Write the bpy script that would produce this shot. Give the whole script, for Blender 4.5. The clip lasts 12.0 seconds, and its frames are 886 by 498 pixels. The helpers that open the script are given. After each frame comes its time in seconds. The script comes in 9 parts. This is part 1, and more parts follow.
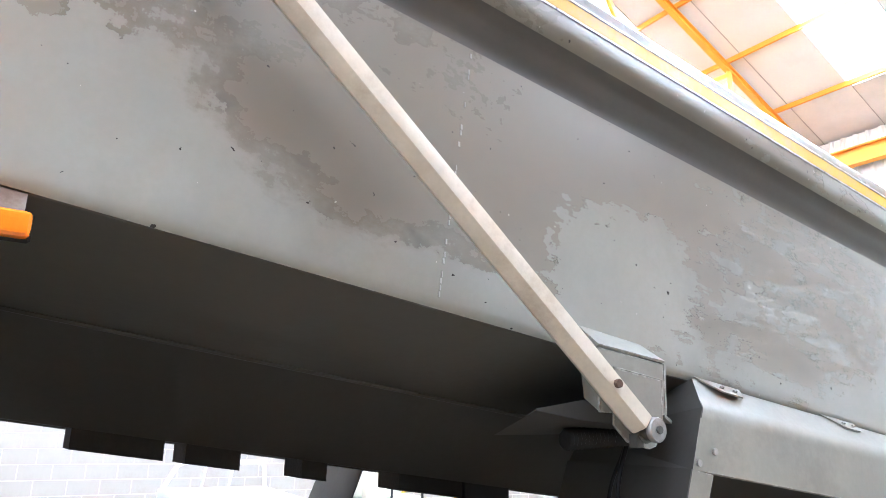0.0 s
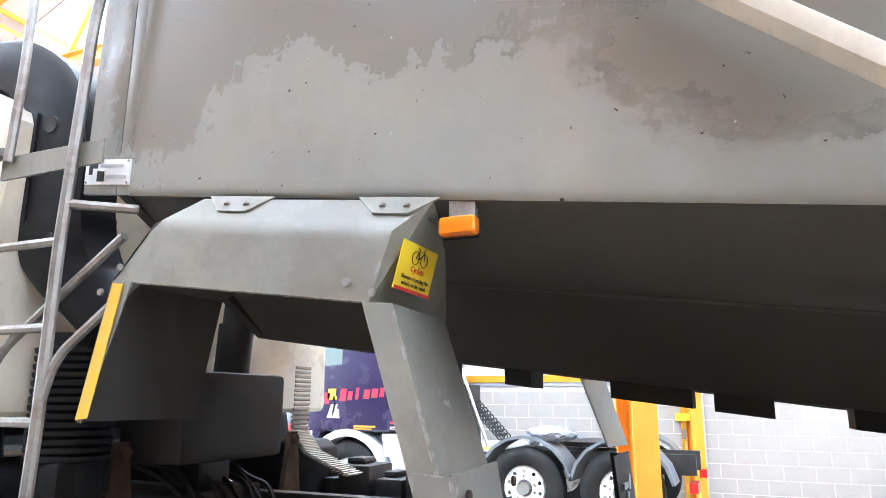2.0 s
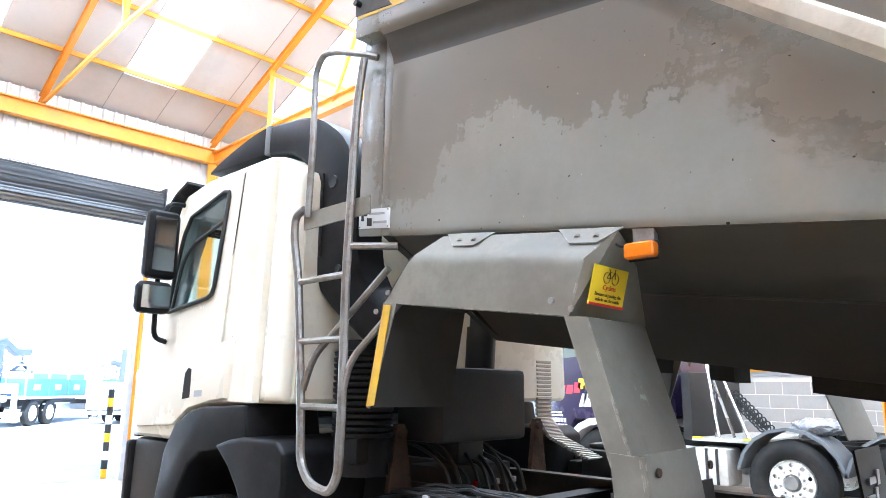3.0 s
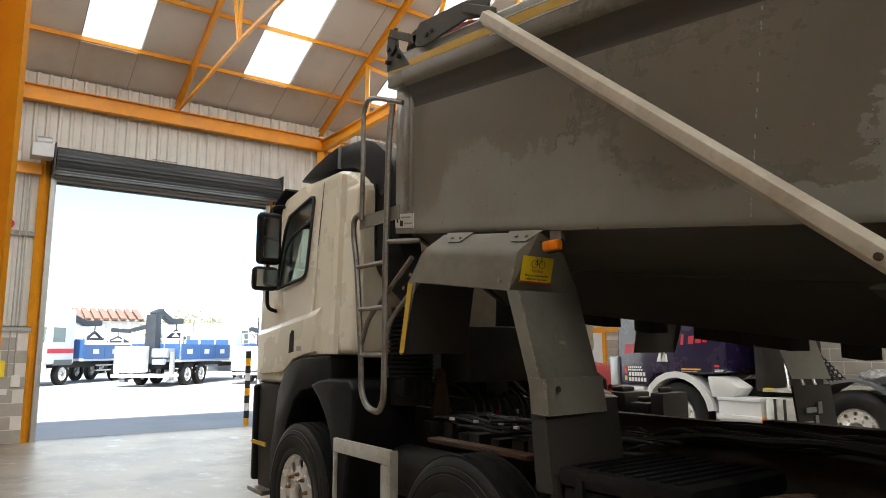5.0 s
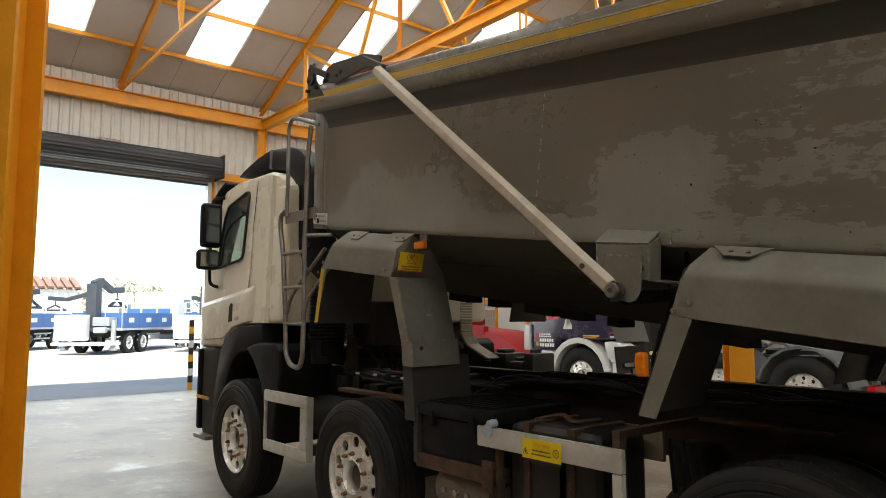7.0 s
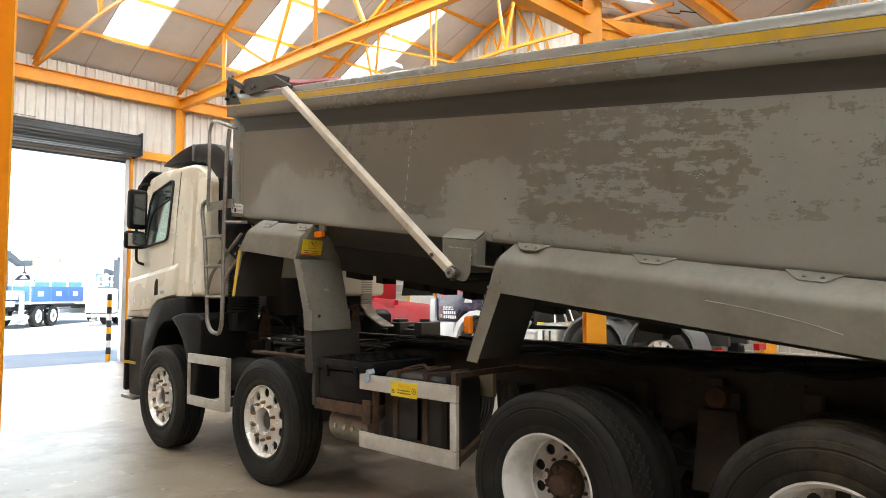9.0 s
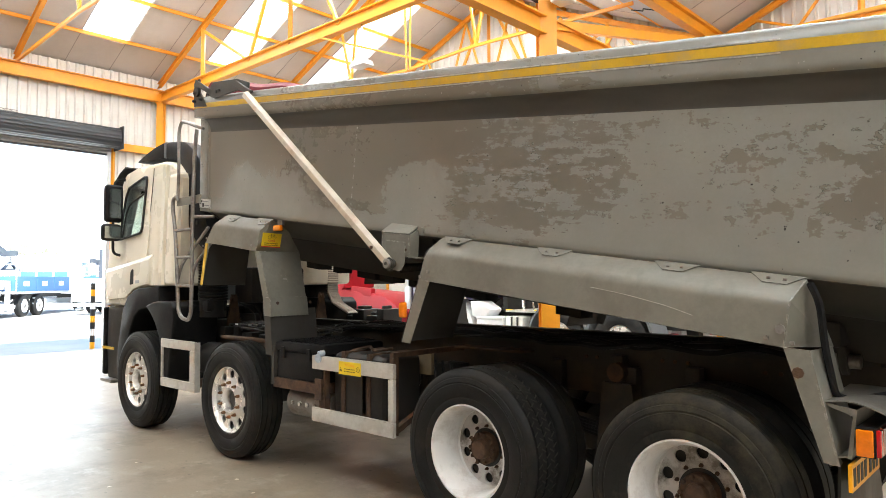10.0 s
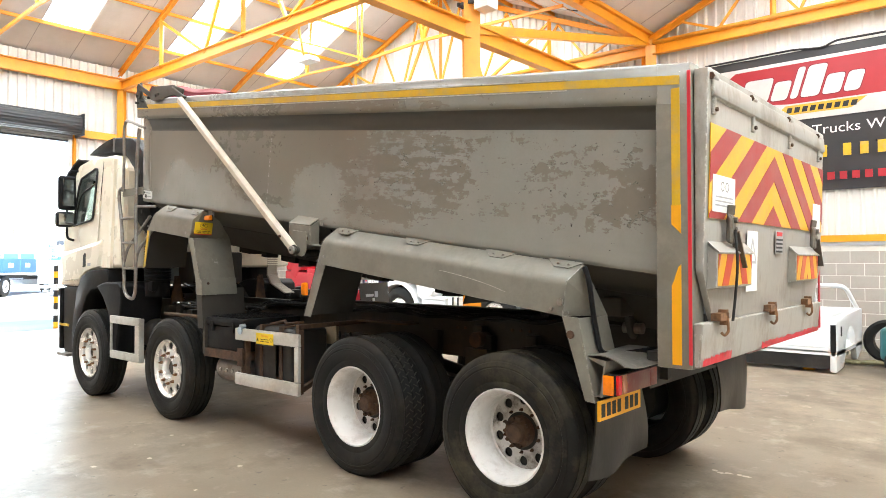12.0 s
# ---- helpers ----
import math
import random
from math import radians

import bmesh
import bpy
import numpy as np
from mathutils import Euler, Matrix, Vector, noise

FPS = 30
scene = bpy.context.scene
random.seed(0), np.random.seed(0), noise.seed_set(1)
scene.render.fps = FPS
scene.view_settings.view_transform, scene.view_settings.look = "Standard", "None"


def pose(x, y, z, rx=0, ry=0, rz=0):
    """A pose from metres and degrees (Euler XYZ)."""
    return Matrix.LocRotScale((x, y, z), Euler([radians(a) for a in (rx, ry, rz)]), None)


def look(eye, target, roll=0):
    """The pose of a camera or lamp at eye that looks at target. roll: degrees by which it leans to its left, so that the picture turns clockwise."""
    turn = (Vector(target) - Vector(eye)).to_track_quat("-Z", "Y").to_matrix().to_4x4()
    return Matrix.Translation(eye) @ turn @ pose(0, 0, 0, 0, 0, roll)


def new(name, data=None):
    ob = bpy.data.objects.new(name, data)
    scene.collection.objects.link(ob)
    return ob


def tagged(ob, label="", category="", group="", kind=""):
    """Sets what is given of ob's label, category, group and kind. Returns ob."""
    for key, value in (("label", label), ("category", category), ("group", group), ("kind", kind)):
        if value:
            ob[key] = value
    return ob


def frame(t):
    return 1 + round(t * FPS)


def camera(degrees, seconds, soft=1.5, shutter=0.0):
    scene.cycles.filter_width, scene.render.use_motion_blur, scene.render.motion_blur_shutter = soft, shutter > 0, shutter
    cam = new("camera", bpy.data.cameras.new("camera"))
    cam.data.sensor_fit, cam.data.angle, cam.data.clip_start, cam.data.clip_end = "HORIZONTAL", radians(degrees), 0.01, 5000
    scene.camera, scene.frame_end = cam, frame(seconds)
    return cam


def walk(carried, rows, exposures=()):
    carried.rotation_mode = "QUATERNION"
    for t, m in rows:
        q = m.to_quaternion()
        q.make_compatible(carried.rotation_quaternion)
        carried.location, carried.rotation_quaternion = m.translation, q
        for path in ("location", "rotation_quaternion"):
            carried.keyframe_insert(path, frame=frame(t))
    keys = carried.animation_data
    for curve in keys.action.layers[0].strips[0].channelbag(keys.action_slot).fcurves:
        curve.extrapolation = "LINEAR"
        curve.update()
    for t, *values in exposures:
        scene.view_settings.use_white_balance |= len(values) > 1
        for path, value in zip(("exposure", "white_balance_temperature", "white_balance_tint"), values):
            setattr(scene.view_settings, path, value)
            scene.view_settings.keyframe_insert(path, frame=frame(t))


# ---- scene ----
cam = camera(66.0, 12.0, 0.9)
PATH = [
    (0, (-2.110, -2.600, 1.692), (-1.055, -0.985, 2.213), 1.2),
    (0.5, (-1.840, -2.645, 1.648), (-0.715, -1.062, 2.127), 1.2),
    (1, (-1.732, -2.592, 1.588), (-1.019, -0.790, 2.079), 0.7),
    (1.5, (-1.656, -2.615, 1.612), (-1.758, -0.670, 2.066), 0.5),
    (2, (-1.513, -2.702, 1.617), (-2.292, -0.912, 2.054), 0.3),
    (2.5, (-1.358, -2.866, 1.615), (-2.529, -1.300, 2.034), 0.5),
    (3, (-1.150, -3.012, 1.635), (-2.529, -1.617, 2.034), 0.6),
    (5, (0.061, -3.338, 1.584), (-1.552, -2.193, 1.874), -0.1),
    (5.5, (0.375, -3.434, 1.612), (-1.245, -2.29, 1.876), -0.3),
    (6, (0.644, -3.595, 1.609), (-0.971, -2.44, 1.852), -0.1),
    (6.5, (0.938, -3.678, 1.589), (-0.646, -2.478, 1.814), -0.0),
    (7, (1.205, -3.779, 1.598), (-0.323, -2.504, 1.797), -0.1),
    (7.5, (1.422, -3.972, 1.605), (-0.032, -2.611, 1.787), 0.1),
    (9.5, (2.53, -4.403, 1.597), (1.159, -2.951, 1.706), -0.1),
    (10, (2.826, -4.459, 1.601), (1.467, -2.994, 1.691), -0.2),
    (10.5, (3.087, -4.521, 1.607), (1.739, -3.045, 1.678), -0.2),
    (11, (3.397, -4.515, 1.591), (2.061, -3.028, 1.643), -0.2),
    (11.5, (3.665, -4.587, 1.606), (2.341, -3.088, 1.648), -0.3),
    (12, (3.92, -4.684, 1.613), (2.611, -3.173, 1.651), -0.1),
]
walk(cam, [(t, look(eye, target, roll)) for t, eye, target, roll in PATH],
     exposures=[(0.0, 3.6, 5100, 5), (1.0, 3.45, 5150, 5), (1.6, 3.55, 5150, 5), (2.4, 3.6, 5150, 5), (3.2, 3.1, 5150, 5), (4.8, 1.35, 6500, 3), (6.9, 1.15, 6800, 3), (7.6, 1.45, 6700, 3), (9.3, 2.3, 6400, 4), (12.0, 2.85, 6200, 4)])

# ---- world and light ----
SUN_EL, SUN_AZ = 60.0, 115.0          # degrees; azimuth of the sun from +y towards +x
world = bpy.data.worlds.new("sky")
scene.world = world
world.use_nodes = True
wn = world.node_tree.nodes
sky = wn.new("ShaderNodeTexSky")
sky.sky_type = 'NISHITA'
sky.sun_disc = False
sky.sun_elevation = radians(SUN_EL)
sky.sun_rotation = radians(SUN_AZ)
wn["Background"].inputs["Strength"].default_value = 0.15
world.node_tree.links.new(sky.outputs[0], wn["Background"].inputs["Color"])

sun = new("sun", bpy.data.lights.new("sun", 'SUN'))
sun.data.energy, sun.data.angle, sun.data.color = 4.0, radians(0.6), (1.0, 0.95, 0.88)
sd = Vector((math.sin(radians(SUN_AZ)) * math.cos(radians(SUN_EL)), math.cos(radians(SUN_AZ)) * math.cos(radians(SUN_EL)), math.sin(radians(SUN_EL))))
sun.matrix_world = look(sd * 40, (0, 0, 0))


def daylight(name, m, sx, sy, watts, colour=(1.0, 0.99, 0.97)):
    """Sky light that enters through an opening."""
    data = bpy.data.lights.new(name, 'AREA')
    data.shape, data.size, data.size_y, data.energy, data.color = 'RECTANGLE', sx, sy, watts, colour
    ob = new(name, data)
    ob.matrix_world = m
    return ob


SKY_WATTS, DOOR_WATTS = 22.0, 48.0

# ---- materials ----
MATS = {}


def mat(name, col, rough=0.6, metal=0.0, var=0.15, scale=5.0, fine=70.0, bump=0.05, dirt=None, dirt_amt=0.5, dirt_scale=2.0, stretch=(1, 1, 1), coat=0.0, spec=0.5):
    """A painted, bare or dirty surface with variation at two scales."""
    m = bpy.data.materials.new(name)
    MATS[name] = m
    m.use_nodes = True
    nt = m.node_tree
    b = nt.nodes["Principled BSDF"]
    b.inputs["Metallic"].default_value = metal
    b.inputs["Coat Weight"].default_value = coat
    b.inputs["Specular IOR Level"].default_value = spec
    tc = nt.nodes.new("ShaderNodeTexCoord")
    mp = nt.nodes.new("ShaderNodeMapping")
    mp.inputs["Scale"].default_value = stretch
    nt.links.new(tc.outputs["Object"], mp.inputs["Vector"])

    def tex(s, detail=4.0, r=0.6):
        n = nt.nodes.new("ShaderNodeTexNoise")
        n.inputs["Scale"].default_value, n.inputs["Detail"].default_value, n.inputs["Roughness"].default_value = s, detail, r
        nt.links.new(mp.outputs[0], n.inputs["Vector"])
        return n.outputs["Fac"]

    def ramp(src, lo, hi, a, z):
        r = nt.nodes.new("ShaderNodeMapRange")
        r.inputs["From Min"].default_value, r.inputs["From Max"].default_value = lo, hi
        r.inputs["To Min"].default_value, r.inputs["To Max"].default_value = a, z
        nt.links.new(src, r.inputs["Value"])
        return r.outputs["Result"]

    def mix(fac, a, z):
        x = nt.nodes.new("ShaderNodeMix")
        x.data_type = 'RGBA'
        for sock, v in ((x.inputs["A"], a), (x.inputs["B"], z)):
            if isinstance(v, tuple):
                sock.default_value = (*v, 1)
            else:
                nt.links.new(v, sock)
        nt.links.new(fac, x.inputs["Factor"])
        return x.outputs["Result"]

    big, small = tex(scale), tex(fine, 2.0)
    lo = tuple(c * (1 - var) for c in col)
    hi = tuple(min(1.0, c * (1 + var)) for c in col)
    c = mix(ramp(big, 0.3, 0.7, 0, 1), lo, hi)
    c = mix(ramp(small, 0.35, 0.75, 0, 0.35), c, tuple(x * (1 - 1.6 * var) for x in col))
    if dirt:
        c = mix(ramp(tex(dirt_scale, 7.0, 0.7), 0.48, 0.62, 0, dirt_amt), c, dirt)
    nt.links.new(c, b.inputs["Base Color"])
    nt.links.new(ramp(big, 0.3, 0.7, max(0.03, rough - 0.08), min(1, rough + 0.08)), b.inputs["Roughness"])
    if bump:
        bp = nt.nodes.new("ShaderNodeBump")
        bp.inputs["Strength"].default_value, bp.inputs["Distance"].default_value = bump, 0.01
        nt.links.new(small, bp.inputs["Height"])
        nt.links.new(bp.outputs[0], b.inputs["Normal"])
    return m


def worn_edges(m, colour, radius=0.012, amount=0.8):
    """Paint rubbed off along folds and rims in broken patches."""
    nt = m.node_tree
    b = nt.nodes["Principled BSDF"]
    bv = nt.nodes.new("ShaderNodeBevel")
    bv.samples = 4
    bv.inputs["Radius"].default_value = radius
    geo = nt.nodes.new("ShaderNodeNewGeometry")
    dot = nt.nodes.new("ShaderNodeVectorMath")
    dot.operation = 'DOT_PRODUCT'
    nt.links.new(bv.outputs[0], dot.inputs[0])
    nt.links.new(geo.outputs["Normal"], dot.inputs[1])
    edge = nt.nodes.new("ShaderNodeMapRange")
    edge.inputs["From Min"].default_value, edge.inputs["From Max"].default_value = 0.985, 0.93
    nt.links.new(dot.outputs["Value"], edge.inputs["Value"])
    tc = nt.nodes.new("ShaderNodeTexCoord")
    n = nt.nodes.new("ShaderNodeTexNoise")
    n.inputs["Scale"].default_value, n.inputs["Detail"].default_value = 34.0, 6.0
    nt.links.new(tc.outputs["Object"], n.inputs["Vector"])
    chip = nt.nodes.new("ShaderNodeMapRange")
    chip.inputs["From Min"].default_value, chip.inputs["From Max"].default_value, chip.inputs["To Max"].default_value = 0.50, 0.57, amount
    nt.links.new(n.outputs["Fac"], chip.inputs["Value"])
    mul = nt.nodes.new("ShaderNodeMath")
    mul.operation = 'MULTIPLY'
    nt.links.new(edge.outputs["Result"], mul.inputs[0])
    nt.links.new(chip.outputs["Result"], mul.inputs[1])
    x = nt.nodes.new("ShaderNodeMix")
    x.data_type = 'RGBA'
    nt.links.new(b.inputs["Base Color"].links[0].from_socket, x.inputs["A"])
    x.inputs["B"].default_value = (*colour, 1)
    nt.links.new(mul.outputs[0], x.inputs["Factor"])
    nt.links.new(x.outputs["Result"], b.inputs["Base Color"])
    return m


def body_paint():
    """Grey tipper paint, with a newer coat worn through in ragged, level patches and scratches."""
    m = mat("body_paint", (0.288, 0.287, 0.260), 0.42, 0.0, 0.06, 3.0, 60, 0.02)
    nt = m.node_tree
    b = nt.nodes["Principled BSDF"]
    base = b.inputs["Base Color"].links[0].from_socket
    tc = nt.nodes.new("ShaderNodeTexCoord")

    turn = nt.nodes.new("ShaderNodeMapping")
    turn.inputs["Rotation"].default_value = (0, radians(-7.2), 0)
    nt.links.new(tc.outputs["Object"], turn.inputs["Vector"])

    def noise_of(scale, sx, sy, sz, detail, rough, off=0.0):
        mp = nt.nodes.new("ShaderNodeMapping")
        mp.inputs["Scale"].default_value = (sx, sy, sz)
        mp.inputs["Location"].default_value = (off, off, off)
        nt.links.new(turn.outputs[0], mp.inputs["Vector"])
        n = nt.nodes.new("ShaderNodeTexNoise")
        n.inputs["Scale"].default_value, n.inputs["Detail"].default_value, n.inputs["Roughness"].default_value = scale, detail, rough
        nt.links.new(mp.outputs[0], n.inputs["Vector"])
        return n.outputs["Fac"]

    def step(src, lo, hi):
        r = nt.nodes.new("ShaderNodeMapRange")
        r.inputs["From Min"].default_value, r.inputs["From Max"].default_value = lo, hi
        nt.links.new(src, r.inputs["Value"])
        return r.outputs["Result"]

    def maths(op, a, z):
        n = nt.nodes.new("ShaderNodeMath")
        n.operation = op
        for i, v in enumerate((a, z)):
            if isinstance(v, float):
                n.inputs[i].default_value = v
            else:
                nt.links.new(v, n.inputs[i])
        return n.outputs[0]

    def mix(fac, a, z):
        x = nt.nodes.new("ShaderNodeMix")
        x.data_type = 'RGBA'
        for sock, v in ((x.inputs["A"], a), (x.inputs["B"], z)):
            if isinstance(v, tuple):
                sock.default_value = (*v, 1)
            else:
                nt.links.new(v, sock)
        nt.links.new(fac, x.inputs["Factor"])
        return x.outputs["Result"]

    regions = noise_of(1.3, 0.6, 1, 1.1, 2.0, 0.5, 3.3)
    ragged = noise_of(6.4, 0.66, 1, 0.9, 12.0, 0.70)
    drip = noise_of(7.0, 2.4, 1, 0.55, 8.0, 0.62, 6.2)
    streak = noise_of(10.0, 0.24, 1, 1.7, 9.0, 0.68, 4.1)
    flake = noise_of(26.0, 0.7, 1, 1.0, 5.0, 0.6, 2.0)
    sep = nt.nodes.new("ShaderNodeSeparateXYZ")
    nt.links.new(turn.outputs[0], sep.inputs[0])
    rear = maths('MULTIPLY', step(sep.outputs["X"], 0.1, 1.2), -0.05)
    mid = maths('MULTIPLY', step(sep.outputs["X"], -1.3, -0.6), maths('SUBTRACT', 1.0, step(sep.outputs["X"], 0.6, 1.5)))
    broken = maths('ADD', maths('MULTIPLY', ragged, 0.75), maths('MULTIPLY', maths('SUBTRACT', streak, 0.5), maths('ADD', maths('MULTIPLY', mid, 0.7), 0.25)))
    front = maths('SUBTRACT', 1.0, step(sep.outputs["X"], -2.4, -1.7))
    broken = maths('ADD', broken, maths('MULTIPLY', maths('SUBTRACT', drip, 0.5), maths('MULTIPLY', front, 0.85)))
    # the new coat lasts along the lower bend, and under the rail towards the rear
    # the lower bend's reflected brightness is put into the colour here too
    lower = maths('SUBTRACT', 1.0, step(sep.outputs["Z"], 1.90, 2.04))
    upper = maths('MULTIPLY', step(sep.outputs["Z"], 2.50, 2.62), step(sep.outputs["X"], -0.3, 0.6))
    broken = maths('SUBTRACT', broken, maths('ADD', maths('MULTIPLY', lower, 0.16), maths('MULTIPLY', upper, 0.14)))
    wear = maths('ADD', maths('ADD', maths('MULTIPLY', regions, 0.4), broken), maths('ADD', rear, maths('ADD', maths('MULTIPLY', flake, 0.55), -0.128)))
    # where the newer coat has gone (+) or lasted (-): x, height over the crease, reach in x and height
    # the one at -1.55 takes in the arm's shadow with the worn patch
    for bx, bh, rx, rh, amount in ((-2.45, 0.80, 1.0, 0.55, 0.32), (-3.12, 0.45, 0.30, 0.6, 0.3), (-2.15, 0.08, 1.25, 0.38, -0.34), (-2.72, 0.36, 0.32, 0.26, -0.3),
                                   (-1.55, 0.26, 0.38, 0.26, 0.3), (-1.10, 0.58, 0.85, 0.6, 0.28), (-0.30, 0.72, 0.6, 0.35, 0.16), (-0.52, 0.33, 0.42, 0.28, -0.38), (0.15, 0.42, 0.9, 0.5, 0.05), (-1.2, 0.0, 0.9, 0.16, -0.2)):
        at = Vector((bx, -1.172, 1.845 - 0.1267 * bx + bh))
        c7, s7 = math.cos(radians(-7.2)), math.sin(radians(-7.2))
        qx, qz = c7 * at.x + s7 * at.z, -s7 * at.x + c7 * at.z
        mp = nt.nodes.new("ShaderNodeMapping")
        mp.vector_type = 'TEXTURE'
        mp.inputs["Location"].default_value = (qx, -1.172, qz)
        mp.inputs["Scale"].default_value = (rx, 3.0, rh)
        nt.links.new(turn.outputs[0], mp.inputs["Vector"])
        g = nt.nodes.new("ShaderNodeTexGradient")
        g.gradient_type = 'SPHERICAL'
        nt.links.new(mp.outputs[0], g.inputs["Vector"])
        wear = maths('ADD', wear, maths('MULTIPLY', step(g.outputs["Fac"], 0.0, 0.5), amount))
    # patch edges go soft before the seam
    smooth_x = maths('MULTIPLY', step(sep.outputs["X"], -2.45, -2.15), maths('SUBTRACT', 1.0, step(sep.outputs["X"], -1.5, -1.1)))
    hard, soft = step(wear, 0.728, 0.738), step(wear, 0.60, 0.92)
    patch = maths('ADD', maths('MULTIPLY', hard, maths('SUBTRACT', 1.0, maths('MULTIPLY', smooth_x, 0.8))), maths('MULTIPLY', maths('MULTIPLY', smooth_x, 0.8), soft))
    old = mix(noise_of(2.0, 0.5, 1, 1.5, 3, 0.6, 7.0), (0.182, 0.162, 0.132), (0.203, 0.190, 0.158))
    c = mix(patch, base, old)
    rimline = maths('MULTIPLY', step(wear, 0.716, 0.726), maths('SUBTRACT', 1.0, patch))
    c = mix(maths('MULTIPLY', rimline, maths('MULTIPLY', step(noise_of(7.0, 1, 1, 1, 3.0, 0.6, 9.0), 0.5, 0.62), 0.8)), c, (0.045, 0.042, 0.038))
    chips = step(noise_of(48.0, 0.8, 1, 1, 2.0, 0.5), 0.75, 0.76)
    c = mix(chips, c, (0.03, 0.028, 0.026))
    specks = step(noise_of(70.0, 1, 1, 0.7, 1.0, 0.4, 5.0), 0.80, 0.81)
    c = mix(specks, c, (0.5, 0.49, 0.45))
    grime = step(noise_of(0.8, 1.1, 1, 0.8, 5.0, 0.65, 11.0), 0.52, 0.78)
    c = mix(maths('MULTIPLY', grime, 0.45), c, (0.14, 0.125, 0.10))
    nt.links.new(c, b.inputs["Base Color"])
    nt.links.new(maths('ADD', maths('MULTIPLY', patch, 0.12), 0.16), b.inputs["Roughness"])
    bp = nt.nodes.new("ShaderNodeBump")
    bp.inputs["Strength"].default_value, bp.inputs["Distance"].default_value = 0.5, 0.004
    nt.links.new(maths('ADD', maths('MULTIPLY', patch, -0.25), noise_of(1.6, 1, 1, 1, 2.0, 0.5)), bp.inputs["Height"])
    nt.links.new(bp.outputs[0], b.inputs["Normal"])
    return m


BODY = worn_edges(body_paint(), (0.42, 0.41, 0.38), 0.01, 0.55)
GREY = worn_edges(mat("fender_alloy", (0.218, 0.210, 0.176), 0.46, 0.0, 0.12, 2.5, 45, 0.04, (0.15, 0.135, 0.11), 0.55, 3.0), (0.40, 0.385, 0.345), 0.006, 0.6)
TAILGREY = mat("tailgate_alloy", (0.37, 0.36, 0.325), 0.5, 0.1, 0.12, 3.0, 40, 0.05, (0.20, 0.175, 0.135), 0.6, 3.0, (1, 1, 0.5))
SHELFGREY = mat("scuffed_alloy", (0.21, 0.20, 0.175), 0.36, 0.35, 0.25, 6.0, 60, 0.06, (0.38, 0.36, 0.32), 0.5, 9.0)
# dark underbody colour, also stands for shade on fender sheets and headboard foot
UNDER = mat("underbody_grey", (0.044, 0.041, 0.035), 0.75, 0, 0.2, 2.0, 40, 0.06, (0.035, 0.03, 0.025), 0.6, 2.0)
BLACK = mat("chassis_black", (0.015, 0.0142, 0.013), 0.55, 0, 0.3, 4.0, 60, 0.1, (0.045, 0.034, 0.025), 0.4, 4.0)
PLASTIC = mat("black_plastic", (0.010, 0.010, 0.011), 0.5, 0, 0.25, 4.0, 120, 0.06, (0.026, 0.024, 0.022), 0.4, 5.0, spec=0.15)
RUBBER = mat("tyre_rubber", (0.013, 0.0128, 0.0125), 0.6, 0, 0.3, 5.0, 90, 0.15, (0.030, 0.026, 0.020), 0.6, 3.0, spec=0.25)
HOOKRUST = mat("hook_rust", (0.24, 0.125, 0.06), 0.85, 0.1, 0.4, 20.0, 90, 0.25, (0.08, 0.045, 0.03), 0.6, 14.0)
DUSTY = mat("tyre_rubber_dusty", (0.014, 0.0134, 0.012), 0.6, 0, 0.3, 5.0, 90, 0.15, (0.065, 0.055, 0.035), 0.8, 2.6, spec=0.25)
RUST = mat("rusty_steel", (0.10, 0.056, 0.032), 0.85, 0.1, 0.4, 9.0, 90, 0.25, (0.035, 0.022, 0.017), 0.7, 8.0)
ALLOY = mat("alloy_plank", (0.62, 0.61, 0.57), 0.38, 0.3, 0.1, 5.0, 60, 0.03, (0.3, 0.27, 0.22), 0.4, 4.0)
RIM = mat("rim_silver", (0.90, 0.89, 0.86), 0.26, 0.4, 0.06, 7.0, 60, 0.02, (0.55, 0.50, 0.43), 0.25, 7.0)
RIMDUST = mat("rim_white_dusty", (0.60, 0.58, 0.55), 0.5, 0.0, 0.1, 5.0, 50, 0.05, (0.12, 0.095, 0.07), 0.85, 5.0)
RIMWHITE = mat("rim_white", (0.78, 0.77, 0.75), 0.4, 0.0, 0.06, 5.0, 50, 0.03, (0.35, 0.3, 0.25), 0.35, 6.0)
CREAM = mat("cab_cream", (0.83, 0.79, 0.66), 0.28, 0, 0.02, 2.0, 40, 0.0, (0.66, 0.61, 0.5), 0.05, 9.0, coat=0.3)
ARM = mat("arm_cream", (0.58, 0.52, 0.42), 0.5, 0.0, 0.12, 6.0, 60, 0.06, (0.35, 0.28, 0.2), 0.5, 5.0)
YELLOW = mat("tape_yellow", (0.64, 0.40, 0.02), 0.4, 0, 0.12, 6.0, 80, 0.02, (0.42, 0.33, 0.16), 0.5, 7.0)
AMBERTAPE = mat("tape_amber", (0.85, 0.40, 0.01), 0.4, 0, 0.06, 6.0, 80, 0.02)
REDTAPE = mat("tape_red", (0.60, 0.03, 0.045), 0.4, 0, 0.1, 6.0, 80, 0.02)
CHEVRED = mat("chevron_red", (0.33, 0.035, 0.04), 0.4, 0, 0.12, 5.0, 80, 0.02)
SIGNYEL = mat("sign_yellow", (0.85, 0.62, 0.02), 0.45, 0, 0.04, 5.0, 80, 0.0)
WHITE = mat("white_paint", (0.8, 0.8, 0.79), 0.4, 0, 0.04, 4.0, 60, 0.0)
INK = mat("print_black", (0.02, 0.02, 0.02), 0.6, 0, 0.05, 4.0, 60, 0.0)
INKRED = mat("print_red", (0.6, 0.03, 0.03), 0.5, 0, 0.05, 4.0, 60, 0.0)
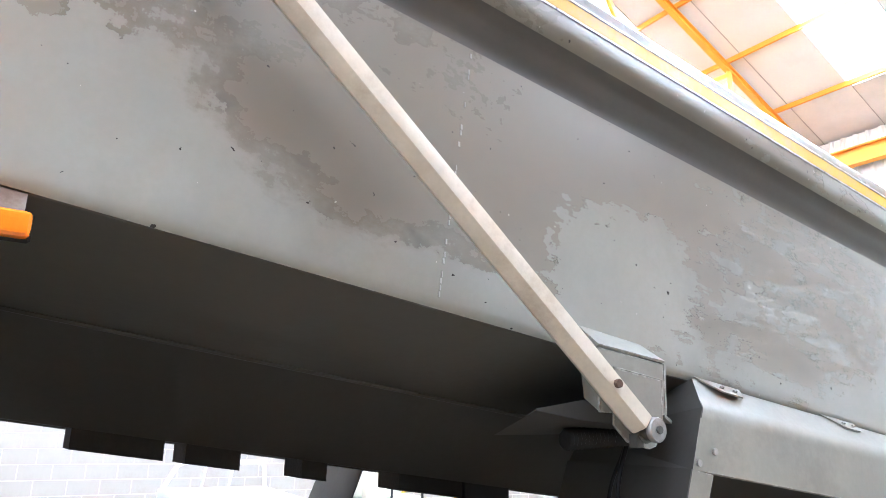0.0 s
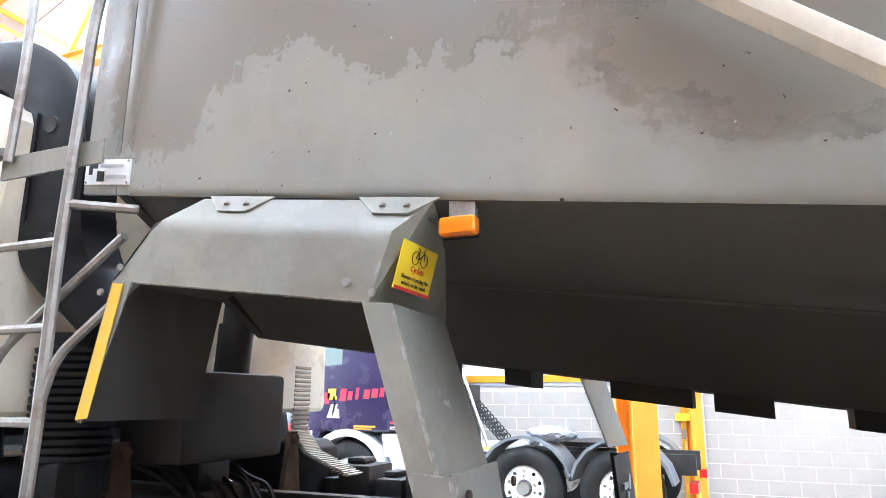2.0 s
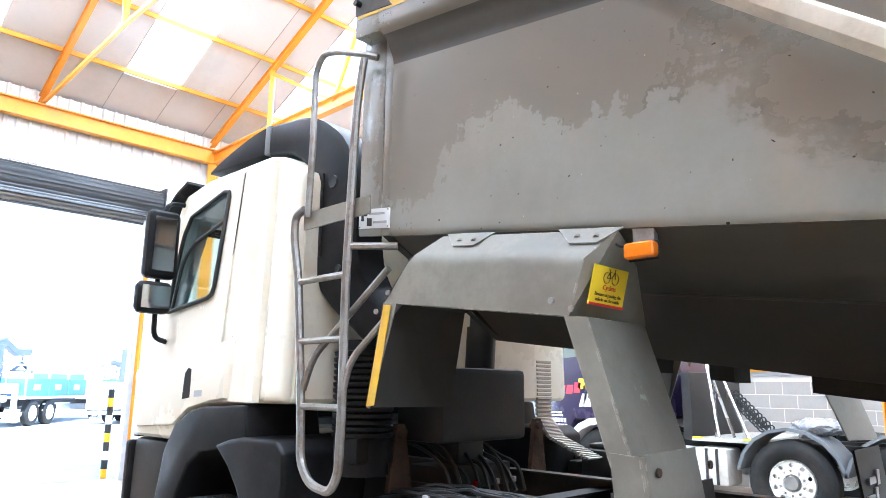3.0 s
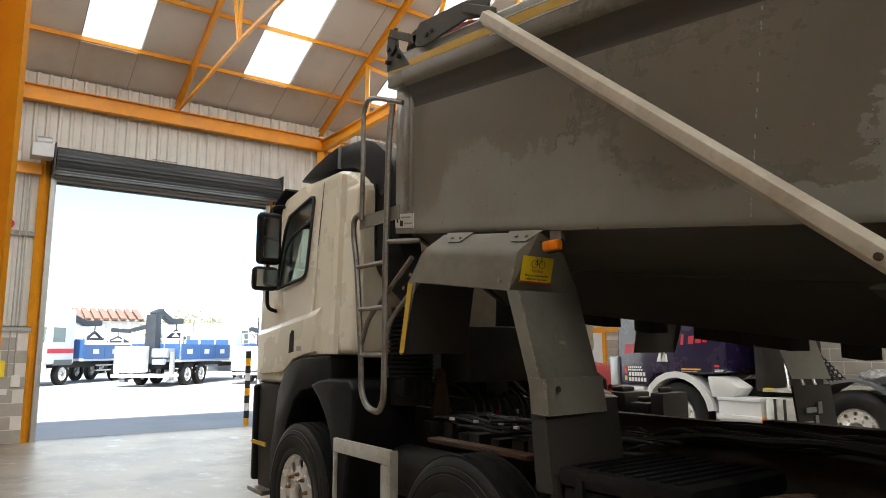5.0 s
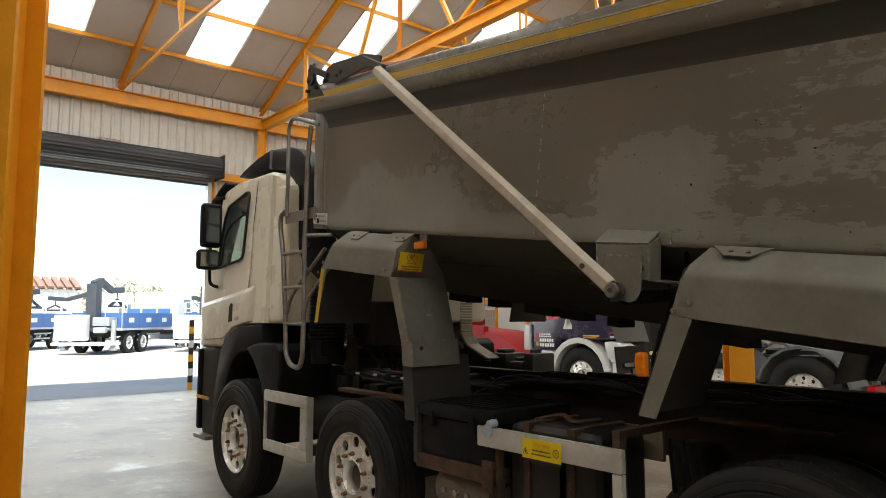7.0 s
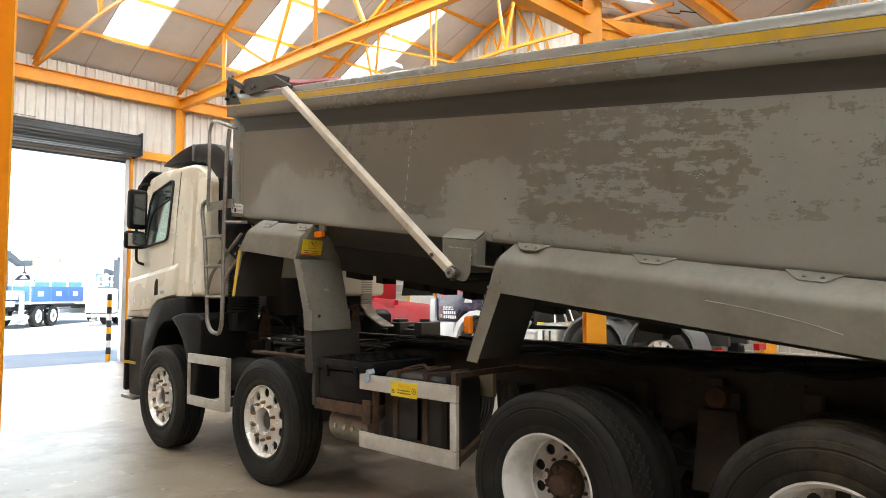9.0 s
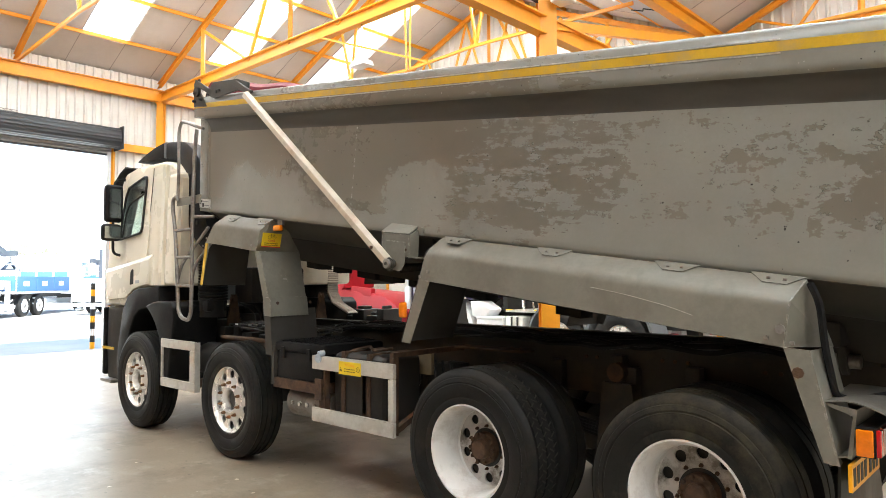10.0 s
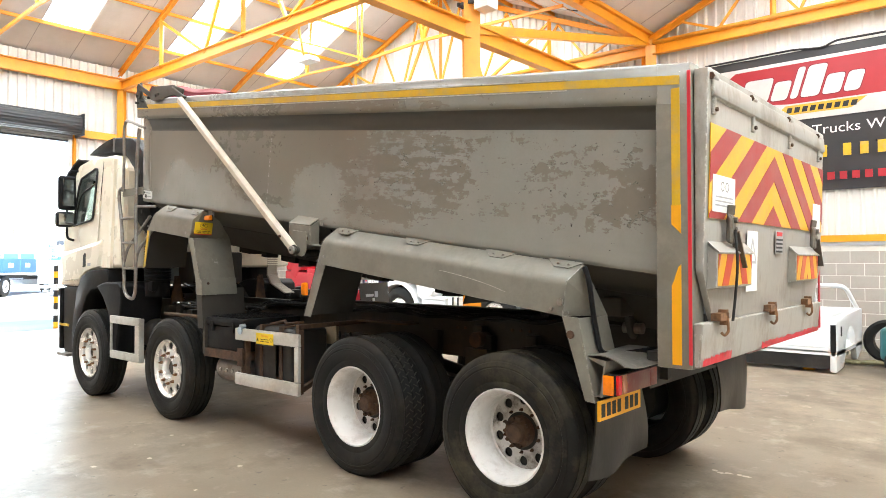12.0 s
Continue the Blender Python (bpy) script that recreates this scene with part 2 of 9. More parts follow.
CHROME = mat("bright_steel", (0.6, 0.6, 0.6), 0.25, 1.0, 0.1, 6.0, 60, 0.02)
STEEL = mat("worn_steel", (0.32, 0.31, 0.29), 0.45, 0.7, 0.15, 8.0, 80, 0.05, (0.15, 0.1, 0.07), 0.5, 9.0)
ORANGE = mat("steelwork_orange", (0.82, 0.34, 0.015), 0.42, 0, 0.08, 2.5, 60, 0.03, (0.62, 0.24, 0.02), 0.35, 3.0)
LINER = mat("roof_liner", (0.65, 0.625, 0.60), 0.75, 0, 0.05, 0.8, 30, 0.02, (0.5, 0.47, 0.43), 0.4, 0.7)
CLAD = mat("cladding_white", (0.70, 0.685, 0.645), 0.6, 0, 0.04, 1.5, 40, 0.01, (0.5, 0.47, 0.42), 0.35, 1.5)
BLOCK = mat("concrete_block", (0.43, 0.40, 0.36), 0.95, 0, 0.10, 3.0, 120, 0.35, (0.34, 0.31, 0.27), 0.5, 2.5)
MORTAR = mat("mortar", (0.74, 0.72, 0.68), 0.95, 0, 0.08, 5.0, 120, 0.2)
CAPGREY = mat("grey_flashing", (0.42, 0.43, 0.44), 0.5, 0.2, 0.05, 3, 40, 0.0)
SHUTTER = mat("shutter_slate", (0.04, 0.044, 0.048), 0.45, 0.2, 0.1, 4, 50, 0.02)
GALV = mat("galvanised", (0.5, 0.51, 0.52), 0.42, 0.6, 0.1, 8, 60, 0.02)
PURPLE = mat("tractor_purple", (0.020, 0.012, 0.055), 0.25, 0, 0.08, 2, 40, 0.0, coat=0.5)
LORRYWHITE = mat("lorry_white", (0.72, 0.73, 0.74), 0.35, 0, 0.04, 3, 40, 0.0)
GREYPLASTIC = mat("grey_plastic", (0.13, 0.14, 0.15), 0.5, 0, 0.1, 3, 60, 0.03)
MACHRED = mat("machine_red", (0.38, 0.008, 0.018), 0.45, 0, 0.1, 3, 40, 0.02)
LIVERYRED = mat("livery_red", (0.62, 0.02, 0.05), 0.35, 0, 0.05, 3, 40, 0.0)
SHEETRED = mat("sheet_maroon", (0.22, 0.02, 0.035), 0.7, 0, 0.2, 6, 50, 0.2)
BLUE = mat("dropside_blue", (0.06, 0.15, 0.37), 0.4, 0, 0.08, 3, 40, 0.0)
TEAL = mat("buggy_teal", (0.03, 0.12, 0.13), 0.4, 0, 0.08, 3, 40, 0.0)
YARD = mat("yard_concrete", (0.45, 0.43, 0.40), 0.85, 0, 0.1, 0.4, 25, 0.1, (0.35, 0.33, 0.3), 0.5, 0.5)
CRANE = mat("crane_dark", (0.05, 0.055, 0.065), 0.5, 0, 0.15, 3, 60, 0.03)
LEAF = mat("leaves", (0.50, 0.50, 0.34), 0.7, 0, 0.3, 3, 20, 0.0)
BARK = mat("bark", (0.34, 0.29, 0.22), 0.9, 0, 0.2, 6, 50, 0.2)
ROOFTILE = mat("roof_tile", (0.30, 0.18, 0.14), 0.8, 0, 0.2, 4, 40, 0.1)


def floor_mat():
    """Power-floated concrete: sealed sheen, brown stains, pale scuffs and drips."""
    m = mat("floor_concrete", (0.24, 0.196, 0.143), 0.33, 0, 0.2, 0.7, 45, 0.03, (0.115, 0.09, 0.062), 0.85, 0.75)
    nt = m.node_tree
    b = nt.nodes["Principled BSDF"]
    tc = nt.nodes.new("ShaderNodeTexCoord")

    def layer(base, scale, detail, rough, lo, hi, amount, colour):
        n = nt.nodes.new("ShaderNodeTexNoise")
        n.inputs["Scale"].default_value, n.inputs["Detail"].default_value, n.inputs["Roughness"].default_value = scale, detail, rough
        nt.links.new(tc.outputs["Object"], n.inputs["Vector"])
        r = nt.nodes.new("ShaderNodeMapRange")
        r.inputs["From Min"].default_value, r.inputs["From Max"].default_value, r.inputs["To Max"].default_value = lo, hi, amount
        nt.links.new(n.outputs["Fac"], r.inputs["Value"])
        x = nt.nodes.new("ShaderNodeMix")
        x.data_type = 'RGBA'
        nt.links.new(base, x.inputs["A"])
        x.inputs["B"].default_value = (*colour, 1)
        nt.links.new(r.outputs["Result"], x.inputs["Factor"])
        return x.outputs["Result"], r.outputs["Result"]

    c = b.inputs["Base Color"].links[0].from_socket
    c, _ = layer(c, 2.6, 9.0, 0.72, 0.55, 0.66, 0.55, (0.37, 0.325, 0.265))
    c, _ = layer(c, 9.0, 3.0, 0.6, 0.66, 0.70, 0.75, (0.09, 0.074, 0.056))
    c, wet = layer(c, 1.7, 6.0, 0.6, 0.60, 0.68, 0.5, (0.19, 0.155, 0.115))
    nt.links.new(c, b.inputs["Base Color"])
    r = nt.nodes.new("ShaderNodeMapRange")
    r.inputs["From Max"].default_value, r.inputs["To Min"].default_value, r.inputs["To Max"].default_value = 0.5, 0.44, 0.28
    nt.links.new(wet, r.inputs["Value"])
    nt.links.new(r.outputs["Result"], b.inputs["Roughness"])
    return m


def glass(name, col, rough=0.03):
    m = bpy.data.materials.new(name)
    m.use_nodes = True
    b = m.node_tree.nodes["Principled BSDF"]
    b.inputs["Base Color"].default_value = (*col, 1)
    b.inputs["Transmission Weight"].default_value = 1.0
    b.inputs["Roughness"].default_value = rough
    b.inputs["IOR"].default_value = 1.3
    return m


def lens(name, col, glow=0.0):
    m = mat(name, col, 0.15, 0, 0.1, 30, 90, 0.05)
    m.node_tree.nodes["Principled BSDF"].inputs["Coat Weight"].default_value = 0.6
    return m


FLOOR = floor_mat()
GLASS = glass("cab_glass", (0.75, 0.88, 0.86))
AMBER = lens("amber_lens", (0.85, 0.22, 0.005))
REDLENS = lens("red_lens", (0.55, 0.01, 0.015))
CABWIN = mat("cab_window", (0.15, 0.2, 0.19), 0.03, 0.0, 0.05, 2, 30, 0.0, spec=1.0)
MIRROR = mat("mirror_glass", (0.45, 0.45, 0.45), 0.05, 1.0, 0.0, 5, 50, 0.0)


def skylight_mat():
    m = bpy.data.materials.new("skylight_sheet")
    m.use_nodes = True
    nt = m.node_tree
    out = nt.nodes["Material Output"]
    nt.nodes.remove(nt.nodes["Principled BSDF"])
    tr = nt.nodes.new("ShaderNodeBsdfTranslucent")
    tr.inputs[0].default_value = (0.9, 0.9, 0.88, 1)
    nt.links.new(tr.outputs[0], out.inputs[0])
    return m


SKYLIGHT = skylight_mat()
worn_edges(GREY, (0.42, 0.41, 0.37), 0.006, 0.5)
worn_edges(TAILGREY, (0.62, 0.60, 0.55), 0.014, 0.8)
worn_edges(ALLOY, (0.30, 0.26, 0.20), 0.012, 0.6)
worn_edges(STEEL, (0.16, 0.10, 0.07), 0.008, 0.6)
BRICKLENS = lens("brick_lens", (0.36, 0.09, 0.03))
DULLRED = mat("dusty_red_lens", (0.19, 0.035, 0.028), 0.4, 0, 0.15, 6, 60, 0.03, (0.20, 0.12, 0.09), 0.5, 8.0)
LATCH = mat("latch_steel", (0.15, 0.135, 0.115), 0.5, 0.4, 0.2, 8, 80, 0.06, (0.09, 0.06, 0.04), 0.6, 9.0)
MARKRED = mat("marker_red", (0.55, 0.06, 0.025), 0.35, 0, 0.1, 5.0, 80, 0.02)
CHEVYEL = mat("chevron_amber", (0.78, 0.42, 0.02), 0.4, 0, 0.12, 5.0, 80, 0.02, (0.5, 0.3, 0.05), 0.4, 6.0)
BANWHITE = mat("banner_white", (0.62, 0.59, 0.57), 0.4, 0, 0.05, 1.5, 30, 0.05, (0.5, 0.47, 0.45), 0.4, 1.2)
CAPBLUE = mat("cap_blue", (0.42, 0.5, 0.58), 0.4, 0, 0.1, 8, 60, 0.02, (0.2, 0.18, 0.15), 0.4, 12.0)
GEAR = mat("gear_steel", (0.075, 0.072, 0.062), 0.6, 0.2, 0.2, 6, 60, 0.08, (0.06, 0.05, 0.04), 0.6, 9.0)
# side sheet's grey, darkened for the shade under the body and the rail
CHINE = mat("chine_shaded_paint", (0.068, 0.064, 0.055), 0.5, 0, 0.15, 2.0, 50, 0.04, (0.075, 0.067, 0.055), 0.6, 1.8, (0.6, 1, 1))
RAILDUST = mat("rail_dust", (0.034, 0.028, 0.022), 0.6, 0, 0.3, 3.0, 60, 0.08, (0.075, 0.052, 0.034), 0.6, 2.5)
# hull's grey, darker still for the shade it lies in
HULL = mat("hull_shaded_grey", (0.050, 0.047, 0.041), 0.65, 0, 0.15, 1.6, 50, 0.05, (0.042, 0.037, 0.031), 0.5, 1.5)
# paler grey of the tread dashes, light on their edges put in the colour
SIPE = mat("tread_edge_light", (0.045, 0.041, 0.035), 0.9)
FLAPGREY = mat("flap_grey", (0.014, 0.013, 0.011), 0.42, 0, 0.3, 4, 60, 0.06, (0.040, 0.036, 0.029), 0.6, 3.0, (1, 1, 0.4))

# ---- mesh helpers ----
def quadbox(bm, pts):
    """A closed box from eight corners: the four of one end, then the four of the other, in the same order."""
    v = [bm.verts.new(p) for p in pts]
    for f in ((0, 1, 2, 3), (7, 6, 5, 4), (0, 4, 5, 1), (1, 5, 6, 2), (2, 6, 7, 3), (3, 7, 4, 0)):
        bm.faces.new([v[i] for i in f])
    return v


def box(bm, x0, x1, y0, y1, z0, z1):
    return quadbox(bm, [(x0, y0, z0), (x1, y0, z0), (x1, y1, z0), (x0, y1, z0), (x0, y0, z1), (x1, y0, z1), (x1, y1, z1), (x0, y1, z1)])


def extrude(bm, loop_a, loop_b, caps=True):
    """A solid between two loops of as many points."""
    a = [bm.verts.new(p) for p in loop_a]
    b = [bm.verts.new(p) for p in loop_b]
    n = len(a)
    for i in range(n):
        bm.faces.new((a[i], a[(i + 1) % n], b[(i + 1) % n], b[i]))
    if caps:
        bm.faces.new(a[::-1])
        bm.faces.new(b)
    return a + b


def prism_y(bm, poly, y0, y1):
    """Extrudes an (x, z) outline from y0 to y1."""
    return extrude(bm, [(x, y0, z) for x, z in poly], [(x, y1, z) for x, z in poly])


def prism_x(bm, poly, x0, x1):
    """Extrudes a (y, z) outline from x0 to x1."""
    return extrude(bm, [(x0, y, z) for y, z in poly], [(x1, y, z) for y, z in poly])


def prism_z(bm, poly, z0, z1):
    return extrude(bm, [(x, y, z0) for x, y in poly], [(x, y, z1) for x, y in poly])


def cross_axes(d):
    d = Vector(d).normalized()
    s = d.orthogonal().normalized() if abs(d.z) > 0.99 else d.cross(Vector((0, 0, 1))).normalized()
    return s, s.cross(d).normalized()


def cyl(bm, p0, p1, r, seg=12, r2=None, turn=0.0):
    p0, p1 = Vector(p0), Vector(p1)
    s, u = cross_axes(p1 - p0)
    ang = [2 * math.pi * (i + turn) / seg for i in range(seg)]
    r2 = r if r2 is None else r2
    return extrude(bm, [p0 + r * (math.cos(a) * s + math.sin(a) * u) for a in ang], [p1 + r2 * (math.cos(a) * s + math.sin(a) * u) for a in ang])


def beam(bm, p0, p1, w, h, flange=0.0):
    """A straight bar of width w and height h; with flange, an I-section."""
    p0, p1 = Vector(p0), Vector(p1)
    s, u = cross_axes(p1 - p0)
    if flange:
        t = flange
        sec = [(-w / 2, -h / 2), (w / 2, -h / 2), (w / 2, -h / 2 + t), (t / 2, -h / 2 + t), (t / 2, h / 2 - t), (w / 2, h / 2 - t), (w / 2, h / 2), (-w / 2, h / 2), (-w / 2, h / 2 - t), (-t / 2, h / 2 - t), (-t / 2, -h / 2 + t), (-w / 2, -h / 2 + t)]
    else:
        sec = [(-w / 2, -h / 2), (w / 2, -h / 2), (w / 2, h / 2), (-w / 2, h / 2)]
    return extrude(bm, [p0 + a * s + b * u for a, b in sec], [p1 + a * s + b * u for a, b in sec])


def rounded(pts, r, n=4):
    """A polyline with its inner corners rounded."""
    pts = [Vector(p) for p in pts]
    out = [pts[0]]
    for a, b, c in zip(pts, pts[1:], pts[2:]):
        k = min(r, (a - b).length * 0.45, (c - b).length * 0.45)
        p, q = b + (a - b).normalized() * k, b + (c - b).normalized() * k
        out += [(1 - t) ** 2 * p + 2 * t * (1 - t) * b + t * t * q for t in (i / n for i in range(n + 1))]
    return out + [pts[-1]]


def tube(bm, pts, r, seg=8):
    """A round tube along a polyline."""
    pts = [Vector(p) for p in pts]
    rings = []
    s = None
    for i, p in enumerate(pts):
        d = (pts[min(i + 1, len(pts) - 1)] - pts[max(i - 1, 0)]).normalized()
        if s is None:
            s, _ = cross_axes(d)
        s = (s - d * s.dot(d)).normalized()
        u = s.cross(d)
        rings.append([bm.verts.new(p + r * (math.cos(2 * math.pi * k / seg) * s + math.sin(2 * math.pi * k / seg) * u)) for k in range(seg)])
    for a, b in zip(rings, rings[1:]):
        for k in range(seg):
            bm.faces.new((a[k], a[(k + 1) % seg], b[(k + 1) % seg], b[k]))
    bm.faces.new(rings[0][::-1])
    bm.faces.new(rings[-1])


def revolve(bm, prof, cx, cz, seg=48, closed=True):
    """Turns a (radius, y) outline round the axis along y through (cx, cz)."""
    rings = [[bm.verts.new((cx + r * math.cos(2 * math.pi * i / seg), y, cz + r * math.sin(2 * math.pi * i / seg))) for r, y in prof] for i in range(seg)]
    n = len(prof)
    for i in range(seg):
        a, b = rings[i], rings[(i + 1) % seg]
        for k in range(n if closed else n - 1):
            bm.faces.new((a[k], a[(k + 1) % n], b[(k + 1) % n], b[k]))


def plate(bm, corners, t):
    """A flat sheet through the corners, of thickness t."""
    c = [Vector(p) for p in corners]
    n = (c[1] - c[0]).cross(c[2] - c[0]).normalized() * t
    return extrude(bm, c, [p + n for p in c])


def bevel(bm, width, seg=2, angle=25):
    bm.normal_update()
    sharp = [e for e in bm.edges if len(e.link_faces) == 2 and e.calc_face_angle(0) > radians(angle)]
    bmesh.ops.bevel(bm, geom=sharp, offset=width, segments=seg, affect='EDGES', profile=0.6, clamp_overlap=True)


def mesh_of(name, bm, material, smooth=35):
    bmesh.ops.recalc_face_normals(bm, faces=bm.faces)
    me = bpy.data.meshes.new(name)
    bm.to_mesh(me)
    bm.free()
    me.materials.append(material)
    if smooth:
        me.shade_smooth()
        me.set_sharp_from_angle(angle=radians(smooth))
    return me


def thing(name, at, label, category, group="", kind=""):
    ob = new(name)
    ob.empty_display_size = 0.1
    ob.matrix_basis = Matrix.Translation(at)
    return tagged(ob, label, category, group, kind)


def part(name, bm, material, parent, label="", smooth=35):
    ob = new(name, mesh_of(name, bm, material, smooth))
    ob.parent = parent
    if parent.parent is None:
        ob.matrix_parent_inverse = parent.matrix_basis.inverted()
    return tagged(ob, label) if label else ob


def whole(name, bm, material, label, category="", kind="", group="", smooth=35):
    return tagged(new(name, mesh_of(name, bm, material, smooth)), label, category, group, kind)


def boxes(*rows):
    bm = bmesh.new()
    for r in rows:
        box(bm, *r)
    return bm


def text(name, body, size, m, material, parent, align='LEFT', depth=0.0006, width=1.0):
    """Lettering as a mesh, with its baseline start at the pose m."""
    cu = bpy.data.curves.new(name, 'FONT')
    cu.body, cu.size, cu.align_x, cu.extrude, cu.resolution_u = body, size, align, depth, 3
    tmp = bpy.data.objects.new(name, cu)
    scene.collection.objects.link(tmp)
    me = bpy.data.meshes.new_from_object(tmp.evaluated_get(bpy.context.evaluated_depsgraph_get()))
    bpy.data.objects.remove(tmp)
    me.transform(m @ Matrix.Diagonal((width, 1, 1, 1)))
    me.materials.clear()
    me.materials.append(material)
    ob = new(name, me)
    ob.parent = parent
    if parent.parent is None:
        ob.matrix_parent_inverse = parent.matrix_basis.inverted()
    return ob


# ---- the building ----
X_W, X_E, X_V = -14.1, 9.4, -2.35        # door wall, far eaves wall, valley line
Y_S, Y_N = -28.0, 9.6                    # open end behind, gable wall
EAVE_W, EAVE_E = -14.36, 9.66
Z_EAVE, PITCH = 6.62, 0.426
RIDGE_W, RIDGE_E = (EAVE_W + X_V) / 2, (EAVE_E + X_V) / 2


def roof_z(x):
    return Z_EAVE + PITCH * (min(abs(x - EAVE_W), abs(x - X_V)) if x < X_V else min(abs(x - EAVE_E), abs(x - X_V)))


whole("floor", boxes((X_W - 0.2, X_E + 0.2, Y_S, Y_N + 0.2, -0.15, 0.0)), FLOOR, "worn power-floated grey-brown concrete workshop floor", "floor", "structure")
bm = bmesh.new()
prism_z(bm, [(X_W - 0.204, -300), (X_W - 0.204, 300), (-600, 300), (-600, -300)], -0.3, -0.02)
whole("ground", bm, YARD, "pale sunlit concrete lorry yard outside the door", "ground", "structure")


def cladding(bm, p, q, z0, ztop, out):
    """Ribbed sheet from p to q on plan; ztop gives the height at a plan point."""
    p, q, out = Vector(p), Vector(q), Vector(out)
    n = max(1, round((q - p).length / 0.2))
    d = (q - p) / n
    pts = []
    for i in range(n):
        for f, o in ((0.0, 0.0), (0.55, 0.0), (0.68, 0.035), (0.87, 0.035)):
            pts.append(p + d * (i + f) + out * o)
    pts.append(q)
    lo = [bm.verts.new((a.x, a.y, z0)) for a in pts]
    hi = [bm.verts.new((a.x, a.y, ztop(a))) for a in pts]
    for i in range(len(pts) - 1):
        bm.faces.new((lo[i], lo[i + 1], hi[i + 1], hi[i]))


DOOR_Y0, DOOR_Y1, DOOR_Z = -2.1, 1.96, 4.62
Z_BLOCK = 1.90
bm = bmesh.new()
flat = lambda a: Z_EAVE + 0.05
cladding(bm, (X_W, Y_S), (X_W, DOOR_Y0 - 0.12), Z_BLOCK + 0.1, flat, (1, 0))
cladding(bm, (X_W, DOOR_Y1 + 0.12), (X_W, Y_N), Z_BLOCK + 0.1, flat, (1, 0))
cladding(bm, (X_W, DOOR_Y0 - 0.12), (X_W, DOOR_Y1 + 0.12), DOOR_Z + 0.1, flat, (1, 0))
whole("wall_west", bm, CLAD, "off-white ribbed steel cladding above the roller door", "wall", "structure")
bm = bmesh.new()
box(bm, X_W - 0.2, X_W - 0.06, Y_S, DOOR_Y0 - 0.12, 0.0, Z_EAVE)
box(bm, X_W - 0.2, X_W - 0.06, DOOR_Y1 + 0.12, Y_N, 0.0, Z_EAVE)
box(bm, X_W - 0.2, X_W - 0.06, DOOR_Y0 - 0.12, DOOR_Y1 + 0.12, DOOR_Z + 0.1, Z_EAVE)
whole("wall_west_outer", bm, CLAD, "outer skin of the cladded door wall", "wall", "structure")
bm = bmesh.new()
cladding(bm, (X_W, Y_N), (X_E, Y_N), Z_BLOCK + 0.1, lambda a: roof_z(a.x) + 0.02, (0, -1))
whole("wall_north", bm, CLAD, "off-white ribbed steel cladding of the gable wall", "wall", "structure")
bm = bmesh.new()
prism_y(bm, [(X_W - 0.2, 0), (X_E + 0.2, 0), (X_E + 0.2, Z_EAVE), (RIDGE_E, roof_z(RIDGE_E)), (X_V, Z_EAVE), (RIDGE_W, roof_z(RIDGE_W)), (X_W - 0.2, Z_EAVE)], Y_N + 0.12, Y_N + 0.2)
whole("wall_north_outer", bm, CLAD, "outer skin of the gable wall", "wall", "structure")
bm = bmesh.new()
cladding(bm, (X_E, Y_N), (X_E, Y_S), Z_BLOCK + 0.1, flat, (-1, 0))
box(bm, X_E + 0.06, X_E + 0.2, Y_S, Y_N, 0.0, Z_EAVE)
whole("wall_east", bm, CLAD, "off-white ribbed steel cladding of the far side wall", "wall", "structure")
# unseen end wall, added dark so that little light comes back from it
bm = bmesh.new()
prism_y(bm, [(X_W - 0.2, 0), (X_E + 0.2, 0), (X_E + 0.2, Z_EAVE), (RIDGE_E, roof_z(RIDGE_E)), (X_V, Z_EAVE), (RIDGE_W, roof_z(RIDGE_W)), (X_W - 0.2, Z_EAVE)], Y_S - 0.2, Y_S)
whole("wall_south", bm, GREYPLASTIC, "unseen dark end wall added to close the hall", "wall", "structure")

# block dado: mortar core now, blocks near the end of the file
bm = bmesh.new()
box(bm, X_W - 0.06, X_E + 0.06, Y_N - 0.105, Y_N + 0.12, 0, Z_BLOCK)
box(bm, X_W - 0.06, X_W + 0.105, DOOR_Y1 + 0.12, Y_N - 0.105, 0, Z_BLOCK)
box(bm, X_W - 0.06, X_W + 0.105, Y_S, DOOR_Y0 - 0.12, 0, Z_BLOCK)
box(bm, X_E - 0.105, X_E + 0.06, Y_S, Y_N - 0.105, 0, Z_BLOCK)
block_wall = whole("wall_dado", bm, MORTAR, "fair-faced grey concrete block dado with pale mortar", "block wall", "structure")
bm = bmesh.new()
box(bm, X_W + 0.1, X_E - 0.1, Y_N - 0.135, Y_N - 0.0, Z_BLOCK, Z_BLOCK + 0.07)
box(bm, X_W, X_W + 0.135, Y_S, DOOR_Y0 - 0.12, Z_BLOCK, Z_BLOCK + 0.07)
whole("trim_flashing", bm, CAPGREY, "grey drip flashing on top of the block dado", "flashing", "structure")
bm = bmesh.new()
box(bm, X_W + 0.2, X_E - 0.2, Y_N - 0.15, Y_N - 0.06, Z_BLOCK + 0.07, Z_BLOCK + 0.19)
whole("trim_rail", bm, ORANGE, "yellow-orange sheeting rail above the block dado", "rail", "structure")

# roof: liner sheets with openings for the skylights
SKY_Y = [-7.85, -4.9, -1.93, 1.02, 4.0, 6.98]
SKY_W = 1.0


def slope_point(x_low, x_high, s, y, off=0.0):
    x = x_low + (x_high - x_low) * s
    return Vector((x, y, Z_EAVE + PITCH * abs(x - x_low) + off))


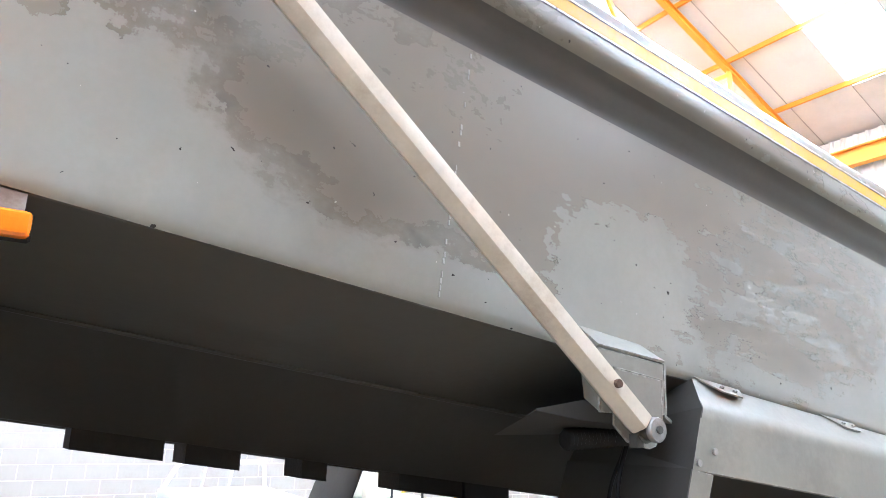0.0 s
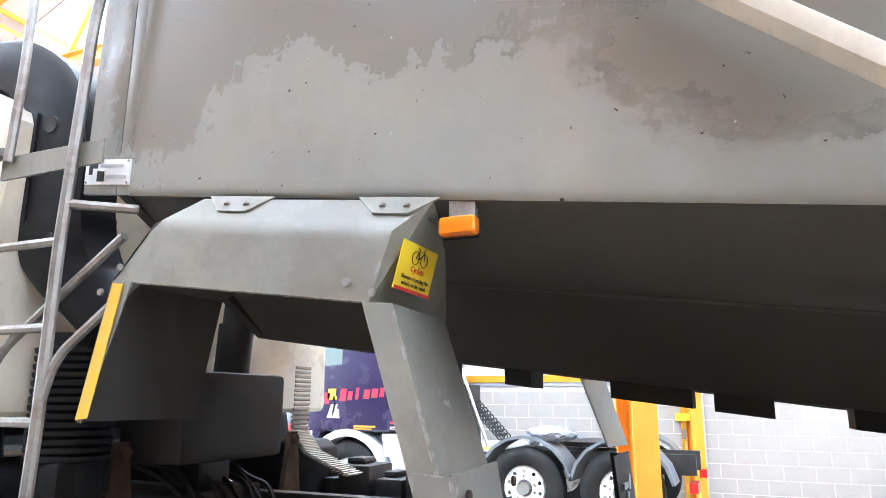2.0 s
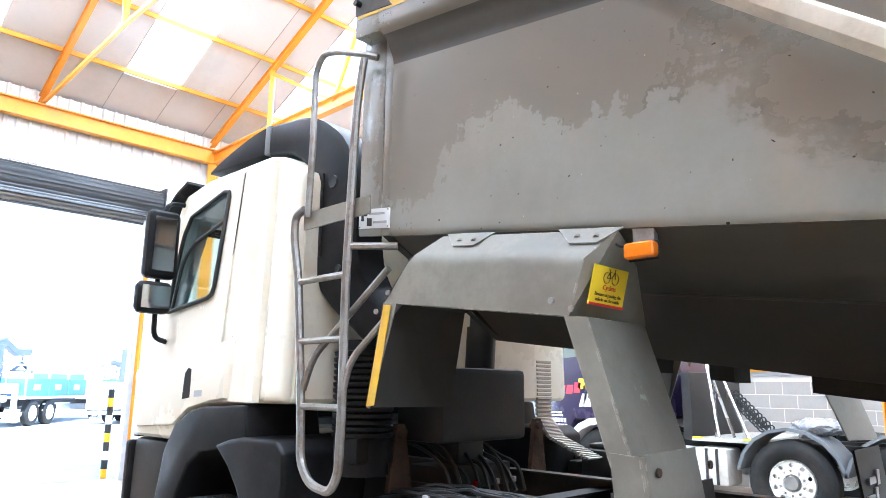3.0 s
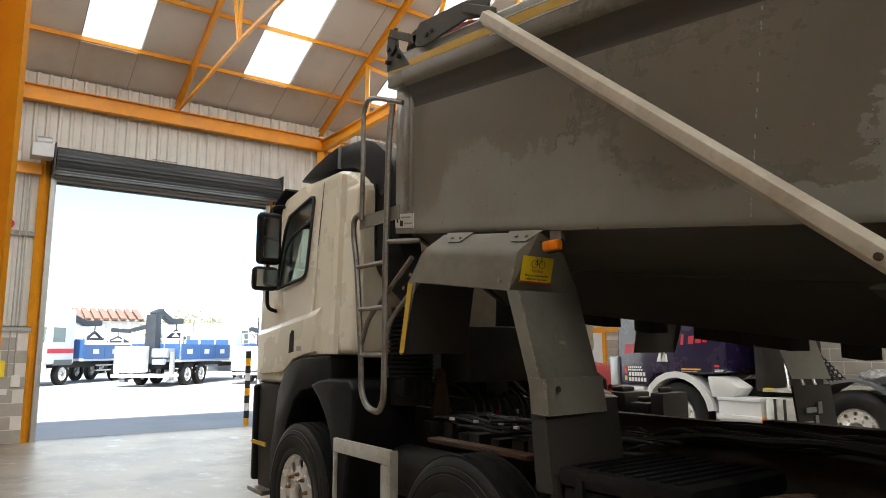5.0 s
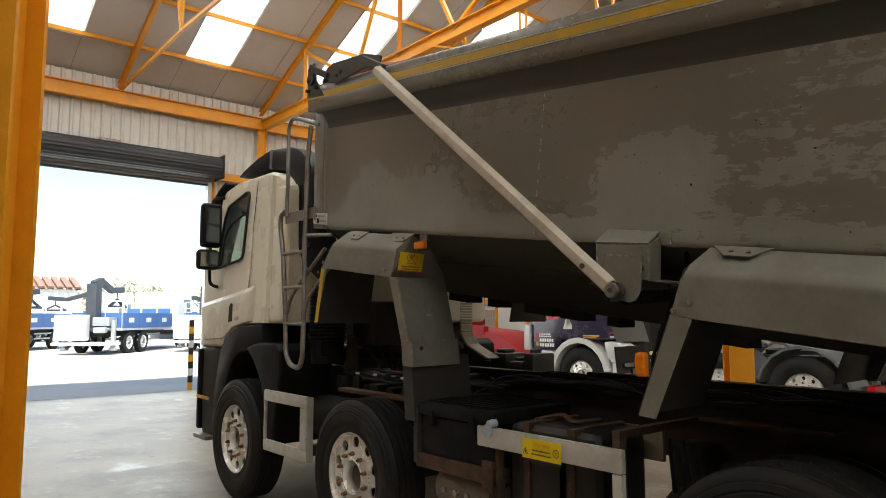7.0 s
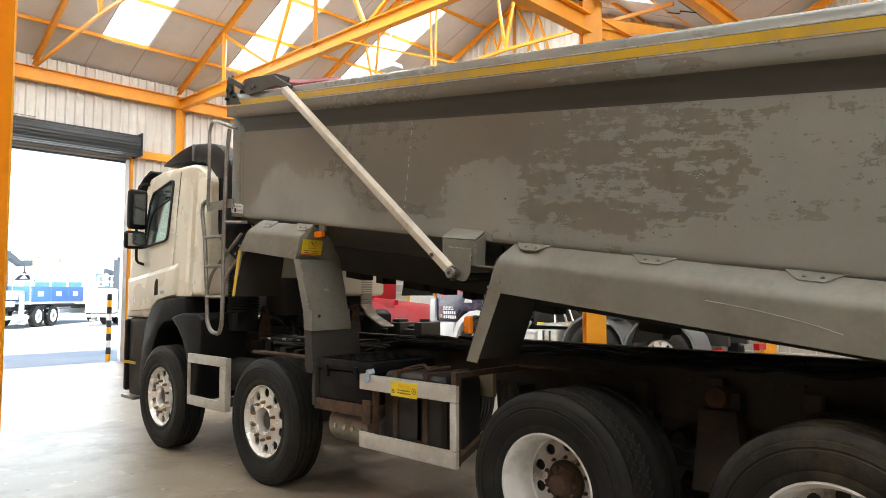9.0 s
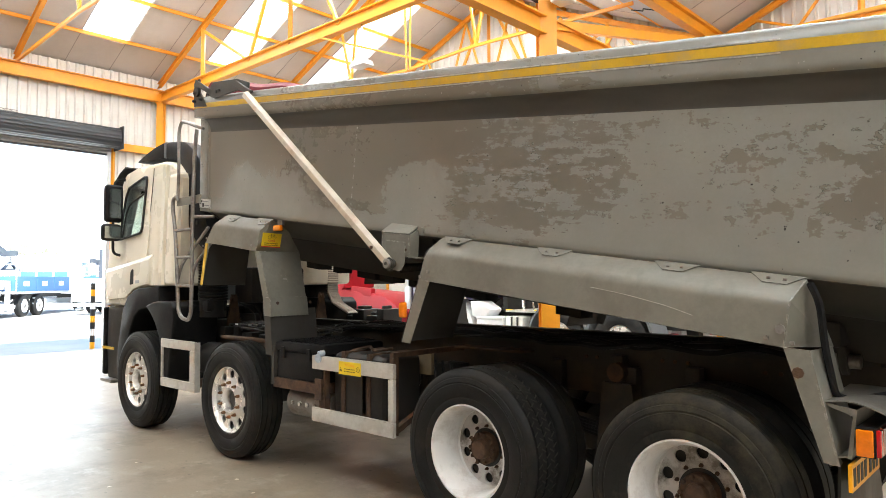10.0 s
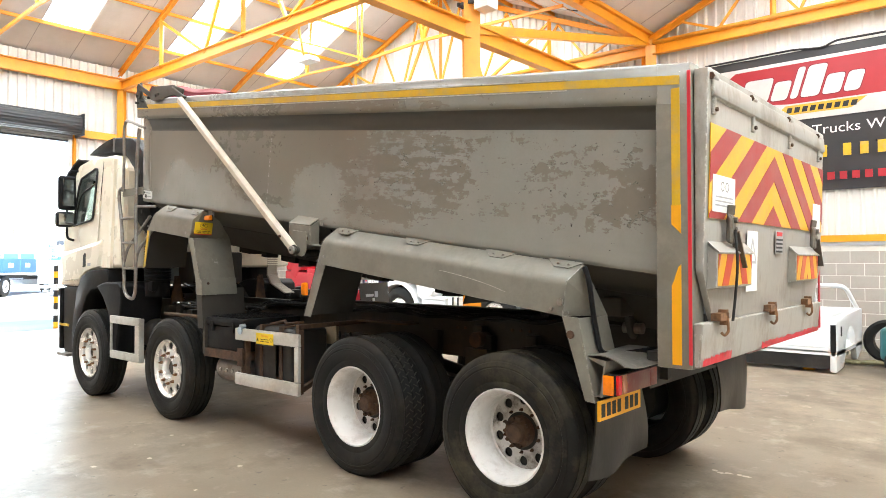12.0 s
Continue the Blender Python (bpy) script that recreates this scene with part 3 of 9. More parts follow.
SLOPES = [(EAVE_W, RIDGE_W), (X_V, RIDGE_W), (X_V, RIDGE_E), (EAVE_E, RIDGE_E)]
S0, S1 = 1.13 / 6.0, 4.9 / 6.0
bm = bmesh.new()
for lo, hi in SLOPES:
    cuts = [Y_S - 0.2]
    for y in SKY_Y:
        cuts += [y, y + SKY_W]
    cuts.append(Y_N + 0.2)
    for i in range(len(cuts) - 1):
        spans = [(0.0, 1.0)] if i % 2 == 0 else [(0.0, S0), (S1, 1.0)]
        for a, b in spans:
            pts = [slope_point(lo, hi, a, cuts[i]), slope_point(lo, hi, a, cuts[i + 1]), slope_point(lo, hi, b, cuts[i + 1]), slope_point(lo, hi, b, cuts[i])]
            extrude(bm, pts, [p + Vector((0, 0, 0.1)) for p in pts])
whole("ceiling", bm, LINER, "off-white insulated roof lining sheets under the pitched roof", "ceiling", "structure", smooth=0)
# seams of the lining sheets
bm = bmesh.new()
for lo, hi in SLOPES:
    y = SKY_Y[0] - 0.985 * 18
    while y < Y_N:
        beam(bm, slope_point(lo, hi, 0.01, y, -0.004), slope_point(lo, hi, 0.99, y, -0.004), 0.012, 0.008)
        y += 0.985
whole("trim_seam", bm, mat("liner_seam", (0.40, 0.385, 0.37), 0.8), "fine laps between the roof lining sheets", "roof seam", "structure")
n_sky = 0
for lo, hi in SLOPES:
    for y in SKY_Y:
        n_sky += 1
        bm = bmesh.new()
        pts = [slope_point(lo, hi, S0, y, 0.05), slope_point(lo, hi, S0, y + SKY_W, 0.05), slope_point(lo, hi, S1, y + SKY_W, 0.05), slope_point(lo, hi, S1, y, 0.05)]
        vs = [bm.verts.new(p) for p in pts]
        bm.faces.new(vs)
        ob = whole("window_%d" % n_sky, bm, SKYLIGHT, "white translucent rooflight sheet glowing with daylight", "rooflight", "structure", "rooflights", smooth=0)
        c = sum(pts, Vector()) / 4
        side = 1 if hi > lo else -1
        nrm = Vector((side * PITCH, 0, -1)).normalized()
        # the slopes that face the sun pass more light
        daylight("rooflight_day", look(c + nrm * 0.12, c + nrm), SKY_W, 3.6, SKY_WATTS * (1.5 if side < 0 else 0.5))
daylight("door_day", look((X_W - 0.05, (DOOR_Y0 + DOOR_Y1) / 2, 2.3), (0, (DOOR_Y0 + DOOR_Y1) / 2, 1.9)), 4.0, 4.4, DOOR_WATTS)

# steelwork
def steel(name, rows, label, category, group=""):
    """rows: p0, p1, width, height, flange."""
    bm = bmesh.new()
    for p0, p1, w, h, f in rows:
        beam(bm, p0, p1, w, h, f)
    return whole(name, bm, ORANGE, label, category, "structure", group, smooth=0)


steel("eaves_beam", [((X_W + 0.16, Y_S, 6.23), (X_W + 0.16, Y_N, 6.23), 0.16, 0.30, 0.02)], "orange-painted steel eaves beam over the door wall", "steel beam")
steel("eaves_beam", [((X_E - 0.16, Y_S, 6.23), (X_E - 0.16, Y_N, 6.23), 0.16, 0.30, 0.02)], "orange-painted steel eaves beam over the far wall", "steel beam")
for dz, lab in ((6.42, "orange steel valley beam under the roof gutter"), (5.02, "orange steel tie beam between the valley columns")):
    steel("valley_beam", [((X_V, Y_S, dz), (X_V, Y_N, dz), 0.16, 0.26, 0.02)], lab, "steel beam")
for y in (-22.4, -16.0, -9.6, -3.375, 3.2, 9.4):
    for x in (X_W + 0.14, X_V, X_E - 0.14):
        top = 6.4 if x == X_V else 6.1
        w = (0.21 if y < 0 else 0.24) if x == X_V else 0.168
        ob = steel("column", [((x, y, 0.012), (x, y, top), w, w, 0.022)], "orange-painted steel roof column standing on the floor", "steel column", "roof columns")
        bm = boxes((x - 0.16, x + 0.16, y - 0.16, y + 0.16, 0.0, 0.02))
        whole("base_plate", bm, ORANGE, "orange steel base plate of a roof column", "base plate", "structure")
# purlins
for lo, hi in SLOPES:
    for k in range(6):
        s = (0.012 + 1.245 * k) / 6.0 if k else 0.004
        a, b = slope_point(lo, hi, s, Y_S, -0.045), slope_point(lo, hi, s, Y_N, -0.045)
        steel("purlin", [(a, b, 0.04, 0.08, 0.0)], "thin orange steel purlin under the roof lining", "purlin", "purlins")
# rafters on the 3.2 m grid, and tied trusses at the columns
for i in range(-8, 4):
    y = 3.2 * i if i < 3 else 9.4
    for lo, hi in SLOPES:
        steel("rafter", [(slope_point(lo, hi, 0.0, y, -0.2), slope_point(lo, hi, 1.0, y, -0.2), 0.09, 0.12, 0.015)], "orange steel rafter following the roof slope", "rafter", "rafters")
    if i % 2:
        for lo, hi in ((EAVE_W, RIDGE_W), (X_V, RIDGE_W), (X_V, RIDGE_E), (EAVE_E, RIDGE_E)):
            q = lambda s, dz: slope_point(lo, hi, s, y, dz)
            base = q(0.0, 0)
            rows = []
            rows.append((Vector((lo, y, 6.2)), Vector((hi, y, 6.2)), 0.14, 0.24, 0.02))
            for s in (0.42, 1.0):
                t = q(s, -0.22)
                rows.append((t, Vector((t.x, y, 6.25)), 0.08, 0.08, 0.0))
            rows.append((q(0.42, -0.3), Vector((q(0.75, 0).x, y, 6.25)), 0.06, 0.06, 0.0))
            rows.append((q(0.98, -0.3), Vector((q(0.75, 0).x, y, 6.25)), 0.06, 0.06, 0.0))
            steel("roof_truss", rows, "orange steel tie beam and hangers of a roof truss", "roof truss", "roof trusses")
    elif i != 3:
        for lo, hi in SLOPES:
            sgn = 1 if hi > lo else -1
            foot = Vector((lo + sgn * 0.35, y, 6.42))
            knee = Vector((lo + sgn * 3.95, y + 0.03, 6.54))
            end = Vector((hi - sgn * 0.05, y + 0.03, 6.46))
            rows = [(foot, knee, 0.05, 0.06, 0.0), (knee, end, 0.05, 0.06, 0.0),
                    (knee, slope_point(lo, hi, 0.60, y, -0.24), 0.05, 0.05, 0.0), (knee, slope_point(lo, hi, 0.70, y, -0.24), 0.05, 0.05, 0.0),
                    (end, slope_point(lo, hi, 0.98, y, -0.3), 0.05, 0.05, 0.0)]
            steel("roof_truss", rows, "light orange steel lattice under a rafter", "roof truss", "roof trusses")
# gable lattice
bm_rows = []
for x0, x1 in ((EAVE_W, X_V), (X_V, EAVE_E)):
    n = 8
    bm_rows.append(((x0, 9.36, 6.33), (x1, 9.36, 6.33), 0.06, 0.08, 0.0))
    for k in range(n):
        a = x0 + (x1 - x0) * k / n
        b = x0 + (x1 - x0) * (k + 0.5) / n
        c = x0 + (x1 - x0) * (k + 1) / n
        bm_rows.append(((a, 9.36, 6.33), (b, 9.36, roof_z(b) - 0.3), 0.045, 0.045, 0.0))
        bm_rows.append(((b, 9.36, roof_z(b) - 0.3), (c, 9.36, 6.33), 0.045, 0.045, 0.0))
steel("gable_lattice", bm_rows, "orange steel lattice girder along the gable wall", "roof truss")
steel("valley_brace", [((X_V, 3.2, 5.06), (X_V, 9.3, 6.35), 0.1, 0.14, 0.0)], "orange diagonal brace rising to the gable", "steel brace")
# post beside the door with a side rail, right of the opening
steel("door_post", [((X_W + 0.05, DOOR_Y0 - 0.13, 0.0), (X_W + 0.05, DOOR_Y0 - 0.13, 5.0), 0.12, 0.16, 0.0)], "orange steel post at the roller door", "door post")
steel("door_post", [((X_W + 0.05, DOOR_Y1 + 0.10, 0.0), (X_W + 0.05, DOOR_Y1 + 0.10, 4.95), 0.10, 0.1, 0.0)], "orange steel post at the roller door", "door post")
steel("sheeting_rail", [((X_W + 0.1, DOOR_Y1 + 0.16, 4.83), (X_W + 0.1, Y_N, 4.83), 0.09, 0.18, 0.0)], "orange steel sheeting rail beside the roller door", "rail")
steel("sheeting_rail", [((X_W + 0.1, Y_S, 4.83), (X_W + 0.1, DOOR_Y0 - 0.2, 4.83), 0.09, 0.2, 0.0)], "orange steel sheeting rail beside the roller door", "rail")

# roller door, rolled up
door = thing("door_1", (X_W, 0, 4.6), "rolled-up slate-grey steel roller shutter above an open doorway", "roller door", kind="structure")
bm = bmesh.new()
prof = []
for k in range(44):
    a = 2 * math.pi * k / 44
    prof.append((0.238 + 0.009 * (k % 2)) * Vector((math.cos(a), math.sin(a))))
extrude(bm, [(X_W + 0.38 + p.x, DOOR_Y0 - 0.02, 4.965 + p.y) for p in prof], [(X_W + 0.38 + p.x, DOOR_Y1 + 0.11, 4.965 + p.y) for p in prof])
part("shutter_roll", bm, SHUTTER, door, "slate-grey rolled shutter curtain", smooth=0)
for y in (DOOR_Y0 - 0.05, DOOR_Y1 + 0.13):
    part("end_plate", boxes((X_W + 0.02, X_W + 0.64, y - 0.012, y + 0.012, 4.70, 5.23)), SHUTTER, door)
bm = bmesh.new()
for k in range(4):
    z = 4.62 + 0.075 * k
    prism_y(bm, [(X_W + 0.1, z), (X_W + 0.14, z + 0.01), (X_W + 0.15, z + 0.036), (X_W + 0.14, z + 0.062), (X_W + 0.1, z + 0.074)], DOOR_Y0, DOOR_Y1 + 0.05)
part("shutter_slat", bm, GALV, door, "galvanised bottom slats of the shutter")
part("bottom_rail", boxes((X_W + 0.09, X_W + 0.15, DOOR_Y0, DOOR_Y1, 4.575, 4.615)), SHUTTER, door)
for y in (DOOR_Y0 - 0.005, DOOR_Y1 - 0.01):
    part("guide", boxes((X_W + 0.02, X_W + 0.17, y - 0.045, y + 0.045, 0.0, 4.66)), GALV, door, "galvanised shutter guide")
bm = boxes((X_W + 0.3, X_W + 0.62, DOOR_Y0 - 0.42, DOOR_Y0 - 0.07, 4.95, 5.2))
cyl(bm, (X_W + 0.45, DOOR_Y0 - 0.35, 5.25), (X_W + 0.45, DOOR_Y0 - 0.1, 5.25), 0.1, 14)
bevel(bm, 0.01, 1)
part("motor", bm, GALV, door, "grey shutter motor at the end of the roll")

# small bracket on the cladding above the door
bm = bmesh.new()
for k in range(3):
    beam(bm, (X_W + 0.06, -0.38 + 0.14 * k, 5.33), (X_W + 0.06, -0.30 + 0.14 * k, 5.295), 0.01, 0.01)
beam(bm, (X_W + 0.06, -0.42, 5.335), (X_W + 0.06, 0.05, 5.335), 0.014, 0.014)
beam(bm, (X_W + 0.06, -0.42, 5.29), (X_W + 0.06, 0.05, 5.29), 0.014, 0.014)
whole("cable_bracket", bm, STEEL, "small grey lattice cable bracket fixed above the roller door", "bracket")

# ---- the tipper lorry ----
AX = (-4.795, -2.846, 0.0, 1.40)         # axles, from the front
HUB = 0.52


def crease(x):
    """Height of the tipped body's lower side crease."""
    return 1.845 - 0.1267 * x


def tipped(bm):
    """Lays body geometry, built level with z from the crease, along the raised body."""
    for v in bm.verts:
        v.co.z += crease(v.co.x)
    return bm


lorry = thing("tipper_lorry", (-1.5, 0, 0), "eight-wheel tipper lorry, cream cab, worn grey body slightly raised", "tipper lorry")

# -- body shell --
X0, X1 = -3.29, 2.44
half = [(-1.115, 1.10), (-1.14, 1.118), (-1.238, 1.116), (-1.254, 1.108), (-1.262, 1.092), (-1.264, 0.985), (-1.264, 0.94), (-1.260, 0.922), (-1.250, 0.908), (-1.236, 0.900), (-1.222, 0.892), (-1.205, 0.868), (-1.203, 0.860), (-1.186, 0.828), (-1.179, 0.815), (-1.174, 0.798), (-1.172, 0.78), (-1.172, 0.06), (-1.171, 0.03), (-1.166, 0.012), (-1.157, 0.002)]
inner = [(-1.10, 0.03), (-1.115, 0.14)]
outline = half + inner
bm = bmesh.new()
n_x = 24
m = len(outline)
for s in (1, -1):
    rings = [[bm.verts.new((X0 + (X1 - X0) * i / n_x, s * y, h)) for y, h in outline] for i in range(n_x + 1)]
    for a, b in zip(rings, rings[1:]):
        for k in range(m):
            f_ = bm.faces.new((a[k], a[(k + 1) % m], b[(k + 1) % m], b[k]))
            # rail's underside faces get the darker colour, its shadow painted in
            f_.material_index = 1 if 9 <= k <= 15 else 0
body = part("tipper_body", tipped(bm), BODY, lorry, "grey tipper body with paint worn through in ragged patches", 40)
# hull below the crease, dark panels folded to the runners, shade in the colour
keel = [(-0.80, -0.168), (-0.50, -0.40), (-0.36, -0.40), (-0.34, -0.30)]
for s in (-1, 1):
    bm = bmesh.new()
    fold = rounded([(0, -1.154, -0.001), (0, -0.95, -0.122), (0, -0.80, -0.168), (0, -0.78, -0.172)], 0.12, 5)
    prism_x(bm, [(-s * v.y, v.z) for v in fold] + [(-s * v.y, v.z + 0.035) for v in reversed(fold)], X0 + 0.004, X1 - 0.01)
    part("chine_sheet", tipped(bm), CHINE, body, "brown-grey dusty sheet under the body, shade in its colour")
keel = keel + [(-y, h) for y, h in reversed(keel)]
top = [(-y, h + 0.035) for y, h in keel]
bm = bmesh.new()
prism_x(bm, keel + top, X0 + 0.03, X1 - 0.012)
part("hull", tipped(bm), HULL, body, "dark underside of the tipper body, shade in its colour", 20)
# second slot: the shaded grey of the rail's underside
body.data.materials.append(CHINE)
# headboard, with the underside raked back
bm = bmesh.new()
prism_x(bm, [(-1.172, 0.0), (1.172, 0.0), (1.172, 1.1), (-1.172, 1.1)], -3.345, -3.29)
box(bm, -3.46, -3.29, -1.262, 1.262, 0.91, 1.10)
box(bm, -3.50, -3.345, -1.172, -1.155, 0.0, 0.93)
box(bm, -3.50, -3.345, 1.155, 1.172, 0.0, 0.93)
bevel(bm, 0.015)
part("headboard", tipped(bm), BODY, body)
# raked foot, dark for the shade under the body
bm = bmesh.new()
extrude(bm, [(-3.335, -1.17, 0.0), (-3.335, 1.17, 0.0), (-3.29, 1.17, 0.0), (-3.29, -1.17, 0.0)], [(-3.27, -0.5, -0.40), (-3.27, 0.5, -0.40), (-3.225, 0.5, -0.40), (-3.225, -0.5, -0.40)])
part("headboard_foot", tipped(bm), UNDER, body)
# rubber blocks under the near runner
for s in (-1,):
    for k, x in enumerate((-2.66, -2.246, -1.90, -1.60, -1.244, -0.892, -0.62, 0.20)):
        bm = bmesh.new()
        box(bm, x, x + (0.2, 0.09, 0.24, 0.16, 0.085, 0.26, 0.2, 0.2)[k], s * 0.42 - 0.075, s * 0.42 + 0.075, -0.455, -0.395)
        part("rubber_block", tipped(bm), RUBBER, body, "black rubber block under the body runner")
# welded seams, dents and a joint band
for x in (-1.19,):
    bm = bmesh.new()
    for k in (0, 1, 2, 3, 5, 6, 8, 11, 12, 15, 19, 20, 24, 26, 27, 31, 36, 37, 40):
        h = 0.03 + 0.018 * k
        q = x + 0.127 * h
        box(bm, q - 0.002 + 0.0015 * math.sin(k * 2.3), q + 0.002, -1.1745, -1.171, h, h + 0.014)
    tagged(part("weld_seam", tipped(bm), mat("weld_line", (0.42, 0.42, 0.4), 0.5, 0.2), body), "pale broken vertical weld line on the body side", kind="stuff")
bm = bmesh.new()
tube(bm, [(-2.9 + 0.25 * k, -0.80, -0.168) for k in range(20)], 0.008, 6)
part("weld_bead", tipped(bm), HULL, body)
# the rail runs on over the rear posts
for s in (1, -1):
    bm = bmesh.new()
    prism_x(bm, [(s * y, h) for y, h in half[:5]] + [(s * -1.264, 0.90), (s * -1.115, 0.90)], 2.441, 2.612)
    part("rail_end", tipped(bm), BODY, body)
# rear posts and frame
for s in (-1, 1):
    bm = bmesh.new()
    prism_z(bm, [(2.43, s * 1.262), (2.615, s * 1.262), (2.615, s * 1.10), (2.43, s * 1.14)], 1.065, 2.60)
    bevel(bm, 0.008, 2)
    post = part("rear_post", bm, GREY, body, "grey rear corner post of the body")
    if s < 0:
        for name, z0, z1, x0, x1, material, lab in (("tape", 1.90, 2.505, 2.515, 2.56, YELLOW, "faded yellow reflective tape"), ("tape", 1.755, 1.905, 2.512, 2.562, AMBERTAPE, "bright amber reflective tape"),
                                                   ("tape", 1.085, 1.60, 2.512, 2.562, AMBERTAPE, "bright amber reflective tape, torn at the top")):
            bm = bmesh.new()
            y = -1.2645
            if z0 == 1.755:
                prism_y(bm, [(x0, z0 + 0.05), (x0 + 0.03, z0 + 0.02), (x1, z0), (x1, z1), (x0, z1)], y, y + 0.002)
            elif z0 == 1.085:
                prism_y(bm, [(x0, z0), (x1, z0), (x1, z1), (x0 + 0.036, z1 - 0.015), (x0 + 0.022, z1 - 0.05), (x0 + 0.012, z1 - 0.085), (x0, z1 - 0.11)], y, y + 0.002)
            else:
                prism_y(bm, [(x0, z0), (x1, z0), (x1, z1), (x0, z1)], y, y + 0.002)
            part(name, bm, material, post, lab)
        part("tape", boxes((2.5985, 2.6165, -1.2655, -1.2635, 1.09, 2.585)), REDTAPE, post, "red reflective edge tape")
bm = bmesh.new()
box(bm, 2.30, 2.60, -1.1, 1.1, 1.07, 1.12)
part("rear_sill", bm, BLACK, body)
# upper corner and lower return of the side recess at the rear
bm = bmesh.new()
quadbox(bm, [(2.395, -1.174, 0.0), (2.435, -1.262, -0.02), (2.435, -1.15, -0.02), (2.395, -1.15, 0.0), (2.395, -1.174, 0.93), (2.435, -1.262, 0.93), (2.435, -1.15, 0.93), (2.395, -1.15, 0.93)])
part("recess_return", tipped(bm), BODY, body)
# conspicuity tape along the rail, edged in bright strip
bm = bmesh.new()
prism_y(bm, [(-3.44, 1.0), (2.56, 1.0), (2.56, 1.047), (-3.44, 1.047)], -1.2655, -1.2615)
part("tape", tipped(bm), YELLOW, body, "long yellow reflective tape along the top rail")
for x0, x1 in ((-2.45, -0.85), (-0.84, 0.62), (0.63, 1.28), (1.29, 1.90)):
    bm = bmesh.new()
    for h in (0.989, 1.050):
        box(bm, x0, x1, -1.2675, -1.2635, h, h + 0.007)
    part("tape_edging", tipped(bm), ALLOY, body, "pale dented edging strip of the tape")
# bolts, maker's plate
plate_ob = part("badge", tipped(boxes((-3.49, -3.285, -1.1785, -1.1725, 0.035, 0.122))), WHITE, body, "small white maker's badge screwed to the body")
for x0, x1, z0, z1, m_ in ((-3.472, -3.455, 0.068, 0.112, INK), (-3.455, -3.432, 0.090, 0.112, INK), (-3.432, -3.424, 0.045, 0.082, INK), (-3.424, -3.400, 0.045, 0.080, INK),
                           (-3.42, -3.315, 0.094, 0.104, CAPGREY), (-3.39, -3.30, 0.056, 0.066, CAPGREY)):
    part("print", tipped(boxes((x0, x1, -1.180, -1.178, z0, z1))), m_, plate_ob)
for x, h in ((-3.482, 0.116), (-3.293, 0.116), (-3.482, 0.041), (-3.293, 0.041)):
    bm = bmesh.new()
    cyl(bm, (x, -1.182, h), (x, -1.178, h), 0.004, 6)
    part("screw", tipped(bm), STEEL, plate_ob)

# -- tailgate --
def tailface(y, z, off=0.0):
    """A point on the tailgate's outer face."""
    return Vector((2.655 + 0.045 * (z - 1.3) / 1.3 + off, y, z))


bm = bmesh.new()
gp = [(-1.238, 2.595), (-1.238, 1.56), (-1.075, 1.30), (1.075, 1.30), (1.238, 1.56), (1.238, 2.595)]
extrude(bm, [(2.622, y, z) for y, z in gp], [tailface(y, z) for y, z in gp])
bevel(bm, 0.012, 2)
gate = part("tailgate", bm, TAILGREY, body, "pale grey dented alloy tailgate")
bm = bmesh.new()
prism_y(bm, [(2.615, 1.075), (2.645, 1.075), (2.665, 1.30), (2.615, 1.30)], -1.25, 1.24)
bevel(bm, 0.006, 1)
part("spill_plate", bm, TAILGREY, body, "pale grey lower rear plate")
# lateral fold near the top
bm = bmesh.new()
prism_y(bm, [(2.695, 2.44), (2.715, 2.455), (2.71, 2.55), (2.695, 2.565)], -1.2, 1.2)
bevel(bm, 0.004, 1)
part("top_fold", bm, TAILGREY, gate)


def clip(poly, inside, cross):
    out = []
    for a, b in zip(poly, poly[1:] + poly[:1]):
        if inside(a):
            out.append(a)
        if inside(a) != inside(b):
            out.append(cross(a, b))
    return out


def clipped(poly, y0, y1, z0, z1):
    for axis, lim, sign in ((0, y0, 1), (0, y1, -1), (1, z0, 1), (1, z1, -1)):
        if not poly:
            return poly
        poly = clip(poly, lambda p: sign * (p[axis] - lim) >= 0, lambda a, b: tuple(a[i] + (b[i] - a[i]) * (lim - a[axis]) / (b[axis] - a[axis]) for i in (0, 1)))
    return poly


CH0, CH1, CZ0, CZ1 = -1.205, 1.20, 1.835, 2.315
cmid = -0.09
bm = bmesh.new()
extrude(bm, [tailface(y, z, 0.004) for y, z in ((CH0, CZ0), (CH1, CZ0), (CH1, CZ1), (CH0, CZ1))], [tailface(y, z, 0.008) for y, z in ((CH0, CZ0), (CH1, CZ0), (CH1, CZ1), (CH0, CZ1))])
board = part("chevron_board", bm, CHEVYEL, gate, "amber and faded red chevron warning board")
for s in (-1, 1):
    for k in range(-2, 9):
        a = k * 0.31 - 0.03
        strip = [(0.0, a), (0.0, a + 0.155), (1.4, a + 0.155 - 0.91), (1.4, a - 0.91)]
        poly = clipped([(cmid + s * p, CZ0 + q) for p, q in strip], max(CH0, cmid - 5) if s < 0 else cmid, cmid if s < 0 else CH1, CZ0, CZ1)
        if len(poly) > 2:
            bm = bmesh.new()
            extrude(bm, [tailface(y, z, 0.0085) for y, z in poly], [tailface(y, z, 0.0105) for y, z in poly])
            part("chevron_stripe", bm, CHEVRED, board, "faded red diagonal stripe")
# stickers
def sticker(parent, y0, y1, z0, z1, material, label, off=0.0125):
    bm = bmesh.new()
    extrude(bm, [tailface(y, z, off - 0.0015) for y, z in ((y0, z0), (y1, z0), (y1, z1), (y0, z1))], [tailface(y, z, off) for y, z in ((y0, z0), (y1, z0), (y1, z1), (y0, z1))])
    return part("sticker", bm, material, parent, label)


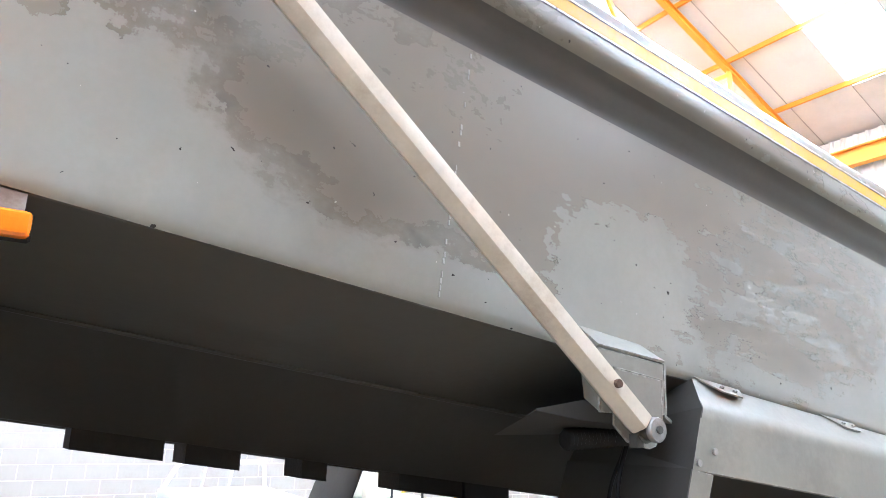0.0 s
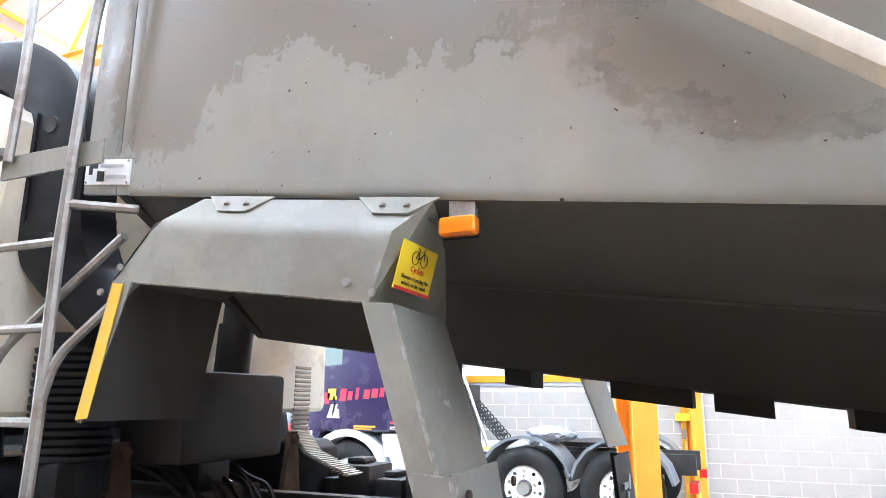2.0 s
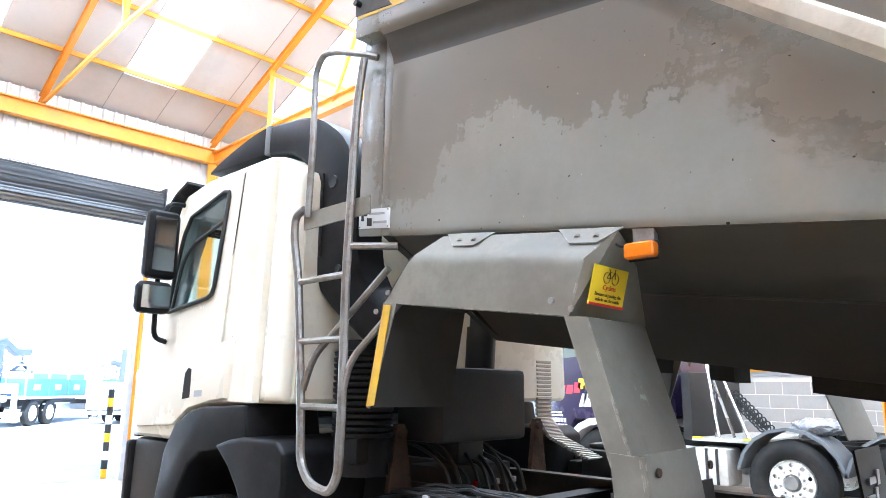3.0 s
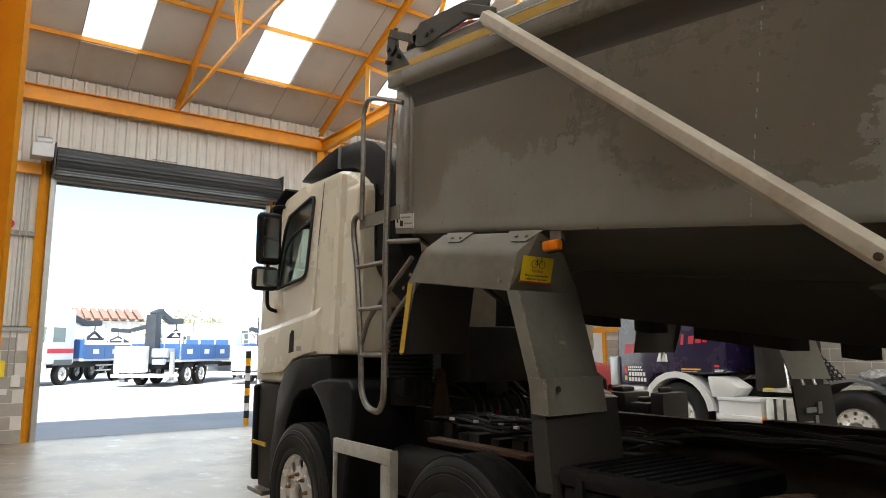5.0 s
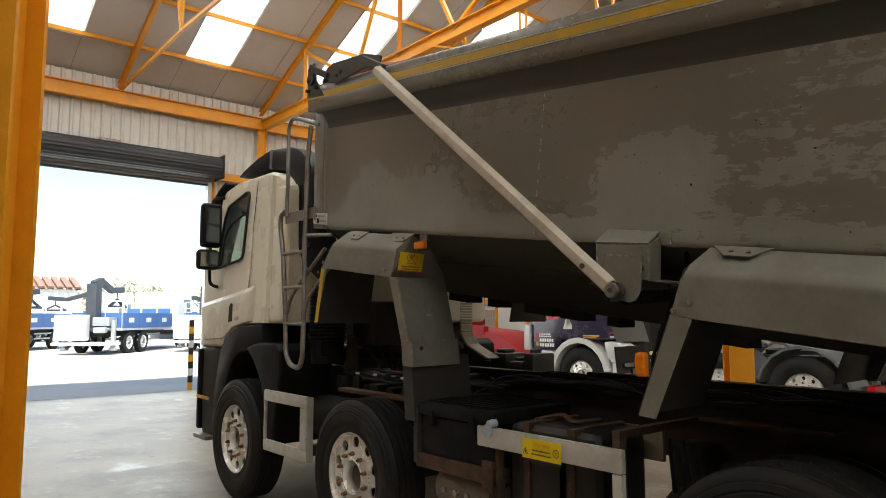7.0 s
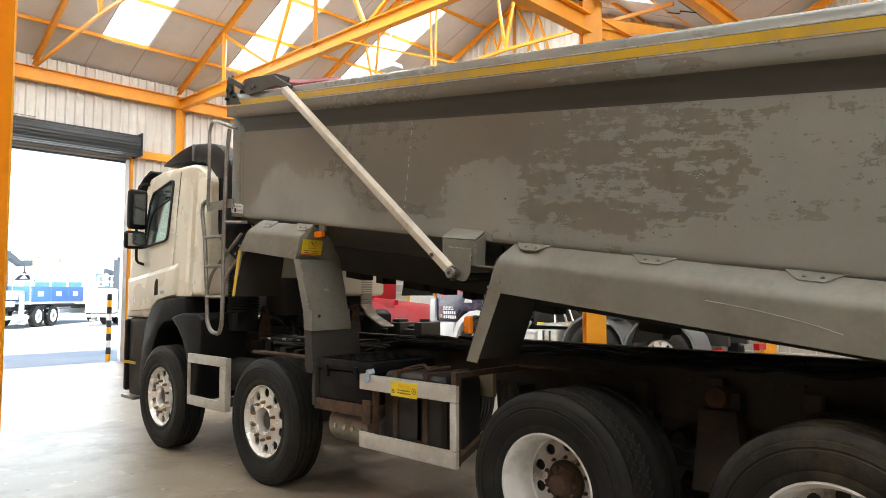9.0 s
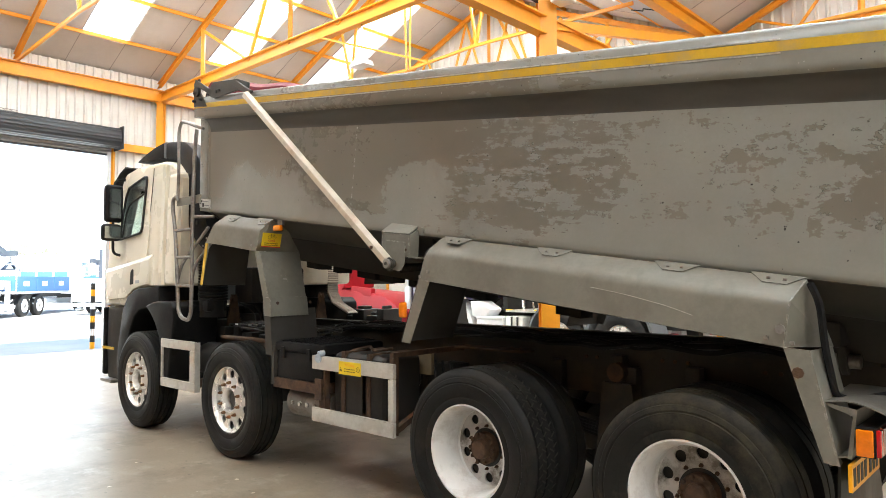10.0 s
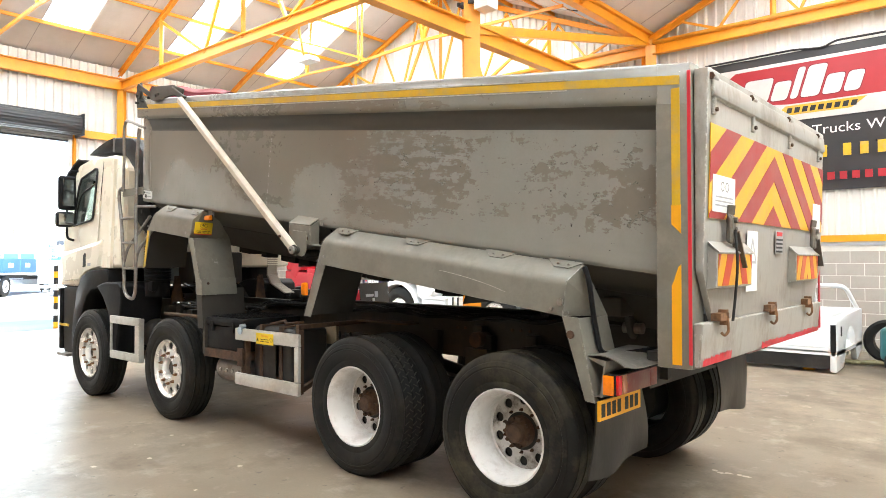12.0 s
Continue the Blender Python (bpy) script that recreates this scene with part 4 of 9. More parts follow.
st = sticker(gate, -1.17, -0.83, 1.87, 2.06, WHITE, "white cyclist warning sticker")
for k in range(3):
    bm = bmesh.new()
    extrude(bm, [tailface(y, z, 0.013) for y, z in ((-1.13, 1.945 - 0.022 * k), (-0.86 - 0.05 * (k == 2), 1.945 - 0.022 * k), (-0.86 - 0.05 * (k == 2), 1.953 - 0.022 * k), (-1.13, 1.953 - 0.022 * k))], [tailface(y, z, 0.0138) for y, z in ((-1.13, 1.945 - 0.022 * k), (-0.86 - 0.05 * (k == 2), 1.945 - 0.022 * k), (-0.86 - 0.05 * (k == 2), 1.953 - 0.022 * k), (-1.13, 1.953 - 0.022 * k))])
    part("print", bm, CAPGREY, st)
for cy in (-1.03, -0.96):
    bm = bmesh.new()
    ring = [(math.cos(2 * math.pi * k / 16), math.sin(2 * math.pi * k / 16)) for k in range(16)]
    for k in range(16):
        (a, b), (c, d) = ring[k], ring[(k + 1) % 16]
        vs = [bm.verts.new(tailface(cy + r * u, 2.005 + r * w, 0.0135)) for r, u, w in ((0.026, a, b), (0.026, c, d), (0.021, c, d), (0.021, a, b))]
        bm.faces.new(vs)
    part("print", bm, INK, st)
sticker(gate, 0.90, 1.13, 1.84, 2.04, WHITE, "white warning sticker")
tri = sticker(gate, -0.60, -0.40, 1.44, 1.79, WHITE, "white warning triangle sticker")
for pts in (((-0.5, 1.76), (-0.58, 1.60), (-0.56, 1.60), (-0.5, 1.72)), ((-0.5, 1.76), (-0.5, 1.72), (-0.44, 1.60), (-0.42, 1.60)), ((-0.565, 1.615), (-0.565, 1.60), (-0.435, 1.60), (-0.435, 1.615))):
    bm = bmesh.new()
    bm.faces.new([bm.verts.new(tailface(y, z, 0.0135)) for y, z in pts])
    part("print", bm, CAPGREY, tri)
info = sticker(gate, -0.03, 0.13, 1.66, 1.81, CAPGREY, "small printed data sticker")
for k in range(4):
    sticker(info, -0.02, 0.12, 1.67 + 0.025 * k, 1.682 + 0.025 * k, INK, "", 0.0145)
sticker(info, -0.01, 0.11, 1.775, 1.80, INKRED, "", 0.0145)
# boxed marker panels
for y0, y1 in ((-1.19, -0.63), (0.32, 0.92)):
    bm = bmesh.new()
    extrude(bm, [tailface(y, z, 0.001) for y, z in ((y0, 1.47), (y1, 1.47), (y1, 1.70), (y0, 1.70))], [tailface(y, z, o) for y, z, o in ((y0, 1.48, 0.05), (y1, 1.48, 0.05), (y1, 1.66, 0.05), (y0, 1.66, 0.05))])
    mk = part("marker_box", bm, TAILGREY, gate, "raised marker box")
    bm = bmesh.new()
    rim_ = ((y0 + 0.015, 1.488), (y1 - 0.015, 1.488), (y1 - 0.015, 1.652), (y0 + 0.015, 1.652))
    extrude(bm, [tailface(y, z, 0.0505) for y, z in rim_], [tailface(y, z, 0.0525) for y, z in rim_])
    panel = part("marker_panel", bm, CHEVYEL, mk, "amber reflective panel")
    mid_ = (y0 + y1) / 2
    for s in (-1, 1):
        for k in range(-1, 3):
            q = k * 0.19 + 0.015
            strip = [(mid_ + s * (q + 0.10), 1.48), (mid_ + s * (q + 0.195), 1.48), (mid_ + s * (q + 0.115), 1.66), (mid_ + s * (q + 0.02), 1.66)]
            poly = clipped(strip, y0 + 0.016 if s < 0 else mid_, mid_ if s < 0 else y1 - 0.016, 1.489, 1.651)
            if len(poly) > 2:
                bm = bmesh.new()
                extrude(bm, [tailface(y, z, 0.0527) for y, z in poly], [tailface(y, z, 0.054) for y, z in poly])
                part("marker_stripe", bm, MARKRED, panel, "orange-red reflective stripe")
    bm = bmesh.new()
    extrude(bm, [tailface(y, z, o) for y, z, o in ((y0 - 0.01, 1.655, 0.062), (y1 + 0.01, 1.655, 0.062), (y1 + 0.01, 1.71, 0.004), (y0 - 0.01, 1.71, 0.004))], [tailface(y, z, o) for y, z, o in ((y0 - 0.01, 1.661, 0.062), (y1 + 0.01, 1.661, 0.062), (y1 + 0.01, 1.716, 0.004), (y0 - 0.01, 1.716, 0.004))])
    part("marker_hood", bm, TAILGREY, mk, "sloping pale grey hood")
# hinges at the top, hooks at the foot, levers
for y in (-1.17, -0.53, 0.25, 1.05):
    bm = bmesh.new()
    box(bm, 2.67, 2.71, y - 0.018, y + 0.018, 2.36, 2.55)
    cyl(bm, (2.702, y - 0.04, 2.55), (2.702, y + 0.04, 2.55), 0.017, 10)
    bevel(bm, 0.006, 1)
    hg = part("hinge", bm, TAILGREY, gate, "worn grey tailgate hinge with a rusty pin")
    for p, q, r in (((2.708, y + 0.0, 2.385), (2.722, y + 0.0, 2.385), 0.012), ((2.702, y - 0.05, 2.55), (2.702, y - 0.038, 2.55), 0.02)):
        bm = bmesh.new()
        cyl(bm, p, q, r, 6)
        part("hinge_bolt", bm, RUST, gate, "rusty hinge bolt")
for y in (-1.0, -0.11, 0.78):
    bm = bmesh.new()
    box(bm, 2.65, 2.70, y - 0.10, y + 0.03, 1.305, 1.345)
    tube(bm, rounded([(2.69, y, 1.34), (2.704, y, 1.30), (2.706, y, 1.245), (2.69, y - 0.01, 1.222), (2.672, y - 0.01, 1.24)], 0.02), 0.0075, 7)
    box(bm, 2.655, 2.70, y - 0.01, y + 0.02, 1.28, 1.36)
    bevel(bm, 0.006, 1)
    part("hook", bm, HOOKRUST, gate, "rusty tailgate locking hook")
for y in (-0.96, 0.82):
    bm = bmesh.new()
    prism_y(bm, [(2.69, 1.72), (2.725, 1.70), (2.73, 1.84), (2.70, 1.88)], y - 0.035, y + 0.035)
    bevel(bm, 0.01, 1)
    beam(bm, (2.722, y + 0.02, 1.77), (2.718, y + 0.16, 1.58), 0.05, 0.012)
    beam(bm, (2.712, y - 0.01, 1.86), (2.718, y - 0.01, 1.91), 0.035, 0.02)
    cyl(bm, (2.70, y + 0.02, 1.775), (2.735, y + 0.02, 1.775), 0.02, 10)
    cyl(bm, (2.69, y, 1.83), (2.745, y, 1.83), 0.016, 8)
    part("latch", bm, LATCH, gate, "worn brown-grey steel latch lever")
bm = bmesh.new()
tube(bm, rounded([(2.735, -0.97, 1.78), (2.745, -0.96, 1.6), (2.725, -0.955, 1.4), (2.715, -0.96, 1.3)], 0.1), 0.008, 6)
part("cord", bm, INK, gate, "thin black cord hanging from the latch")
# jagged red tape along the foot
for ya, yb in ((-1.23, -0.80), (-0.25, 1.2)):
    bm = bmesh.new()
    n = 26
    rnd = random.Random(int(ya * 100) + 500)
    for k in range(n):
        a, b = ya + (yb - ya) * k / n, ya + (yb - ya) * (k + 1) / n
        za, zb = (1.108 + 0.018 * rnd.random() + 0.012 * (k / n if ya < -1 else 0) for _ in (0, 1))
        x = 2.653
        vs = [bm.verts.new(p) for p in ((x, a, 1.082), (x, b, 1.082), (x + 0.004, b, zb), (x + 0.004, a, za))]
        bm.faces.new(vs)
    part("tape", bm, REDTAPE, body, "peeling red reflective tape")
part("tape", boxes((2.652, 2.662, 1.215, 1.238, 1.10, 1.58)), REDTAPE, body, "red reflective edge tape")

# -- sheeting gear --
bm = bmesh.new()
prism_y(bm, [(-3.455, 3.30), (-3.455, 3.53), (-3.36, 3.56), (-3.34, 3.42), (-3.28, 3.36), (-3.20, 3.26)], -1.27, -1.25)
bevel(bm, 0.003, 1)
gear = part("sheet_bracket", bm, GEAR, lorry, "grey steel sheeting bracket on the headboard")
bm = bmesh.new()
prism_y(bm, [(-3.10, 3.33), (-3.02, 3.30), (-2.62, 3.30), (-2.45, 3.245), (-2.42, 3.33), (-2.62, 3.405), (-3.05, 3.46), (-3.14, 3.40)], -1.29, -1.272)
bevel(bm, 0.004, 1)
part("link_plate", bm, GEAR, gear, "grey folded link plate")
for p, q, w in (((-3.40, -1.28, 3.53), (-3.09, -1.28, 3.37), 0.02), ((-2.62, -1.30, 3.36), (-2.36, -1.31, 3.22), 0.025)):
    bm = bmesh.new()
    beam(bm, p, q, w, 0.05)
    bevel(bm, 0.004, 1)
    part("link_arm", bm, GEAR, gear)
for x, z in ((-2.98, 3.355), (-2.93, 3.36), (-2.63, 3.36), (-3.40, 3.42), (-3.42, 3.345), (-3.30, 3.345), (-2.40, 3.25)):
    bm = bmesh.new()
    cyl(bm, (x, -1.30, z), (x, -1.27, z), 0.014, 8)
    part("link_bolt", bm, BLACK, gear)
bm = bmesh.new()
cyl(bm, (-3.38, -1.29, 3.43), (-3.38, -1.27, 3.43), 0.05, 12)
part("link_boss", bm, BLACK, gear)
bm = bmesh.new()
tube(bm, [(-3.25 + 0.0055 * k + 0.03 * math.cos(k * 0.9), -1.24, 3.375 + 0.03 * math.sin(k * 0.9) - 0.001 * k) for k in range(50)], 0.009, 6)
part("spring", bm, BLACK, gear, "black coil spring")
bm = bmesh.new()
cyl(bm, (-3.24, -1.2, 3.43), (-3.24, 1.2, 3.43), 0.085, 16)
part("sheet_roll", bm, SHEETRED, gear, "rolled maroon load sheet")
bm = bmesh.new()
pts = [(-1.10, 1.12), (-1.09, 1.24), (-1.0, 1.29), (-0.88, 1.27), (-0.8, 1.12)]
prism = [[bm.verts.new((x, y + 0.02 * math.sin(5 * x), h * (1 - 0.06 * (x + 3.15)) + 0.012 * math.sin(9 * x + y * 9))) for y, h in pts] for x in [-3.15 + 0.1 * k for k in range(12)]]
for a, b in zip(prism, prism[1:]):
    for k in range(5):
        bm.faces.new((a[k], a[(k + 1) % 5], b[(k + 1) % 5], b[k]))
part("sheet_fold", tipped(bm), SHEETRED, gear, "bunched maroon load sheet")
bm = bmesh.new()
cyl(bm, (-2.41, -1.322, 3.212), (-0.618, -1.305, 1.730), 0.0405, 6, turn=0.5)
bevel(bm, 0.006, 2)
arm = part("sheet_arm", bm, ARM, lorry, "long cream-painted diagonal sheeting arm")
bm = bmesh.new()
cyl(bm, (-0.625, -1.305, 1.748), (-0.59, -1.305, 1.716), 0.027, 8, 0.02)
part("arm_end", bm, BLACK, arm)
bm = bmesh.new()
cyl(bm, (-0.738, -1.352, 1.826), (-0.738, -1.325, 1.826), 0.012, 8)
part("arm_bolt", bm, RUST, arm)
bm = bmesh.new()
revolve(bm, [(0.010, -1.346), (0.031, -1.346), (0.034, -1.341), (0.034, -1.330), (0.022, -1.326), (0.010, -1.326)], -0.59, 1.712, 18)
part("pivot", bm, STEEL, arm, "greasy steel pivot washer")
bm = bmesh.new()
cyl(bm, (-0.59, -1.352, 1.712), (-0.59, -1.345, 1.712), 0.011, 8)
cyl(bm, (-0.59, -1.325, 1.712), (-0.59, -1.273, 1.712), 0.028, 12)
cyl(bm, (-0.59, -1.305, 1.712), (-0.59, -1.290, 1.712), 0.036, 12)
box(bm, -0.625, -0.60, -1.30, -1.272, 1.665, 1.70)
part("pivot_pin", bm, GEAR, arm, "greasy rusty pivot pin")
# rubber bellows hose behind the pivot
bm = bmesh.new()
rings = []
for k in range(41):
    x = -0.70 + 0.0075 * k
    r = 0.033 if k % 2 else 0.026
    c = Vector((x, -1.10 - 0.05 * max(0, x + 0.6), 1.682 + 0.06 * (x + 0.7)))
    rings.append([bm.verts.new(c + Vector((0, r * math.cos(radians(36 * j)), r * math.sin(radians(36 * j))))) for j in range(10)])
for p, q in zip(rings, rings[1:]):
    for j in range(10):
        bm.faces.new((p[j], p[(j + 1) % 10], q[(j + 1) % 10], q[j]))
bm.faces.new(rings[0])
part("bellows", bm, RUBBER, arm, "black corrugated rubber bellows")
# pivot bracket on the body side
bm = bmesh.new()
y0 = -1.262
plate(bm, [(-0.724, y0, 1.931), (-0.452, y0, 1.902), (-0.457, y0, 1.755), (-0.722, y0, 1.755)], 0.008)
bevel(bm, 0.002, 1)
brk = part("arm_bracket", bm, GREY, lorry, "folded grey arm bracket bolted under the body side")
# pivot plate laid on the bracket's face
bm = bmesh.new()
plate(bm, [(-0.668, y0 - 0.011, 1.876), (-0.476, y0 - 0.011, 1.852), (-0.488, y0 - 0.011, 1.708), (-0.516, y0 - 0.011, 1.668), (-0.545, y0 - 0.011, 1.66), (-0.63, y0 - 0.011, 1.678), (-0.682, y0 - 0.011, 1.722)], 0.008)
bevel(bm, 0.002, 1)
part("pivot_plate", bm, GREY, brk, "grey pivot plate welded on the bracket")
for nm, pts in (("bracket_top", [(-0.724, y0, 1.933), (-0.712, -1.172, 1.996), (-0.452, -1.172, 1.961), (-0.450, y0, 1.904)]),
                ("bracket_cheek", [(-0.724, y0, 1.931), (-0.712, -1.172, 1.99), (-0.690, -1.172, 1.797), (-0.722, y0, 1.755)]),
                ("bracket_cheek", [(-0.450, y0, 1.902), (-0.450, -1.172, 1.95), (-0.462, -1.172, 1.757), (-0.457, y0, 1.755)]),
                ("bracket_lip", [(-0.450, -1.176, 1.961), (-0.395, -1.176, 1.952), (-0.392, -1.176, 1.905), (-0.44, -1.176, 1.91)]),
                ("bracket_base", [(-0.457, y0, 1.757), (-0.35, -1.20, 1.742), (-0.32, -1.165, 1.742), (-0.46, -1.165, 1.757)])):
    bm = bmesh.new()
    plate(bm, pts, -0.008)
    part(nm, bm, GREY, brk)
bm = bmesh.new()
tube(bm, [(-0.672, y0 - 0.009, 1.74), (-0.670, y0 - 0.009, 1.878), (-0.475, y0 - 0.009, 1.854), (-0.486, y0 - 0.009, 1.74)], 0.003, 5)
part("weld_bead", bm, GREY, brk)
# sloping tray that closes the bracket below
bm = bmesh.new()
extrude(bm, [(-0.85, -1.15, 1.762), (-0.70, -1.172, 1.79), (-0.42, -1.172, 1.757), (-0.42, -0.95, 1.73), (-0.80, -0.95, 1.70)], [(-0.85, -1.15, 1.757), (-0.70, -1.172, 1.735), (-0.42, -1.172, 1.72), (-0.42, -0.95, 1.70), (-0.84, -0.95, 1.69)])
# the tray takes the hull's shade-darkened grey
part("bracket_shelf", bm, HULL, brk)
bm = bmesh.new()
tube(bm, rounded([(-0.345, -1.14, 1.90), (-0.36, -1.1, 1.84), (-0.395, -1.1, 1.75), (-0.462, -1.1, 1.64), (-0.50, -1.1, 1.53), (-0.53, -1.15, 1.40), (-0.60, -0.95, 1.25)], 0.05), 0.008, 7)
tube(bm, rounded([(-0.355, -1.13, 1.90), (-0.38, -1.09, 1.80), (-0.44, -1.09, 1.66), (-0.515, -1.09, 1.55), (-0.56, -1.1, 1.36)], 0.05), 0.006, 6)
part("cable", bm, PLASTIC, brk, "black cables hanging beside the bracket")
for x, z in ((-0.635, 1.818), (-0.485, 1.803)):
    bm = bmesh.new()
    cyl(bm, (x, y0 - 0.010, z), (x, y0, z), 0.012, 6)
    part("bolt", bm, RUST, brk, "rusty hexagon bolt")

# -- body-mounted fenders --
def bolt(parent, x, y, z, r=0.011, axis=(0, -1, 0), material=None):
    bm = bmesh.new()
    a = Vector((x, y, z))
    cyl(bm, a, a + Vector(axis) * 0.008, r, 8)
    return part("bolt", bm, material or STEEL, parent)


def fender(side, x_tl, z_tl, x_tr, z_tr, skirt, y_top, y_out, y_in, leg_f, leg_r, tabs, label, face=None, inner=None, y_front=None):
    """skirt: bend left, bend right, foot right, foot left as (x, z); legs: outer edge points, top pair then bottom pair."""
    s = side
    bl, br, fr, fl = skirt
    y_front = y_front or y_out
    bm = bmesh.new()
    lines = []
    for p, q, r in (((x_tl, s * y_top, z_tl), (bl[0], s * y_front, bl[1]), (fl[0], s * y_front, fl[1])), ((x_tr, s * y_top, z_tr), (br[0], s * y_out, br[1]), (fr[0], s * y_out, fr[1]))):
        fold = rounded([p, q, r], 0.035, 5)
        lines.append(fold + [v + Vector((0, -s * y_out * 0.005, -0.004)) for v in reversed(fold)])
    extrude(bm, lines[0], lines[1])
    f = part("fender", bm, GREY, lorry, label)
    # transverse end sheets behind the skirt
    bm = bmesh.new()
    under = lambda x, y: crease(x) - 0.165 * (1.155 - abs(y)) / 0.355
    plate(bm, [(br[0], s * y_out, br[1]), (fr[0], s * y_out, fr[1]), *([(x, s * y, z) for x, y, z in face] if face else [(fr[0] + 0.03, s * y_in, fr[1] - 0.005), (br[0] + 0.05, s * y_in, under(br[0], y_in))]), (x_tr, s * y_top, z_tr)], 0.006)
    part("end_sheet", bm, GREY, f, "", 10)
    # front end sheet: same alloy, the shade behind the skirt put in its colour
    bm = bmesh.new()
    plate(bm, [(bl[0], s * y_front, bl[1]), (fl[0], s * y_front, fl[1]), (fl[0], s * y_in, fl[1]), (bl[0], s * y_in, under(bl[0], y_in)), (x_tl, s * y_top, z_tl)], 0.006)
    part("end_sheet", bm, UNDER, f, "dark end sheet with shade in its colour", 10)
    for (a, b, c, d) in (leg_f, leg_r):
        bm = bmesh.new()
        yo = y_front if (a, b, c, d) == leg_f else y_out
        plate(bm, [(a[0], s * yo, a[1]), (b[0], s * yo, b[1]), (d[0], s * yo, d[1]), (c[0], s * yo, c[1])], 0.006)
        e, g = (b, d) if (a, b, c, d) == leg_r else (a, c)
        # the front leg's inner sheet is darkened for shade, apart from its outer face
        dark = (a, b, c, d) == leg_f
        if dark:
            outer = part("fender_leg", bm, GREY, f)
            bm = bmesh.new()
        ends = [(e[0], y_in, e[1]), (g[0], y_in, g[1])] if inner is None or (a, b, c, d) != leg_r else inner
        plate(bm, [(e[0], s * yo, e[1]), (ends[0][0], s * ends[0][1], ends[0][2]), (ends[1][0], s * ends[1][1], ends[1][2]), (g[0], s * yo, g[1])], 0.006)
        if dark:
            part("inner_sheet", bm, UNDER, outer, "dark inner sheet with shade in its colour")
        else:
            part("fender_leg", bm, GREY, f)
    for x in tabs:
        k = (x - x_tl) / (x_tr - x_tl)
        z = z_tl + (z_tr - z_tl) * k
        dn = Vector((0, s * (y_out - y_top), (bl[1] - z_tl))).normalized()
        up = Vector((x_tr - x_tl, 0, z_tr - z_tl)).normalized()
        p = Vector((x, s * (y_top - 0.003), z + 0.004))
        o = Vector((0, s * 0.006, 0.006))
        bm = bmesh.new()
        plate(bm, [p + o, p + up * 0.24 + o, p + up * 0.17 + dn * 0.07 + o, p + up * 0.07 + dn * 0.07 + o], 0.005)
        tab = part("fixing_tab", bm, GREY, f, "riveted fixing tab")
        for q in (0.09, 0.16):
            b0 = p + up * q + dn * 0.045 + o
            bolt(tab, b0.x, b0.y, b0.z, 0.009, (0, s * 0.5, 0.8))
    return f


